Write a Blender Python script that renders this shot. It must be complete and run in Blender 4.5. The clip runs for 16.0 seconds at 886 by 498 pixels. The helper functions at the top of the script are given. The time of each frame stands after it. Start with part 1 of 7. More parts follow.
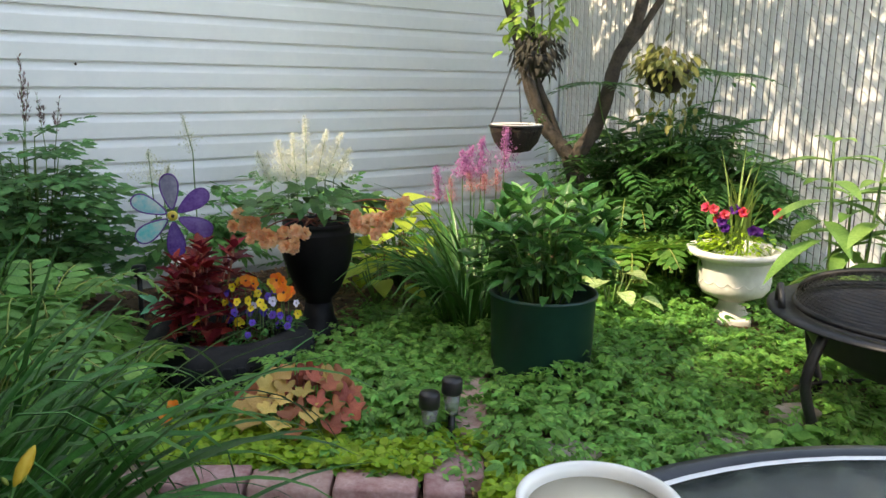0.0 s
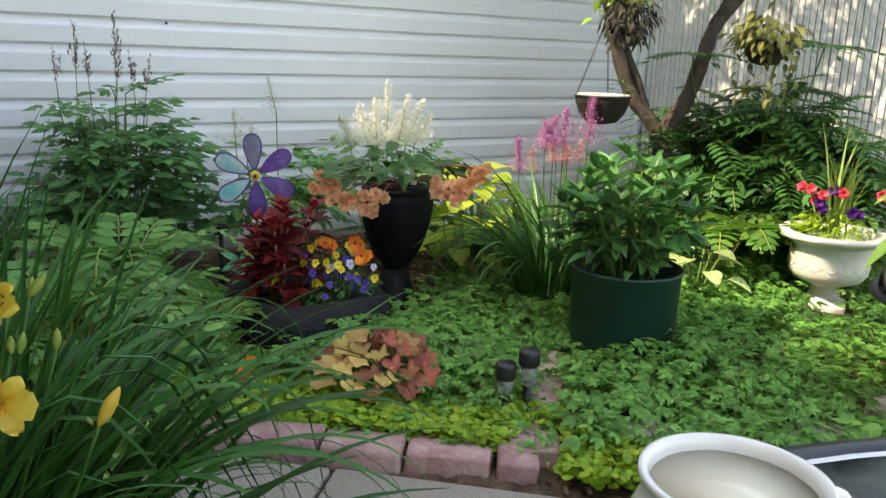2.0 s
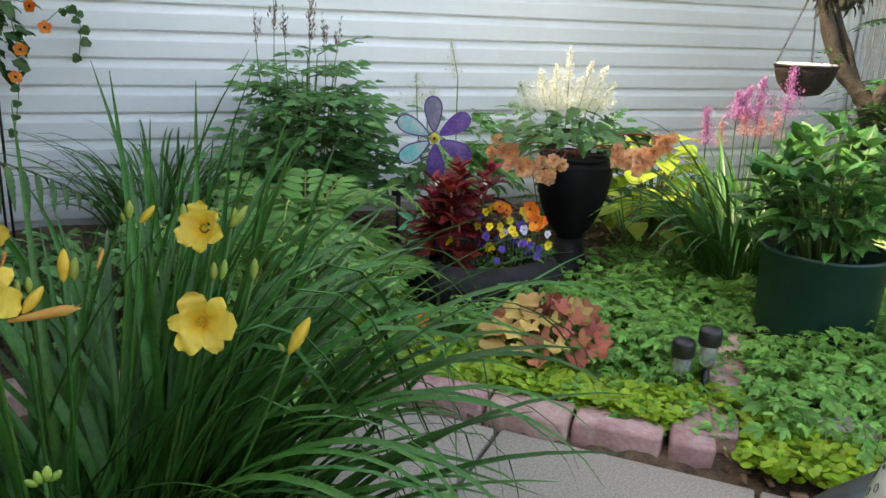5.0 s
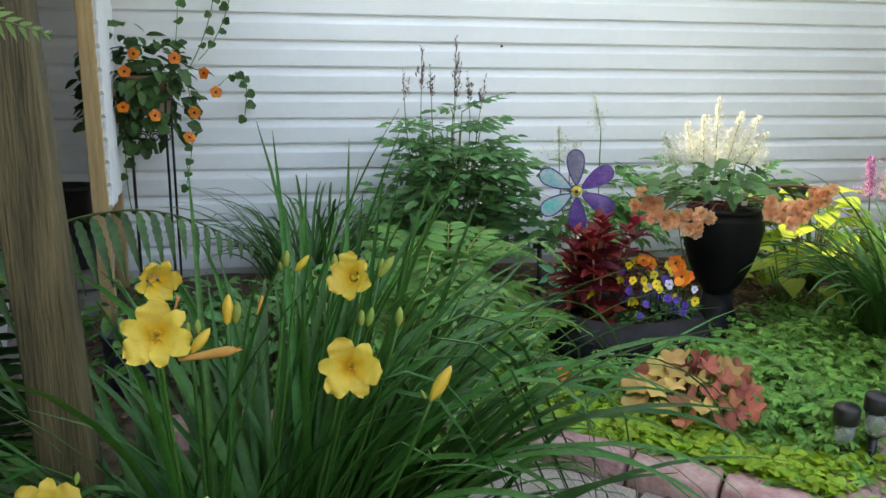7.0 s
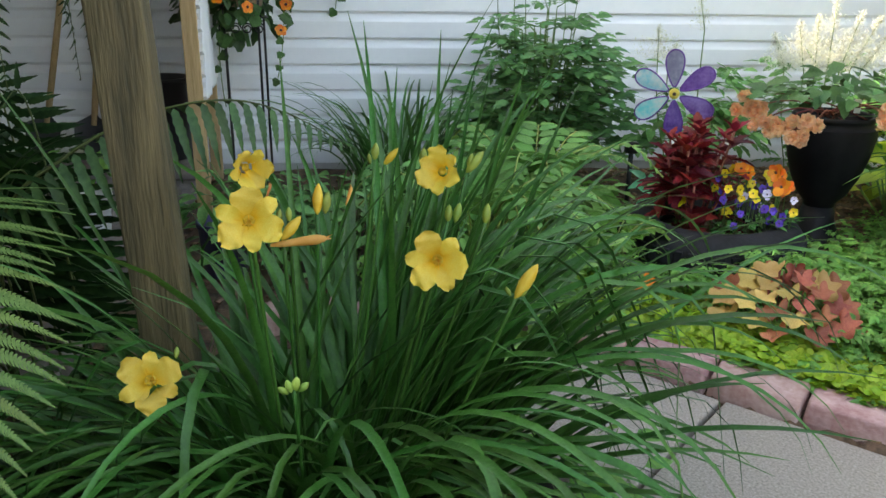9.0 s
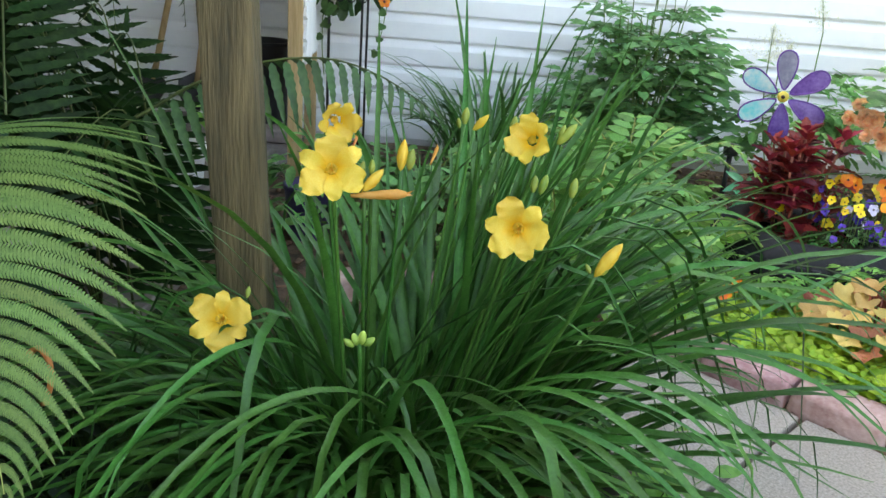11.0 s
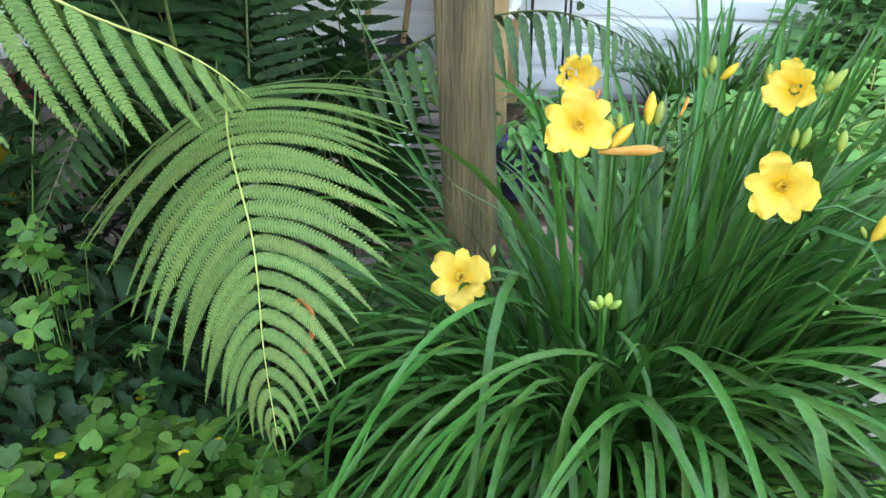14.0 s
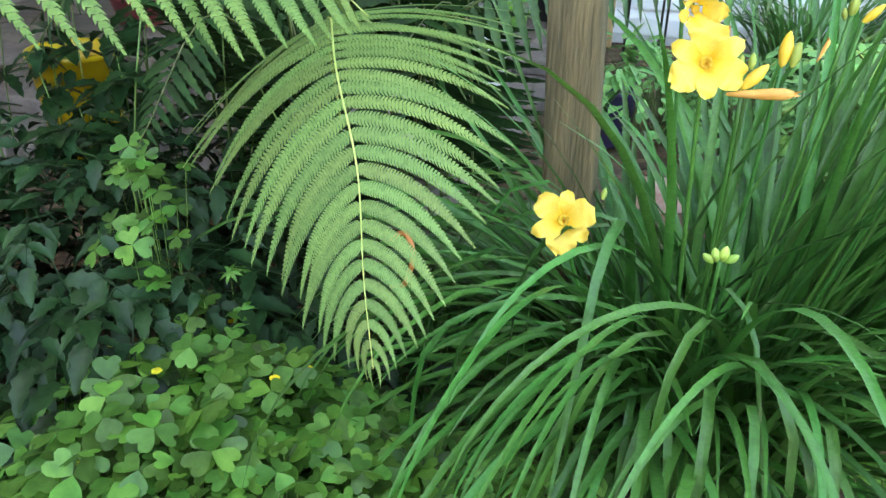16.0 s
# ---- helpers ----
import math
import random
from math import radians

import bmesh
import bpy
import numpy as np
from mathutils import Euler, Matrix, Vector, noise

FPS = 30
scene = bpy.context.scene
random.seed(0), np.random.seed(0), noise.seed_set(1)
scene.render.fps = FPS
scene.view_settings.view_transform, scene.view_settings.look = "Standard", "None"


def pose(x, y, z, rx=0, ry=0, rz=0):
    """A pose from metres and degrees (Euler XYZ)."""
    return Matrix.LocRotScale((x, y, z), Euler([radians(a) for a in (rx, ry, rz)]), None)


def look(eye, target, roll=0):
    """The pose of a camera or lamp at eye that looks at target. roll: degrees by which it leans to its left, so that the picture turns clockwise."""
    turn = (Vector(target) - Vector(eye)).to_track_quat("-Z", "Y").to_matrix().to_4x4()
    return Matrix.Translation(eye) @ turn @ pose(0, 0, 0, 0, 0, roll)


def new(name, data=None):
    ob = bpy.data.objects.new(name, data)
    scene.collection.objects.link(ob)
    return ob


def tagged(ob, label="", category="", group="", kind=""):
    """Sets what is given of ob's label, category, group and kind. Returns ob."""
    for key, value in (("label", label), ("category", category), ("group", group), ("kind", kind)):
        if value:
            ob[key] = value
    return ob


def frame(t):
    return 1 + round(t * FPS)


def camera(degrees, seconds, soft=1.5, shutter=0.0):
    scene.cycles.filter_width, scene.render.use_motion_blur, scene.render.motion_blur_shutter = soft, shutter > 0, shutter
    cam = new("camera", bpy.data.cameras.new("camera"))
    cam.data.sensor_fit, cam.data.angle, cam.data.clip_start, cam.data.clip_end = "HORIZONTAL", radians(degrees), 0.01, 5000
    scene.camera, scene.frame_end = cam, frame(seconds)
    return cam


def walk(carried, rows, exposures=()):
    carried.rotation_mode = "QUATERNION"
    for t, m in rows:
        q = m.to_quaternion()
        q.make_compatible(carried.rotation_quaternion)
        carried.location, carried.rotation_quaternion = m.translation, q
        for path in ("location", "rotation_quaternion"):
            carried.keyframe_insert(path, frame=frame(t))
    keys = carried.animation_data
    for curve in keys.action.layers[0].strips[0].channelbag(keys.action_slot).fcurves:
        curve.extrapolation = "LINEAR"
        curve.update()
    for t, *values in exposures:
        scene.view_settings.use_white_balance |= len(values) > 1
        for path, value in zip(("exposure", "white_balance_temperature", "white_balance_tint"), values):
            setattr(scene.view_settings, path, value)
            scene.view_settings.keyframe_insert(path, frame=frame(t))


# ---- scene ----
cam = camera(58.3, 16.0)
PATH = [
    (0, (0.249, 0.369, 0.974), (1.504, 1.872, 0.564), 0.8),
    (0.5, (0.24, 0.383, 0.966), (1.491, 1.906, 0.624), 1.2),
    (1, (0.24, 0.4, 0.959), (1.427, 1.959, 0.557), 1.7),
    (1.5, (0.247, 0.41, 0.957), (1.398, 1.989, 0.53), 1.8),
    (2, (0.256, 0.419, 0.942), (1.359, 2.018, 0.465), 2.0),
    (2.5, (0.259, 0.431, 0.935), (1.354, 2.033, 0.451), 2.5),
    (3, (0.253, 0.425, 0.932), (1.335, 2.043, 0.471), 2.5),
    (3.5, (0.249, 0.439, 0.917), (1.303, 2.065, 0.424), 2.9),
    (4, (0.248, 0.45, 0.908), (1.183, 2.133, 0.365), 2.3),
    (4.5, (0.25, 0.451, 0.907), (1.081, 2.185, 0.356), 2.1),
    (5, (0.245, 0.452, 0.902), (0.976, 2.23, 0.351), 2.2),
    (5.2, (0.247, 0.457, 0.904), (0.92, 2.261, 0.362), 1.8),
    (7.3, (0.236, 0.438, 0.904), (0.6, 2.358, 0.479), 0.8),
    (7.5, (0.229, 0.448, 0.918), (0.562, 2.37, 0.475), 1.1),
    (8, (0.232, 0.449, 0.908), (0.475, 2.356, 0.359), 0.5),
    (8.5, (0.23, 0.456, 0.896), (0.44, 2.328, 0.222), 0.4),
    (8.7, (0.237, 0.447, 0.895), (0.44, 2.322, 0.23), 0.4),
    (10.8, (0.237, 0.475, 0.866), (0.258, 2.34, 0.144), 5.6),
    (11, (0.24, 0.462, 0.862), (0.224, 2.334, 0.159), 4.5),
    (11.5, (0.214, 0.451, 0.859), (0.019, 2.315, 0.163), 1.7),
    (12, (0.206, 0.463, 0.856), (0.128, 2.312, 0.099), 1.5),
    (12.5, (0.195, 0.479, 0.848), (0.036, 2.301, 0.038), 2.0),
    (13, (0.177, 0.478, 0.85), (-0.019, 2.281, 0.007), 2.8),
    (13.5, (0.177, 0.474, 0.844), (-0.167, 2.269, 0.033), 1.7),
    (14, (0.181, 0.477, 0.851), (-0.288, 2.242, 0.035), -0.2),
    (14.5, (0.179, 0.481, 0.847), (-0.333, 2.22, 0.001), -0.8),
    (15, (0.166, 0.484, 0.838), (-0.381, 2.181, -0.069), -1.3),
    (15.5, (0.151, 0.48, 0.825), (-0.409, 2.152, -0.119), -0.3),
    (16, (0.146, 0.491, 0.832), (-0.477, 2.142, -0.109), 0.8),
]
walk(cam, [(t, look(eye, target, roll)) for t, eye, target, roll in PATH], [(0, 2.45, 9500, 12), (5, 2.82, 9700, 12), (8.5, 2.95, 9700, 12), (11, 3.55, 9600, 12), (13, 4.0, 9200, 12), (16, 4.52, 9000, 12)])
# ---- light ----
world = bpy.data.worlds.new("sky")
scene.world = world
world.use_nodes = True
wn = world.node_tree
sky = wn.nodes.new("ShaderNodeTexSky")
sky.sky_type = 'NISHITA'
sky.sun_disc = False
SUN_TO = Vector((-0.66, 0.12, 0.74)).normalized()
sky.sun_elevation = math.asin(SUN_TO.z)
sky.sun_rotation = math.atan2(SUN_TO.x, SUN_TO.y)
wn.links.new(sky.outputs[0], wn.nodes["Background"].inputs[0])
wn.nodes["Background"].inputs[1].default_value = 0.15
sun = new("sun", bpy.data.lights.new("sun", 'SUN'))
sun.data.energy = 1.25
sun.data.angle = radians(0.6)
sun.data.color = (1.0, 0.95, 0.86)
sun.matrix_world = look(SUN_TO * 20, (0, 0, 0))

# ---- materials ----
def surf(name, c1, c2, scale=8.0, rough=0.7, bump=0.0, metal=0.0, island=0.0, fine=6.0, c3=None, coat=0.0, spec=0.5):
    """A mottled surface: two colours mixed by coarse and fine noise, with relief."""
    m = bpy.data.materials.new(name)
    m.use_nodes = True
    nt = m.node_tree
    b = nt.nodes["Principled BSDF"]
    co = nt.nodes.new("ShaderNodeTexCoord")
    n1 = nt.nodes.new("ShaderNodeTexNoise")
    n1.inputs["Scale"].default_value = scale
    n1.inputs["Detail"].default_value = 5.0
    n2 = nt.nodes.new("ShaderNodeTexNoise")
    n2.inputs["Scale"].default_value = scale * fine
    n2.inputs["Detail"].default_value = 4.0
    for n in (n1, n2):
        nt.links.new(co.outputs["Object"], n.inputs["Vector"])
    add = nt.nodes.new("ShaderNodeMath")
    add.operation = 'MULTIPLY_ADD'
    nt.links.new(n2.outputs[0], add.inputs[0])
    add.inputs[1].default_value = 0.5
    nt.links.new(n1.outputs[0], add.inputs[2])
    ramp = nt.nodes.new("ShaderNodeValToRGB")
    ramp.color_ramp.elements[0].position, ramp.color_ramp.elements[1].position = 0.52, 0.95
    ramp.color_ramp.elements[0].color = (*c1, 1)
    ramp.color_ramp.elements[1].color = (*c2, 1)
    if c3:
        e = ramp.color_ramp.elements.new(0.75)
        e.color = (*c3, 1)
    nt.links.new(add.outputs[0], ramp.inputs[0])
    out = ramp.outputs[0]
    if island:
        out = vary(nt, out, island)
    nt.links.new(out, b.inputs["Base Color"])
    rr = nt.nodes.new("ShaderNodeMapRange")
    rr.inputs["To Min"].default_value, rr.inputs["To Max"].default_value = max(rough - 0.12, 0.05), min(rough + 0.12, 1)
    nt.links.new(n1.outputs[0], rr.inputs[0])
    nt.links.new(rr.outputs[0], b.inputs["Roughness"])
    b.inputs["Metallic"].default_value = metal
    b.inputs["Specular IOR Level"].default_value = spec
    b.inputs["Coat Weight"].default_value = coat
    if bump:
        bp = nt.nodes.new("ShaderNodeBump")
        bp.inputs["Strength"].default_value = bump
        bp.inputs["Distance"].default_value = 0.01
        nt.links.new(add.outputs[0], bp.inputs["Height"])
        nt.links.new(bp.outputs[0], b.inputs["Normal"])
    return m


def vary(nt, out, amount, hue=0.02):
    """Shifts a colour a little from piece to piece."""
    g = nt.nodes.new("ShaderNodeNewGeometry")
    oi = nt.nodes.new("ShaderNodeObjectInfo")
    s = nt.nodes.new("ShaderNodeMath")
    s.operation = 'ADD'
    nt.links.new(g.outputs["Random Per Island"], s.inputs[0])
    nt.links.new(oi.outputs["Random"], s.inputs[1])
    f = nt.nodes.new("ShaderNodeMath")
    f.operation = 'FRACT'
    nt.links.new(s.outputs[0], f.inputs[0])
    hs = nt.nodes.new("ShaderNodeHueSaturation")
    mv = nt.nodes.new("ShaderNodeMapRange")
    mv.inputs["To Min"].default_value, mv.inputs["To Max"].default_value = 1 - amount, 1 + amount
    nt.links.new(f.outputs[0], mv.inputs[0])
    nt.links.new(mv.outputs[0], hs.inputs["Value"])
    mh = nt.nodes.new("ShaderNodeMapRange")
    mh.inputs["To Min"].default_value, mh.inputs["To Max"].default_value = 0.5 - hue, 0.5 + hue
    mul = nt.nodes.new("ShaderNodeMath")
    mul.operation = 'MULTIPLY'
    mul.inputs[1].default_value = 7.31
    nt.links.new(f.outputs[0], mul.inputs[0])
    fr = nt.nodes.new("ShaderNodeMath")
    fr.operation = 'FRACT'
    nt.links.new(mul.outputs[0], fr.inputs[0])
    nt.links.new(fr.outputs[0], mh.inputs[0])
    nt.links.new(mh.outputs[0], hs.inputs["Hue"])
    nt.links.new(out, hs.inputs["Color"])
    return hs.outputs[0]


def leafy(name, c1, c2, rough=0.45, thin=0.3, amount=0.3, scale=25.0, hue=0.015, spec=0.4):
    """A leaf or petal: mottled, lets some light through, varies from leaf to leaf."""
    m = surf(name, c1, c2, scale=scale, rough=rough, bump=0.15, fine=4.0, spec=spec)
    nt = m.node_tree
    b = nt.nodes["Principled BSDF"]
    link = b.inputs["Base Color"].links[0]
    col = vary(nt, link.from_socket, amount, hue)
    nt.links.new(col, b.inputs["Base Color"])
    tr = nt.nodes.new("ShaderNodeBsdfTranslucent")
    nt.links.new(col, tr.inputs["Color"])
    mx = nt.nodes.new("ShaderNodeMixShader")
    mx.inputs[0].default_value = thin
    nt.links.new(b.outputs[0], mx.inputs[1])
    nt.links.new(tr.outputs[0], mx.inputs[2])
    nt.links.new(mx.outputs[0], nt.nodes["Material Output"].inputs[0])
    return m


def throat_tint(m, tint):
    """Deepens a petal towards its own base."""
    nt = m.node_tree
    b = nt.nodes["Principled BSDF"]
    src = b.inputs["Base Color"].links[0].from_socket
    co = [n for n in nt.nodes if n.type == 'TEX_COORD'][0]
    sp = nt.nodes.new("ShaderNodeSeparateXYZ")
    nt.links.new(co.outputs["Object"], sp.inputs[0])
    mr = nt.nodes.new("ShaderNodeMapRange")
    mr.inputs["From Min"].default_value, mr.inputs["From Max"].default_value = 0.10, 0.46
    mr.inputs["To Min"].default_value, mr.inputs["To Max"].default_value = 0.0, 1.0
    nt.links.new(sp.outputs["Y"], mr.inputs[0])
    mx = nt.nodes.new("ShaderNodeMix")
    mx.data_type = 'RGBA'
    nt.links.new(mr.outputs[0], mx.inputs[0])
    mx.inputs[6].default_value = (*tint, 1)
    nt.links.new(src, mx.inputs[7])
    nt.links.new(mx.outputs[2], b.inputs["Base Color"])
    tr = [n for n in nt.nodes if n.type == 'BSDF_TRANSLUCENT'][0]
    nt.links.new(mx.outputs[2], tr.inputs["Color"])


def grain(name, c1, c2, rough=0.75, axis_scale=(14, 14, 0.9), bump=0.5):
    """Weathered wood with grain along z."""
    m = surf(name, c1, c2, scale=5.0, rough=rough, bump=bump)
    nt = m.node_tree
    mp = nt.nodes.new("ShaderNodeMapping")
    mp.inputs["Scale"].default_value = axis_scale
    co = [n for n in nt.nodes if n.type == 'TEX_COORD'][0]
    nt.links.new(co.outputs["Object"], mp.inputs["Vector"])
    for n in nt.nodes:
        if n.type == 'TEX_NOISE':
            nt.links.new(mp.outputs[0], n.inputs["Vector"])
    return m


M_SOIL = surf("mulch_soil", (0.03, 0.018, 0.012), (0.17, 0.10, 0.06), scale=18, rough=0.95, bump=1.0, c3=(0.10, 0.06, 0.035))
M_CHIP = surf("bark_chips", (0.10, 0.055, 0.03), (0.30, 0.18, 0.11), scale=30, rough=0.9, bump=0.4, island=0.4)
M_SLAB = surf("exposed_concrete", (0.20, 0.170, 0.142), (0.42, 0.372, 0.32), scale=200, rough=0.9, bump=0.25, c3=(0.315, 0.274, 0.232))
M_BRICK = surf("pink_edging_brick", (0.31, 0.150, 0.138), (0.50, 0.34, 0.315), scale=14, rough=0.9, bump=0.5, island=0.12)
M_STONE = surf("flagstone", (0.20, 0.17, 0.14), (0.36, 0.32, 0.28), scale=9, rough=0.9, bump=0.4)
M_PAVER = surf("grey_pink_paver", (0.12, 0.10, 0.092), (0.23, 0.19, 0.175), scale=10, rough=0.9, bump=0.3, island=0.1)
M_SIDING = surf("white_vinyl_siding", (0.82, 0.84, 0.86), (0.88, 0.89, 0.90), scale=2.5, rough=0.45, bump=0.03, fine=12)
M_WALLIN = surf("wall_board", (0.5, 0.5, 0.5), (0.6, 0.6, 0.6), scale=3, rough=0.9)
M_RENDER = surf("light_house_render", (0.40, 0.38, 0.35), (0.50, 0.48, 0.45), scale=3, rough=0.9, bump=0.1)
M_SLAT = surf("white_plastic_slat", (0.74, 0.75, 0.75), (0.86, 0.87, 0.87), scale=6, rough=0.5, bump=0.05, island=0.06)
M_WIRE = surf("galvanised_wire", (0.40, 0.41, 0.42), (0.60, 0.61, 0.62), scale=20, rough=0.45, metal=0.6)
# backing behind the slats; its dark base colour carries the shade in the gaps
M_SHADED_BACK = surf("shaded_boards", (0.05, 0.05, 0.045), (0.10, 0.10, 0.09), scale=3, rough=0.95)
M_POST = grain("weathered_pine", (0.034, 0.028, 0.011), (0.165, 0.120, 0.054), axis_scale=(9, 9, 0.7), bump=1.0)
M_KNOT = surf("dark_knot_wood", (0.020, 0.016, 0.008), (0.075, 0.055, 0.030), scale=60, rough=0.8, bump=0.4)
M_PINE = grain("raw_pine", (0.38, 0.24, 0.11), (0.55, 0.37, 0.19), bump=0.3)
M_BARK = surf("tree_bark", (0.026, 0.021, 0.017), (0.095, 0.075, 0.060), scale=16, rough=0.95, bump=1.0)
M_LATTICE = surf("white_lattice", (0.70, 0.71, 0.72), (0.80, 0.80, 0.80), scale=8, rough=0.5)
M_IRON = surf("black_iron", (0.012, 0.012, 0.013), (0.03, 0.03, 0.03), scale=20, rough=0.45, bump=0.15, metal=0.2)
M_FIREPIT = surf("sooty_steel", (0.012, 0.012, 0.014), (0.035, 0.035, 0.039), scale=9, rough=0.5, bump=0.15, metal=0.2)
M_RUBBER = surf("tyre_rubber", (0.007, 0.008, 0.009), (0.022, 0.023, 0.026), scale=14, rough=0.8, bump=0.25, spec=0.25)
M_BLACKPOT = surf("matt_black_resin", (0.004, 0.004, 0.005), (0.010, 0.010, 0.012), scale=8, rough=0.55, bump=0.05, spec=0.2)
M_GREENPOT = surf("dark_green_plastic", (0.004, 0.035, 0.030), (0.008, 0.055, 0.045), scale=5, rough=0.38, bump=0.04)
M_WHITEURN = surf("chipped_white_resin", (0.62, 0.62, 0.58), (0.80, 0.80, 0.78), scale=7, rough=0.6, bump=0.15)
M_YELLOW = surf("yellow_plastic", (0.49, 0.315, 0.007), (0.595, 0.42, 0.014), scale=6, rough=0.4)
M_REDPOT = surf("burgundy_pot", (0.16, 0.02, 0.03), (0.25, 0.04, 0.05), scale=6, rough=0.5)
M_PURPLEPOT = surf("purple_pot", (0.03, 0.02, 0.08), (0.06, 0.04, 0.14), scale=6, rough=0.5)
M_TERRA = surf("aged_terracotta", (0.22, 0.14, 0.09), (0.34, 0.23, 0.16), scale=10, rough=0.8, bump=0.2)
M_COIR = surf("brown_coir", (0.007, 0.005, 0.004), (0.030, 0.021, 0.015), scale=60, rough=0.95, bump=1.0)
M_CHAIN = surf("dark_chain", (0.05, 0.045, 0.04), (0.12, 0.11, 0.10), scale=30, rough=0.5, metal=0.7)
M_GLAZE = surf("white_glazed_ceramic", (0.78, 0.75, 0.69), (0.83, 0.80, 0.75), scale=5, rough=0.12, coat=0.4)
M_TEA = surf("milky_tea", (0.74, 0.66, 0.50), (0.77, 0.69, 0.53), scale=3, rough=0.15)
M_INK = surf("brown_black_glaze", (0.02, 0.015, 0.015), (0.06, 0.04, 0.035), scale=20, rough=0.3)
M_RUST = surf("rust_brown_glaze", (0.25, 0.09, 0.03), (0.35, 0.14, 0.05), scale=20, rough=0.3)
M_TABLERIM = surf("black_table_rim", (0.012, 0.014, 0.018), (0.03, 0.032, 0.038), scale=12, rough=0.35)
M_PLASTIC = surf("black_plastic", (0.008, 0.008, 0.009), (0.02, 0.02, 0.022), scale=10, rough=0.4)
M_TAG = surf("white_plant_tag", (0.75, 0.75, 0.74), (0.82, 0.82, 0.80), scale=9, rough=0.5)
M_PETALV = leafy("purple_film", (0.12, 0.045, 0.26), (0.24, 0.13, 0.43), rough=0.22, thin=0.40, amount=0.1)
M_SHEER = leafy("sheer_film", (0.26, 0.24, 0.36), (0.40, 0.38, 0.50), rough=0.25, thin=0.55, amount=0.1)
# turquoise film; the near-white blotches are sky gleam put into the base colour
M_PETALC = leafy("iridescent_painted_gleam", (0.16, 0.90, 0.84), (0.88, 0.99, 0.97), rough=0.18, thin=0.50, amount=0.25, scale=14, hue=0.05, spec=0.9)
M_RIM = surf("purple_wire_rim", (0.10, 0.02, 0.22), (0.14, 0.04, 0.30), scale=9, rough=0.4)
M_HUB = surf("yellow_hub", (0.60, 0.42, 0.05), (0.72, 0.55, 0.10), scale=40, rough=0.5)
M_MINT = leafy("mint_film", (0.10, 0.78, 0.42), (0.35, 0.92, 0.62), rough=0.15, thin=0.35, amount=0.15, scale=20)

L_LILY = leafy("daylily_leaf", (0.024, 0.104, 0.017), (0.042, 0.160, 0.030), rough=0.38, thin=0.10, amount=0.36, scale=60, spec=0.30)
L_LILY2 = leafy("lily_leaf_far", (0.0322, 0.121, 0.0253), (0.0713, 0.207, 0.0483), rough=0.35, thin=0.25)
L_FERN = leafy("ostrich_fern", (0.0819, 0.1599, 0.0351), (0.1521, 0.2496, 0.0624), rough=0.65, thin=0.25, amount=0.16)
L_FERNB = leafy("deep_ostrich_fern", (0.066, 0.140, 0.029), (0.126, 0.226, 0.053), rough=0.65, thin=0.25, amount=0.16)
# fern green darkened so that the base colour itself holds the shade
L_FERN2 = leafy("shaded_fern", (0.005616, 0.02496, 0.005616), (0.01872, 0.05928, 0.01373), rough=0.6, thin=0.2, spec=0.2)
L_FERN3 = leafy("sword_fern", (0.02975, 0.08925, 0.0255), (0.07225, 0.1658, 0.051), rough=0.5, thin=0.25)
L_PALEF = leafy("pale_fern", (0.080, 0.250, 0.055), (0.170, 0.400, 0.105), rough=0.55, thin=0.3)
L_SFERN = leafy("sensitive_fern", (0.065, 0.19, 0.030), (0.14, 0.31, 0.050), rough=0.55, thin=0.4)
L_PALE = leafy("pale_lobed_leaf", (0.14, 0.349, 0.0699), (0.266, 0.531, 0.14), rough=0.5, thin=0.3, amount=0.25)
L_GOAT = leafy("goatsbeard_leaf", (0.0714, 0.238, 0.0714), (0.19, 0.46, 0.135), rough=0.5, thin=0.3)
L_GOATD = leafy("deep_goatsbeard_leaf", (0.046, 0.168, 0.052), (0.122, 0.325, 0.098), rough=0.5, thin=0.25)
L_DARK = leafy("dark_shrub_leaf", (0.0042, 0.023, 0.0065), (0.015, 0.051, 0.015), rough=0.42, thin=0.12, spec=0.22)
L_SUMAC = leafy("corner_shrub_leaf", (0.026, 0.105, 0.028), (0.072, 0.210, 0.052), rough=0.45, thin=0.3)
L_GOUT = leafy("ground_cover_leaf", (0.082, 0.260, 0.048), (0.19, 0.44, 0.098), rough=0.5, thin=0.35, amount=0.35)
L_JENNY = leafy("golden_creeping_leaf", (0.197, 0.375, 0.0296), (0.375, 0.542, 0.0591), rough=0.5, thin=0.4, amount=0.25)
L_OXALIS = leafy("clover_leaf", (0.032, 0.115, 0.014), (0.076, 0.205, 0.032), rough=0.45, thin=0.30, amount=0.5)
L_HYD = leafy("potted_shrub_leaf", (0.032, 0.135, 0.033), (0.085, 0.255, 0.066), rough=0.28, thin=0.25, amount=0.35)
L_HOSTA = leafy("chartreuse_hosta", (0.35, 0.50, 0.05), (0.50, 0.62, 0.12), rough=0.5, thin=0.4, amount=0.15)
L_HOSTAV = leafy("variegated_hosta", (0.22, 0.42, 0.10), (0.64, 0.72, 0.38), rough=0.5, thin=0.35, scale=6)
L_BIG = leafy("milkweed_leaf", (0.14, 0.30, 0.07), (0.26, 0.44, 0.13), rough=0.5, thin=0.4, amount=0.2)
L_COLEUS = leafy("dark_red_coleus", (0.060, 0.004, 0.009), (0.20, 0.011, 0.017), rough=0.5, thin=0.25, amount=0.35, scale=18)
L_COLEUS2 = leafy("bright_red_coleus", (0.16, 0.007, 0.011), (0.34, 0.024, 0.026), rough=0.5, thin=0.3, amount=0.3, scale=18)
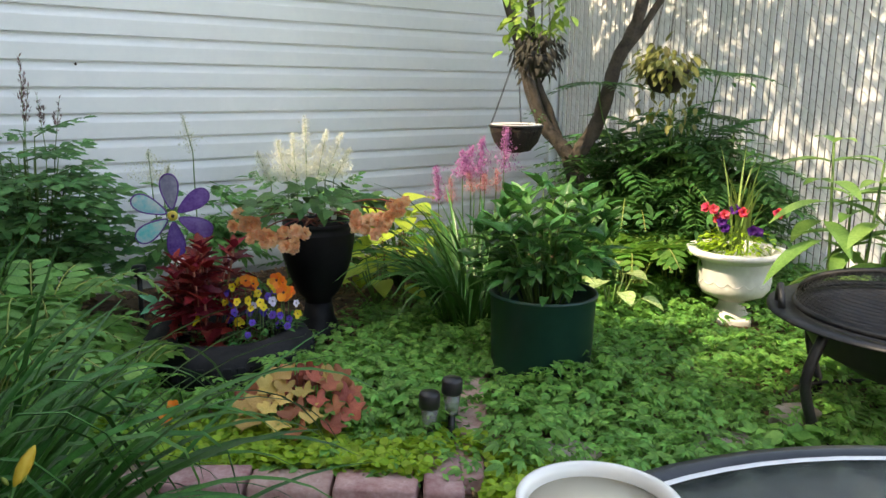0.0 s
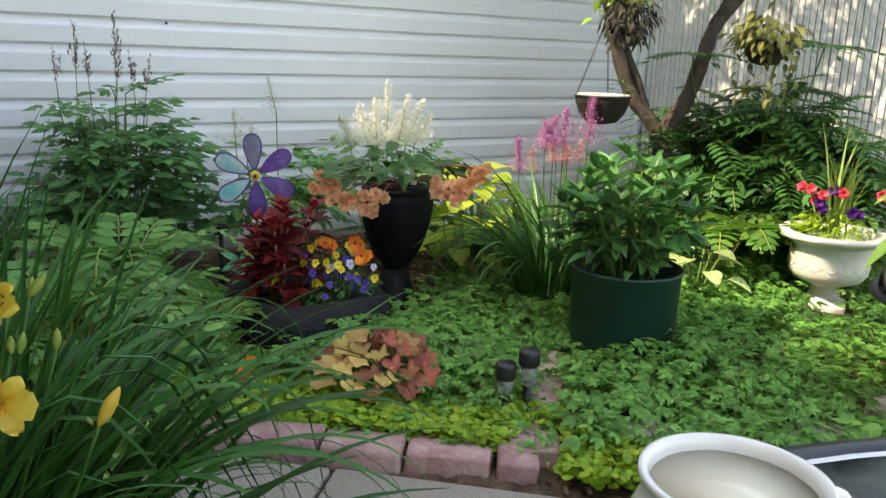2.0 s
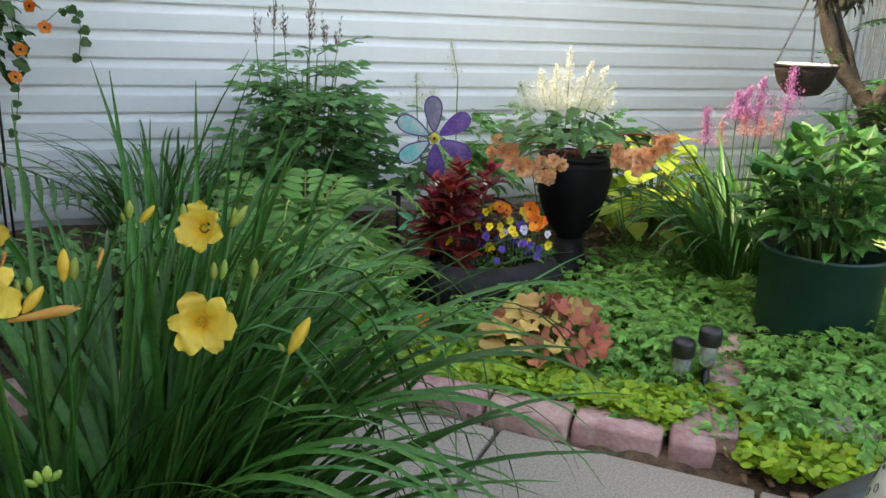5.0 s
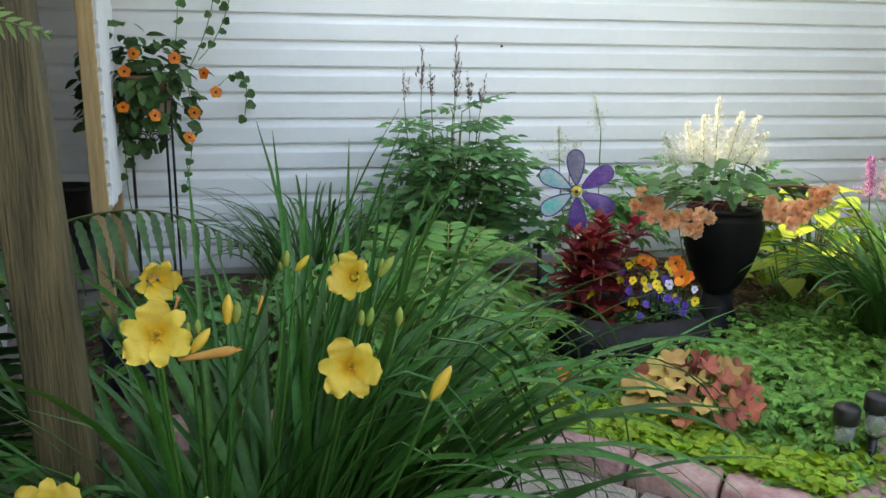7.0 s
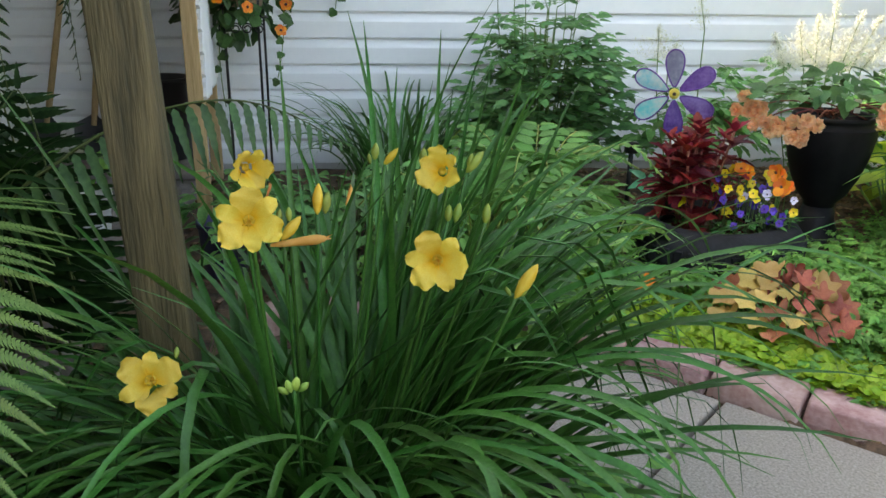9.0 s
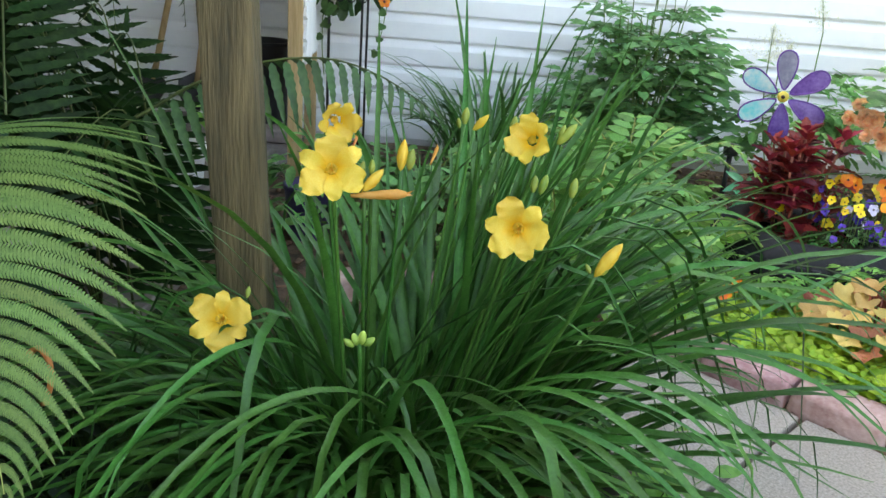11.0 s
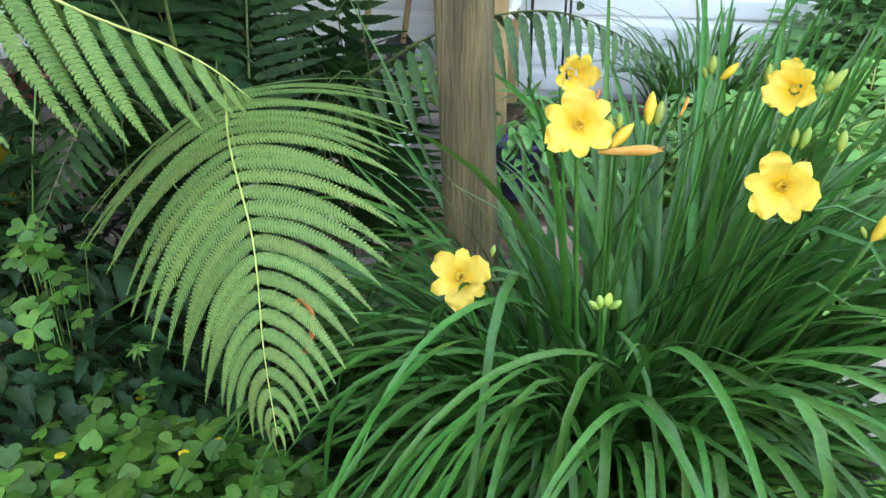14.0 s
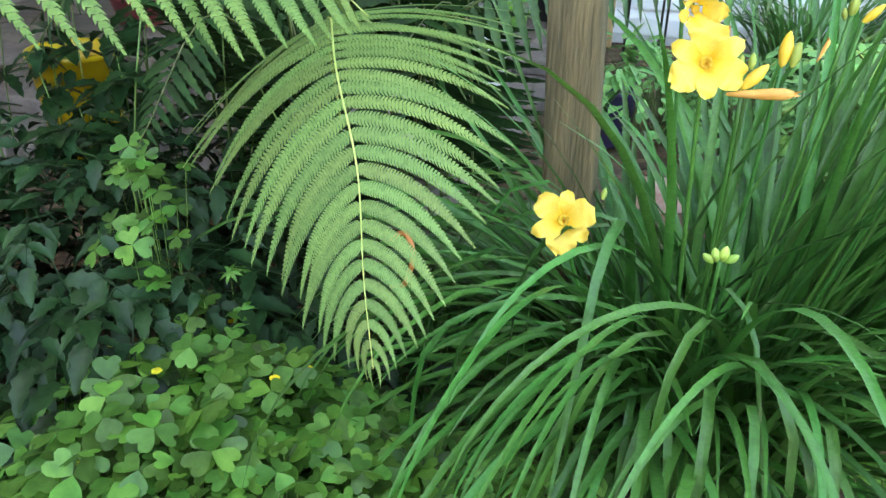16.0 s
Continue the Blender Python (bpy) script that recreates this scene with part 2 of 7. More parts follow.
L_HEUCH = leafy("amber_coral_bells", (0.46, 0.31, 0.08), (0.68, 0.48, 0.16), rough=0.55, thin=0.25, amount=0.30, scale=30)
L_HEUCHR = leafy("rusty_coral_bells", (0.30, 0.05, 0.04), (0.54, 0.20, 0.10), rough=0.55, thin=0.25, amount=0.40, scale=30)
L_BEGLEAF = leafy("begonia_leaf", (0.0375, 0.106, 0.0375), (0.0875, 0.213, 0.0625), rough=0.4, thin=0.25)
L_TREE = leafy("tree_leaf", (0.05, 0.14, 0.03), (0.10, 0.25, 0.05), rough=0.5, thin=0.35)
L_VINE = leafy("lime_vine_leaf", (0.16, 0.33, 0.05), (0.36, 0.52, 0.12), rough=0.45, thin=0.35)
L_OLIVE = leafy("dry_olive_leaf", (0.09, 0.12, 0.03), (0.25, 0.24, 0.08), rough=0.5, thin=0.3, amount=0.4)
L_DRY = leafy("dry_twig_leaf", (0.018, 0.018, 0.014), (0.055, 0.050, 0.036), rough=0.8, thin=0.1)
L_STEM = leafy("green_stem", (0.06, 0.14, 0.03), (0.13, 0.24, 0.06), rough=0.5, thin=0.1)
L_STEMR = leafy("red_stem", (0.20, 0.05, 0.04), (0.30, 0.10, 0.06), rough=0.5, thin=0.1)
L_RIB = leafy("fern_rib", (0.25, 0.33, 0.08), (0.36, 0.42, 0.12), rough=0.5, thin=0.1)
L_RIB2 = leafy("dark_fern_rib", (0.054, 0.0855, 0.0225), (0.09, 0.126, 0.036), rough=0.5, thin=0.1)
L_GRASS = leafy("spike_grass", (0.16, 0.28, 0.06), (0.30, 0.42, 0.12), rough=0.45, thin=0.3)
F_YELLOW = leafy("yellow_lily_petal", (0.74, 0.45, 0.030), (0.78, 0.56, 0.075), rough=0.5, thin=0.3, amount=0.06, hue=0.008)
F_PETAL = leafy("lemon_lily_petal", (0.80, 0.505, 0.050), (0.845, 0.62, 0.115), rough=0.5, thin=0.3, amount=0.05, hue=0.006)
throat_tint(F_PETAL, (0.88, 0.50, 0.025))
F_THROAT = leafy("orange_throat", (0.85, 0.45, 0.02), (0.90, 0.55, 0.04), rough=0.5, thin=0.3, amount=0.1)
F_BUD = leafy("lily_bud", (0.17, 0.27, 0.04), (0.30, 0.34, 0.06), rough=0.5, thin=0.2, amount=0.2)
F_WILT = leafy("wilted_petal", (0.62, 0.22, 0.04), (0.75, 0.34, 0.10), rough=0.6, thin=0.2, amount=0.2)
F_PEACH = leafy("peach_begonia_petal", (0.98, 0.46, 0.21), (0.99, 0.72, 0.46), rough=0.5, thin=0.38, amount=0.15, hue=0.012)
F_ORANGE = leafy("orange_petal", (0.82, 0.17, 0.01), (0.88, 0.26, 0.02), rough=0.5, thin=0.25, amount=0.15)
F_PYEL = leafy("yellow_pansy", (0.80, 0.56, 0.02), (0.88, 0.68, 0.06), rough=0.5, thin=0.25, amount=0.1)
F_PVIO = leafy("violet_pansy", (0.07, 0.025, 0.36), (0.15, 0.07, 0.52), rough=0.5, thin=0.25, amount=0.3)
F_PLAV = leafy("pale_pansy", (0.55, 0.52, 0.75), (0.78, 0.76, 0.85), rough=0.5, thin=0.25, amount=0.2)
F_WHITE = leafy("cream_plume", (0.82, 0.82, 0.70), (0.90, 0.90, 0.80), rough=0.7, thin=0.4, amount=0.12)
F_CREAM = leafy("fading_cream_plume", (0.62, 0.63, 0.46), (0.78, 0.78, 0.62), rough=0.7, thin=0.4, amount=0.12)
F_DULLRED = leafy("dull_red_plume", (0.20, 0.03, 0.04), (0.34, 0.07, 0.08), rough=0.7, thin=0.3, amount=0.2)
F_PINK = leafy("pink_plume", (0.50, 0.17, 0.44), (0.68, 0.34, 0.60), rough=0.7, thin=0.4, amount=0.2)
F_SALMON = leafy("salmon_plume", (0.612, 0.255, 0.272), (0.697, 0.3825, 0.3825), rough=0.7, thin=0.4, amount=0.2)
F_SEED = leafy("brown_seed_head", (0.16, 0.09, 0.09), (0.28, 0.17, 0.16), rough=0.8, thin=0.1)
F_RED = leafy("red_petal", (0.70, 0.03, 0.08), (0.82, 0.16, 0.22), rough=0.5, thin=0.3, amount=0.2)
F_PETU = leafy("dark_purple_petal", (0.06, 0.01, 0.14), (0.14, 0.03, 0.26), rough=0.5, thin=0.2, amount=0.2)
F_MAGENTA = leafy("magenta_petal", (0.35, 0.03, 0.40), (0.50, 0.08, 0.55), rough=0.5, thin=0.3)
F_EYE = surf("dark_flower_eye", (0.02, 0.008, 0.006), (0.05, 0.02, 0.01), scale=30, rough=0.7)

# ---- builders ----
rnd = random.Random(7)


def thing(name, base, label, category, group="", kind=""):
    e = new(name)
    e.location = base
    e.empty_display_size = 0.05
    return tagged(e, label, category, group, kind)


def mesh_of(name, verts, faces, mat, smooth=True):
    me = bpy.data.meshes.new(name)
    me.from_pydata(verts, [], faces)
    me.materials.append(mat)
    if smooth:
        me.polygons.foreach_set("use_smooth", [True] * len(me.polygons))
    me.update()
    return me


def origin_of(ob):
    o = Vector((0, 0, 0))
    while ob:
        o += ob.location
        ob = ob.parent
    return o


def piece(name, vf, mat, parent=None, label="", smooth=True, kind=""):
    """One mesh from world coordinates, hung under its thing."""
    ob = new(name, mesh_of(name, vf[0], vf[1], mat, smooth))
    if parent:
        ob.parent = parent
        ob.location = -origin_of(parent)
    return tagged(ob, label, kind=kind)


def shared(name, me, m, parent):
    """An object on a mesh that others share too, at a world pose."""
    ob = new(name, me)
    ob.parent = parent
    ob.matrix_basis = Matrix.Translation(-origin_of(parent)) @ m
    return ob


def aim(pos, way, up=(0, 0, 1), size=1.0, roll=0.0):
    """A pose whose y axis runs along way and whose z axis leans to up."""
    y = Vector(way).normalized()
    x = y.cross(Vector(up))
    if x.length < 1e-4:
        x = y.cross(Vector((1, 0, 0.01)))
    x.normalize()
    z = x.cross(y)
    m = Matrix((x, y, z)).transposed().to_4x4() @ Matrix.Rotation(roll, 4, 'Y')
    if not isinstance(size, (tuple, list)):
        size = (size, size, size)
    return Matrix.Translation(pos) @ m @ Matrix.Diagonal((*size, 1))


class Soup:
    """Many small pieces gathered into one mesh."""

    def __init__(self):
        self.v, self.f, self.n, self.own = [], [], 0, []

    def add(self, shape, m):
        tv, tf = shape
        a = np.array(m)
        self.v.append(np.asarray(tv) @ a[:3, :3].T + a[:3, 3])
        k = self.n
        self.own.append((self.v[-1], tf))
        self.f.extend([tuple(i + k for i in q) for q in tf])
        self.n += len(tv)

    def get(self):
        return (np.concatenate(self.v).tolist() if self.v else [], self.f)


def each(name, soup, mat, parent, label=""):
    """Every gathered piece as a part of its own."""
    for v, f in soup.own:
        piece(name, (v.tolist(), f), mat, parent, label)


def merge(*shapes):
    s = Soup()
    for sh, m in shapes:
        s.add(sh, m)
    return (np.concatenate(s.v), s.f)


def leaf(width=0.4, segs=4, fold=0.12, droop=0.25, tip=1.0, teeth=0.0, belly=0.42):
    """A leaf one long along y, folded at its rib and drooping."""
    v, f = [], []
    for i in range(segs + 1):
        t = i / segs
        w = 0.5 * width * (math.sin(math.pi * t ** (math.log(0.5) / math.log(belly))) ** 0.8 if 0 < t < 1 else 0.02)
        if teeth and 0 < i < segs:
            w *= 1 + (teeth if i % 2 else -teeth)
        z = -droop * t * t
        v += [(-w, t + (0.03 if teeth else 0), z + fold * w * 2), (0, t, z), (w, t + (0.03 if teeth else 0), z + fold * w * 2)]
    for i in range(segs):
        a = 3 * i
        f += [(a, a + 1, a + 4, a + 3), (a + 1, a + 2, a + 5, a + 4)]
    return (v, f)


def round_leaf(lobes=0, depth=0.2, n=14, cup=0.12, notch=0.0, seed=0):
    """A round or lobed leaf whose stalk joins at the origin."""
    r0 = random.Random(seed)
    v, f = [(0, 0.42, -0.03)], []
    for i in range(n):
        a = 2 * math.pi * i / n - math.pi / 2
        r = 0.5 * (1 + depth * math.cos(lobes * (a - math.pi / 2)) if lobes else 1) * (1 + r0.uniform(-0.05, 0.05))
        if notch and i == 0:
            r *= 1 - notch
        v.append((r * math.cos(a), 0.45 + r * math.sin(a), cup * (r * 2) ** 2 * (0.5 + 0.5 * math.cos(3 * a)) - 0.06 * math.sin(a) ** 2))
    for i in range(n):
        f.append((0, 1 + i, 1 + (i + 1) % n))
    return (v, f)


def heart(n=5, dip=0.18):
    """A notched leaflet, narrow at the stalk."""
    half = [(0.24, 0.20), (0.44, 0.42), (0.57, 0.66), (0.54, 0.88), (0.38, 1.03), (0.18, 1.02)]
    ring = [(0, 0)] + half + [(0, 1 - dip)] + [(-x, y) for x, y in reversed(half)]
    v = [(x, y, 0.10 * x * x - 0.05 * y * y) for x, y in ring] + [(0, 0.5, -0.04)]
    k = len(ring)
    f = [(i, (i + 1) % k, k) for i in range(k)]
    return (v, f)


def strip(points, radii, n=6, cap=True):
    """A tube along points."""
    pts = [Vector(p) for p in points]
    if not isinstance(radii, (list, tuple)):
        radii = [radii] * len(pts)
    v, f = [], []
    ref = Vector((0.31, 0.17, 0.93))
    for i, p in enumerate(pts):
        d = (pts[min(i + 1, len(pts) - 1)] - pts[max(i - 1, 0)]).normalized()
        a = d.cross(ref)
        if a.length < 0.05:
            a = d.cross(Vector((1, 0, 0)))
        a.normalize()
        b = d.cross(a)
        for k in range(n):
            g = 2 * math.pi * k / n
            v.append(tuple(p + (a * math.cos(g) + b * math.sin(g)) * radii[i]))
    for i in range(len(pts) - 1):
        for k in range(n):
            f.append((i * n + k, i * n + (k + 1) % n, (i + 1) * n + (k + 1) % n, (i + 1) * n + k))
    if cap:
        f.append(tuple(range(n))[::-1])
        f.append(tuple(range((len(pts) - 1) * n, len(pts) * n)))
    return (v, f)


def curve(p0, p1, p2, n=8):
    p0, p1, p2 = Vector(p0), Vector(p1), Vector(p2)
    return [p0 * (1 - t) ** 2 + p1 * 2 * t * (1 - t) + p2 * t * t for t in [i / n for i in range(n + 1)]]


def lathe(profile, n=32, centre=(0, 0, 0), flutes=0, flute=0.0, cap=True):
    """A turned shape from (radius, height) pairs."""
    v, f = [], []
    for r, z in profile:
        for k in range(n):
            a = 2 * math.pi * k / n
            q = r * (1 + (flute * math.cos(flutes * a) if flutes else 0))
            v.append((centre[0] + q * math.cos(a), centre[1] + q * math.sin(a), centre[2] + z))
    for i in range(len(profile) - 1):
        for k in range(n):
            f.append((i * n + k, i * n + (k + 1) % n, (i + 1) * n + (k + 1) % n, (i + 1) * n + k))
    if cap and profile[0][0] > 0.001:
        f.append(tuple(range(n))[::-1])
    if cap and profile[-1][0] > 0.001:
        f.append(tuple(range((len(profile) - 1) * n, len(profile) * n)))
    return (v, f)


def box(sx, sy, sz, m=None, bevel=0.004, jitter=0.0, segs=2):
    """A box with rounded edges, its base at z = 0."""
    bm = bmesh.new()
    bmesh.ops.create_cube(bm, size=1.0)
    for q in bm.verts:
        q.co = Vector((q.co.x * sx + rnd.uniform(-jitter, jitter), q.co.y * sy + rnd.uniform(-jitter, jitter), (q.co.z + 0.5) * sz + (rnd.uniform(-jitter, jitter) if q.co.z > 0 else 0)))
    if bevel:
        bmesh.ops.bevel(bm, geom=bm.edges[:], offset=bevel, segments=segs, affect='EDGES', profile=0.6)
    if m is not None:
        bmesh.ops.transform(bm, matrix=m, verts=bm.verts)
    bm.verts.index_update()
    vf = ([tuple(q.co) for q in bm.verts], [tuple(q.index for q in p.verts) for p in bm.faces])
    bm.free()
    return vf


def spray(leafshape, pairs=3, length=1.0, size=0.4, terminal=1.1, angle=55, droop=0.2, stalk=0.3):
    """A leaf of several leaflets along one stalk; its own stalk is included."""
    s = Soup()
    s.add(strip([(0, 0, 0), (0, stalk * length, 0.02), (0, length * 0.98, -droop * 0.8)], [0.012, 0.010, 0.005], 3, False), Matrix.Identity(4))
    for i in range(pairs):
        t = stalk + (1 - stalk) * i / pairs
        p = (0, t * length, -droop * t * t * length + 0.01)
        k = size * (1.0 - 0.35 * abs(i / max(pairs - 1, 1) - 0.35))
        for sgn in (-1, 1):
            a = radians(angle)
            s.add(leafshape, aim(p, (sgn * math.sin(a), math.cos(a), -0.1), (0, 0, 1), k))
    s.add(leafshape, aim((0, length * 0.97, -droop * length), (0, 1, -droop), (0, 0, 1), size * terminal))
    return (np.concatenate(s.v), s.f)


OVATE = leaf(0.5, 4, 0.12, 0.2)
OVATE2 = leaf(0.52, 2, 0.12, 0.2)
LANCE = leaf(0.28, 5, 0.12, 0.3)
TOOTHED = leaf(0.55, 6, 0.12, 0.22, teeth=0.12)
FEATHER = leaf(0.30, 3, 0.1, 0.1)


def ball_way(lo=-0.2, hi=1.0):
    a = rnd.uniform(0, 2 * math.pi)
    z = rnd.uniform(lo, hi)
    r = math.sqrt(max(0, 1 - z * z))
    return Vector((r * math.cos(a), r * math.sin(a), z))


def bush(soup, centre, radii, count, shapes, size, spread=0.25, inner=0.45, droop=0.35, lo=-0.3):
    """Leaves through an ellipsoid, denser at its skin, facing out and up, in uneven tufts."""
    c = Vector(centre)
    tufts = [ball_way(lo, 1.0) for _ in range(max(5, count // 14))]
    for _ in range(count):
        w = (rnd.choice(tufts) + Vector((rnd.gauss(0, spread), rnd.gauss(0, spread), rnd.gauss(0, spread)))).normalized()
        k = rnd.uniform(inner, 1.0) ** 0.6 * rnd.uniform(0.85, 1.12)
        p = c + Vector((w.x * radii[0], w.y * radii[1], w.z * radii[2])) * k
        out = Vector((w.x + rnd.gauss(0, 0.35), w.y + rnd.gauss(0, 0.35), w.z * 0.4 - droop + rnd.gauss(0, 0.25)))
        soup.add(rnd.choice(shapes), aim(p, out, (rnd.gauss(0, 0.25), rnd.gauss(0, 0.25), 1), size * rnd.uniform(0.7, 1.25)))


def blade(length, width, a0, a1, power=1.3, segs=11, twist=0.0, kink=None):
    """A strap leaf in the xz plane: leans a0 at the root and a1 at the tip, in degrees; a kink folds it over."""
    v, f = [], []
    x = z = 0.0
    step = length / segs
    for i in range(segs + 1):
        t = i / segs
        a = a0 + (a1 - a0) * t ** power
        if kink and t > kink[0]:
            a = max(a, min(kink[1], a + (kink[1] - a) * min(1.0, (t - kink[0]) * 6)))
        a = radians(a)
        w = max(0.5 * width * min(1, 0.6 + t * 1.6) * (1 - t ** 3.0) ** 0.8, 0.0005)
        tw = twist * t
        nx, nz = -math.cos(a), math.sin(a)
        cy, cn = math.cos(tw), math.sin(tw)
        lift = 0.55 * w * (1 - 0.5 * t)
        for s in (-1, 0, 1):
            off = s * w
            ln = lift if s else 0.0
            v.append((x + nx * (ln + off * cn), off * cy, z + nz * (ln + off * cn)))
        x += math.sin(a) * step
        z += math.cos(a) * step
    for i in range(segs):
        b = 3 * i
        f += [(b, b + 3, b + 4, b + 1), (b + 1, b + 4, b + 5, b + 2)]
    return (v, f)


def pinna(n=42, w=0.058, sag=0.22, sweep=0.38, notch=0.50, tip=0.40):
    """One side leaflet of a fern, one long along y, swept to +x, cut into slanted rounded lobes."""
    v, f = [], []

    def at(t, off, up=0.0):
        return (sweep * t ** 2.1 + off, t, up - sag * t * t)
    for i in range(n + 1):
        v.append(at(i / n, 0, 0.0))
    for sgn in (-1, 1):
        for i in range(n):
            t0, t1 = i / n, (i + 1) / n
            mid = 0.5 * (t0 + t1)
            k = w * min(1.0, 0.75 + 2.5 * mid) * min(1.0, (1.02 - mid) / tip) ** 0.75
            b = len(v)
            q = k * notch
            step = 1.0 / n
            v.append(at(t0 + 0.02 * step, sgn * q, 0.004))
            v.append(at(t1 - 0.14 * step, sgn * q, 0.004))
            v.append(at(t1 + 0.16 * step, sgn * k * 0.80, 0.002))
            v.append(at(t1 + 0.30 * step, sgn * k, 0.0))
            v.append(at(t0 + 0.62 * step, sgn * k * 0.90, 0.0))
            quad = [(i, b, b + 1, i + 1), (b, b + 4, b + 3, b + 2, b + 1)]
            f += quad if sgn < 0 else [tuple(reversed(p)) for p in quad]
    return (v, f)


def mirror(vf):
    return ([(-a, b, c) for a, b, c in vf[0]], [tuple(reversed(q)) for q in vf[1]])


PINNA_R = pinna()
PINNA_L = mirror(PINNA_R)
PINNA_RW = pinna(34, 0.056, 0.25, 0.20, 0.62)
PINNA_SLIM = leaf(0.115, 12, 0.06, 0.24, teeth=0.16, belly=0.30)
PINNA_BROAD = leaf(0.135, 14, 0.06, 0.34, teeth=0.14, belly=0.28)


FERN_ME = {1: mesh_of("leaflet", *PINNA_L, L_FERN), -1: mesh_of("leaflet", *PINNA_R, L_FERN)}
FERN_MEW = {1: mesh_of("leaflet", *mirror(PINNA_RW), L_FERNB), -1: mesh_of("leaflet", *PINNA_RW, L_FERNB)}


def frond_frames(pts, up, pairs, width, forward, tipward=0.55, base=0.5, start=0.06, hang=0.0):
    """Poses of the side leaflets of a frond: (side, matrix, length)."""
    out = []
    n = len(pts) - 1
    run = [0.0]
    for i in range(n):
        run.append(run[-1] + (pts[i + 1] - pts[i]).length)
    k = min(int(start * n), n - 1)
    first = run[k] + (run[k + 1] - run[k]) * (start * n - k)
    k = 0
    for i in range(pairs):
        q = i / (pairs - 1)
        t = start + (0.995 - start) * q
        far = first + (run[-1] * 0.995 - first) * (1.12 * q - 0.12 * q * q)
        while k < n - 1 and run[k + 1] < far:
            k += 1
        p = pts[k].lerp(pts[k + 1], (far - run[k]) / (run[k + 1] - run[k]))
        d = (pts[min(k + 1, n)] - pts[max(k - 1, 0)]).normalized()
        side = d.cross(Vector(up)).normalized()
        nrm = side.cross(d)
        prof = min(1.0, base + (1 - base) * (t / 0.35)) * (1 - max(0, (t - 0.45) / 0.55) ** 1.6 * 0.93)
        ln = width * prof * rnd.uniform(0.94, 1.05)
        fw = forward + tipward * max(0, t - 0.35) ** 1.3
        for sgn in (-1, 1):
            way = side * sgn + d * fw + nrm * rnd.uniform(-0.06, 0.04) - Vector((0, 0, hang if sgn > 0 else hang * 0.25))
            wide = math.sqrt(ln * width)
            out.append((sgn, aim(p, way, d.cross(way) * -sgn, (wide, ln * rnd.uniform(0.95, 1.04), ln), -sgn * rnd.uniform(0.02, 0.16)), ln))
    return out


def frond_joined(parent, pts, up, pairs, width, forward=0.35, rib=0.003, mat=None, broad=False, tipward=0.6, base=0.75, start=0.12, hang=0.3):
    """A fern frond in the shade: its rib, and its leaflets as one foliage mesh."""
    n = len(pts)
    r = piece("frond", strip(pts, [rib * (1 - 0.8 * i / (n - 1)) for i in range(n)], 5), L_RIB2, parent)
    s = Soup()
    for sgn, m, ln in frond_frames(pts, up, pairs, width, forward, tipward, base, start, hang):
        s.add(PINNA_BROAD if broad else PINNA_SLIM, m)
    piece("foliage", s.get(), mat or L_FERN2, r, kind="stuff")
    return r


def frond(parent, pts, up, pairs, width, forward=0.35, rib=0.004, wide=False, label="", tipward=0.55, base=0.5, start=0.06, hang=0.0):
    """A fern frond: a rib with its saw-edged leaflets."""
    n = len(pts)
    r = piece("frond", strip(pts, [rib * (1 - 0.8 * i / (n - 1)) for i in range(n)], 6), L_RIB, parent, label)
    poses = frond_frames(pts, up, pairs, width, forward, tipward, base, start, hang)
    for sgn, m, ln in poses:
        shared("leaflet", (FERN_MEW if wide else FERN_ME)[sgn], m, r)
    return r


def plume(soup, base, top, radius, count, size):
    """A feathery conical flower head: side branches that bow, set with tiny florets."""
    b, t = Vector(base), Vector(top)
    ax = (t - b).normalized()
    nb = max(16, count // 12)
    for i in range(nb):
        u = (i + 0.5) / nb
        p = b.lerp(t, u)
        w = ball_way(-0.2, 0.7)
        w = (w - ax * w.dot(ax)).normalized() * 1.15 + ax * rnd.uniform(0.3, 0.8)
        ln = radius * (1 - u) ** 1.0 * rnd.uniform(0.45, 1.15) + 0.004
        steps = max(4, int(ln / (0.46 * size)))
        for k in range(steps):
            q = k / steps
            o = p + w * ln * q - Vector((0, 0, 0.28 * ln * q * q)) + Vector((rnd.gauss(0, 1), rnd.gauss(0, 1), rnd.gauss(0, 1))) * size * 0.55
            soup.add(FEATHER, aim(o, ball_way(-0.6, 1), (0, 0, 1), size * rnd.uniform(0.7, 1.4)))
    for k in range(count // 8):
        u = rnd.random() ** 0.7
        soup.add(FEATHER, aim(b.lerp(t, u) + ball_way(-1, 1) * size * 0.6, ball_way(-0.2, 1), (0, 0, 1), size * rnd.uniform(0.8, 1.4)))


# ---- ground, paving, walls ----
def ground_height(x, y):
    return 0.02 * noise.noise(Vector((x * 1.3, y * 1.3, 0))) + 0.012 * noise.noise(Vector((x * 5, y * 5, 3)))


def to_uv(x, y):
    """Along and across the patio, which lies at 45 degrees to the wall."""
    return ((x - y) * 0.70711, (x + y) * 0.70711)


def from_uv(u, v):
    return ((u + v) * 0.70711, (v - u) * 0.70711)


V_EDGE, U_EDGE = 2.06, -0.13
U_LEFT = -0.66


def on_patio(x, y):
    u, v = to_uv(x, y)
    return v < V_EDGE + 0.02 and (u > U_LEFT or (u > -1.07 and v > 1.50)) and x > -2.5


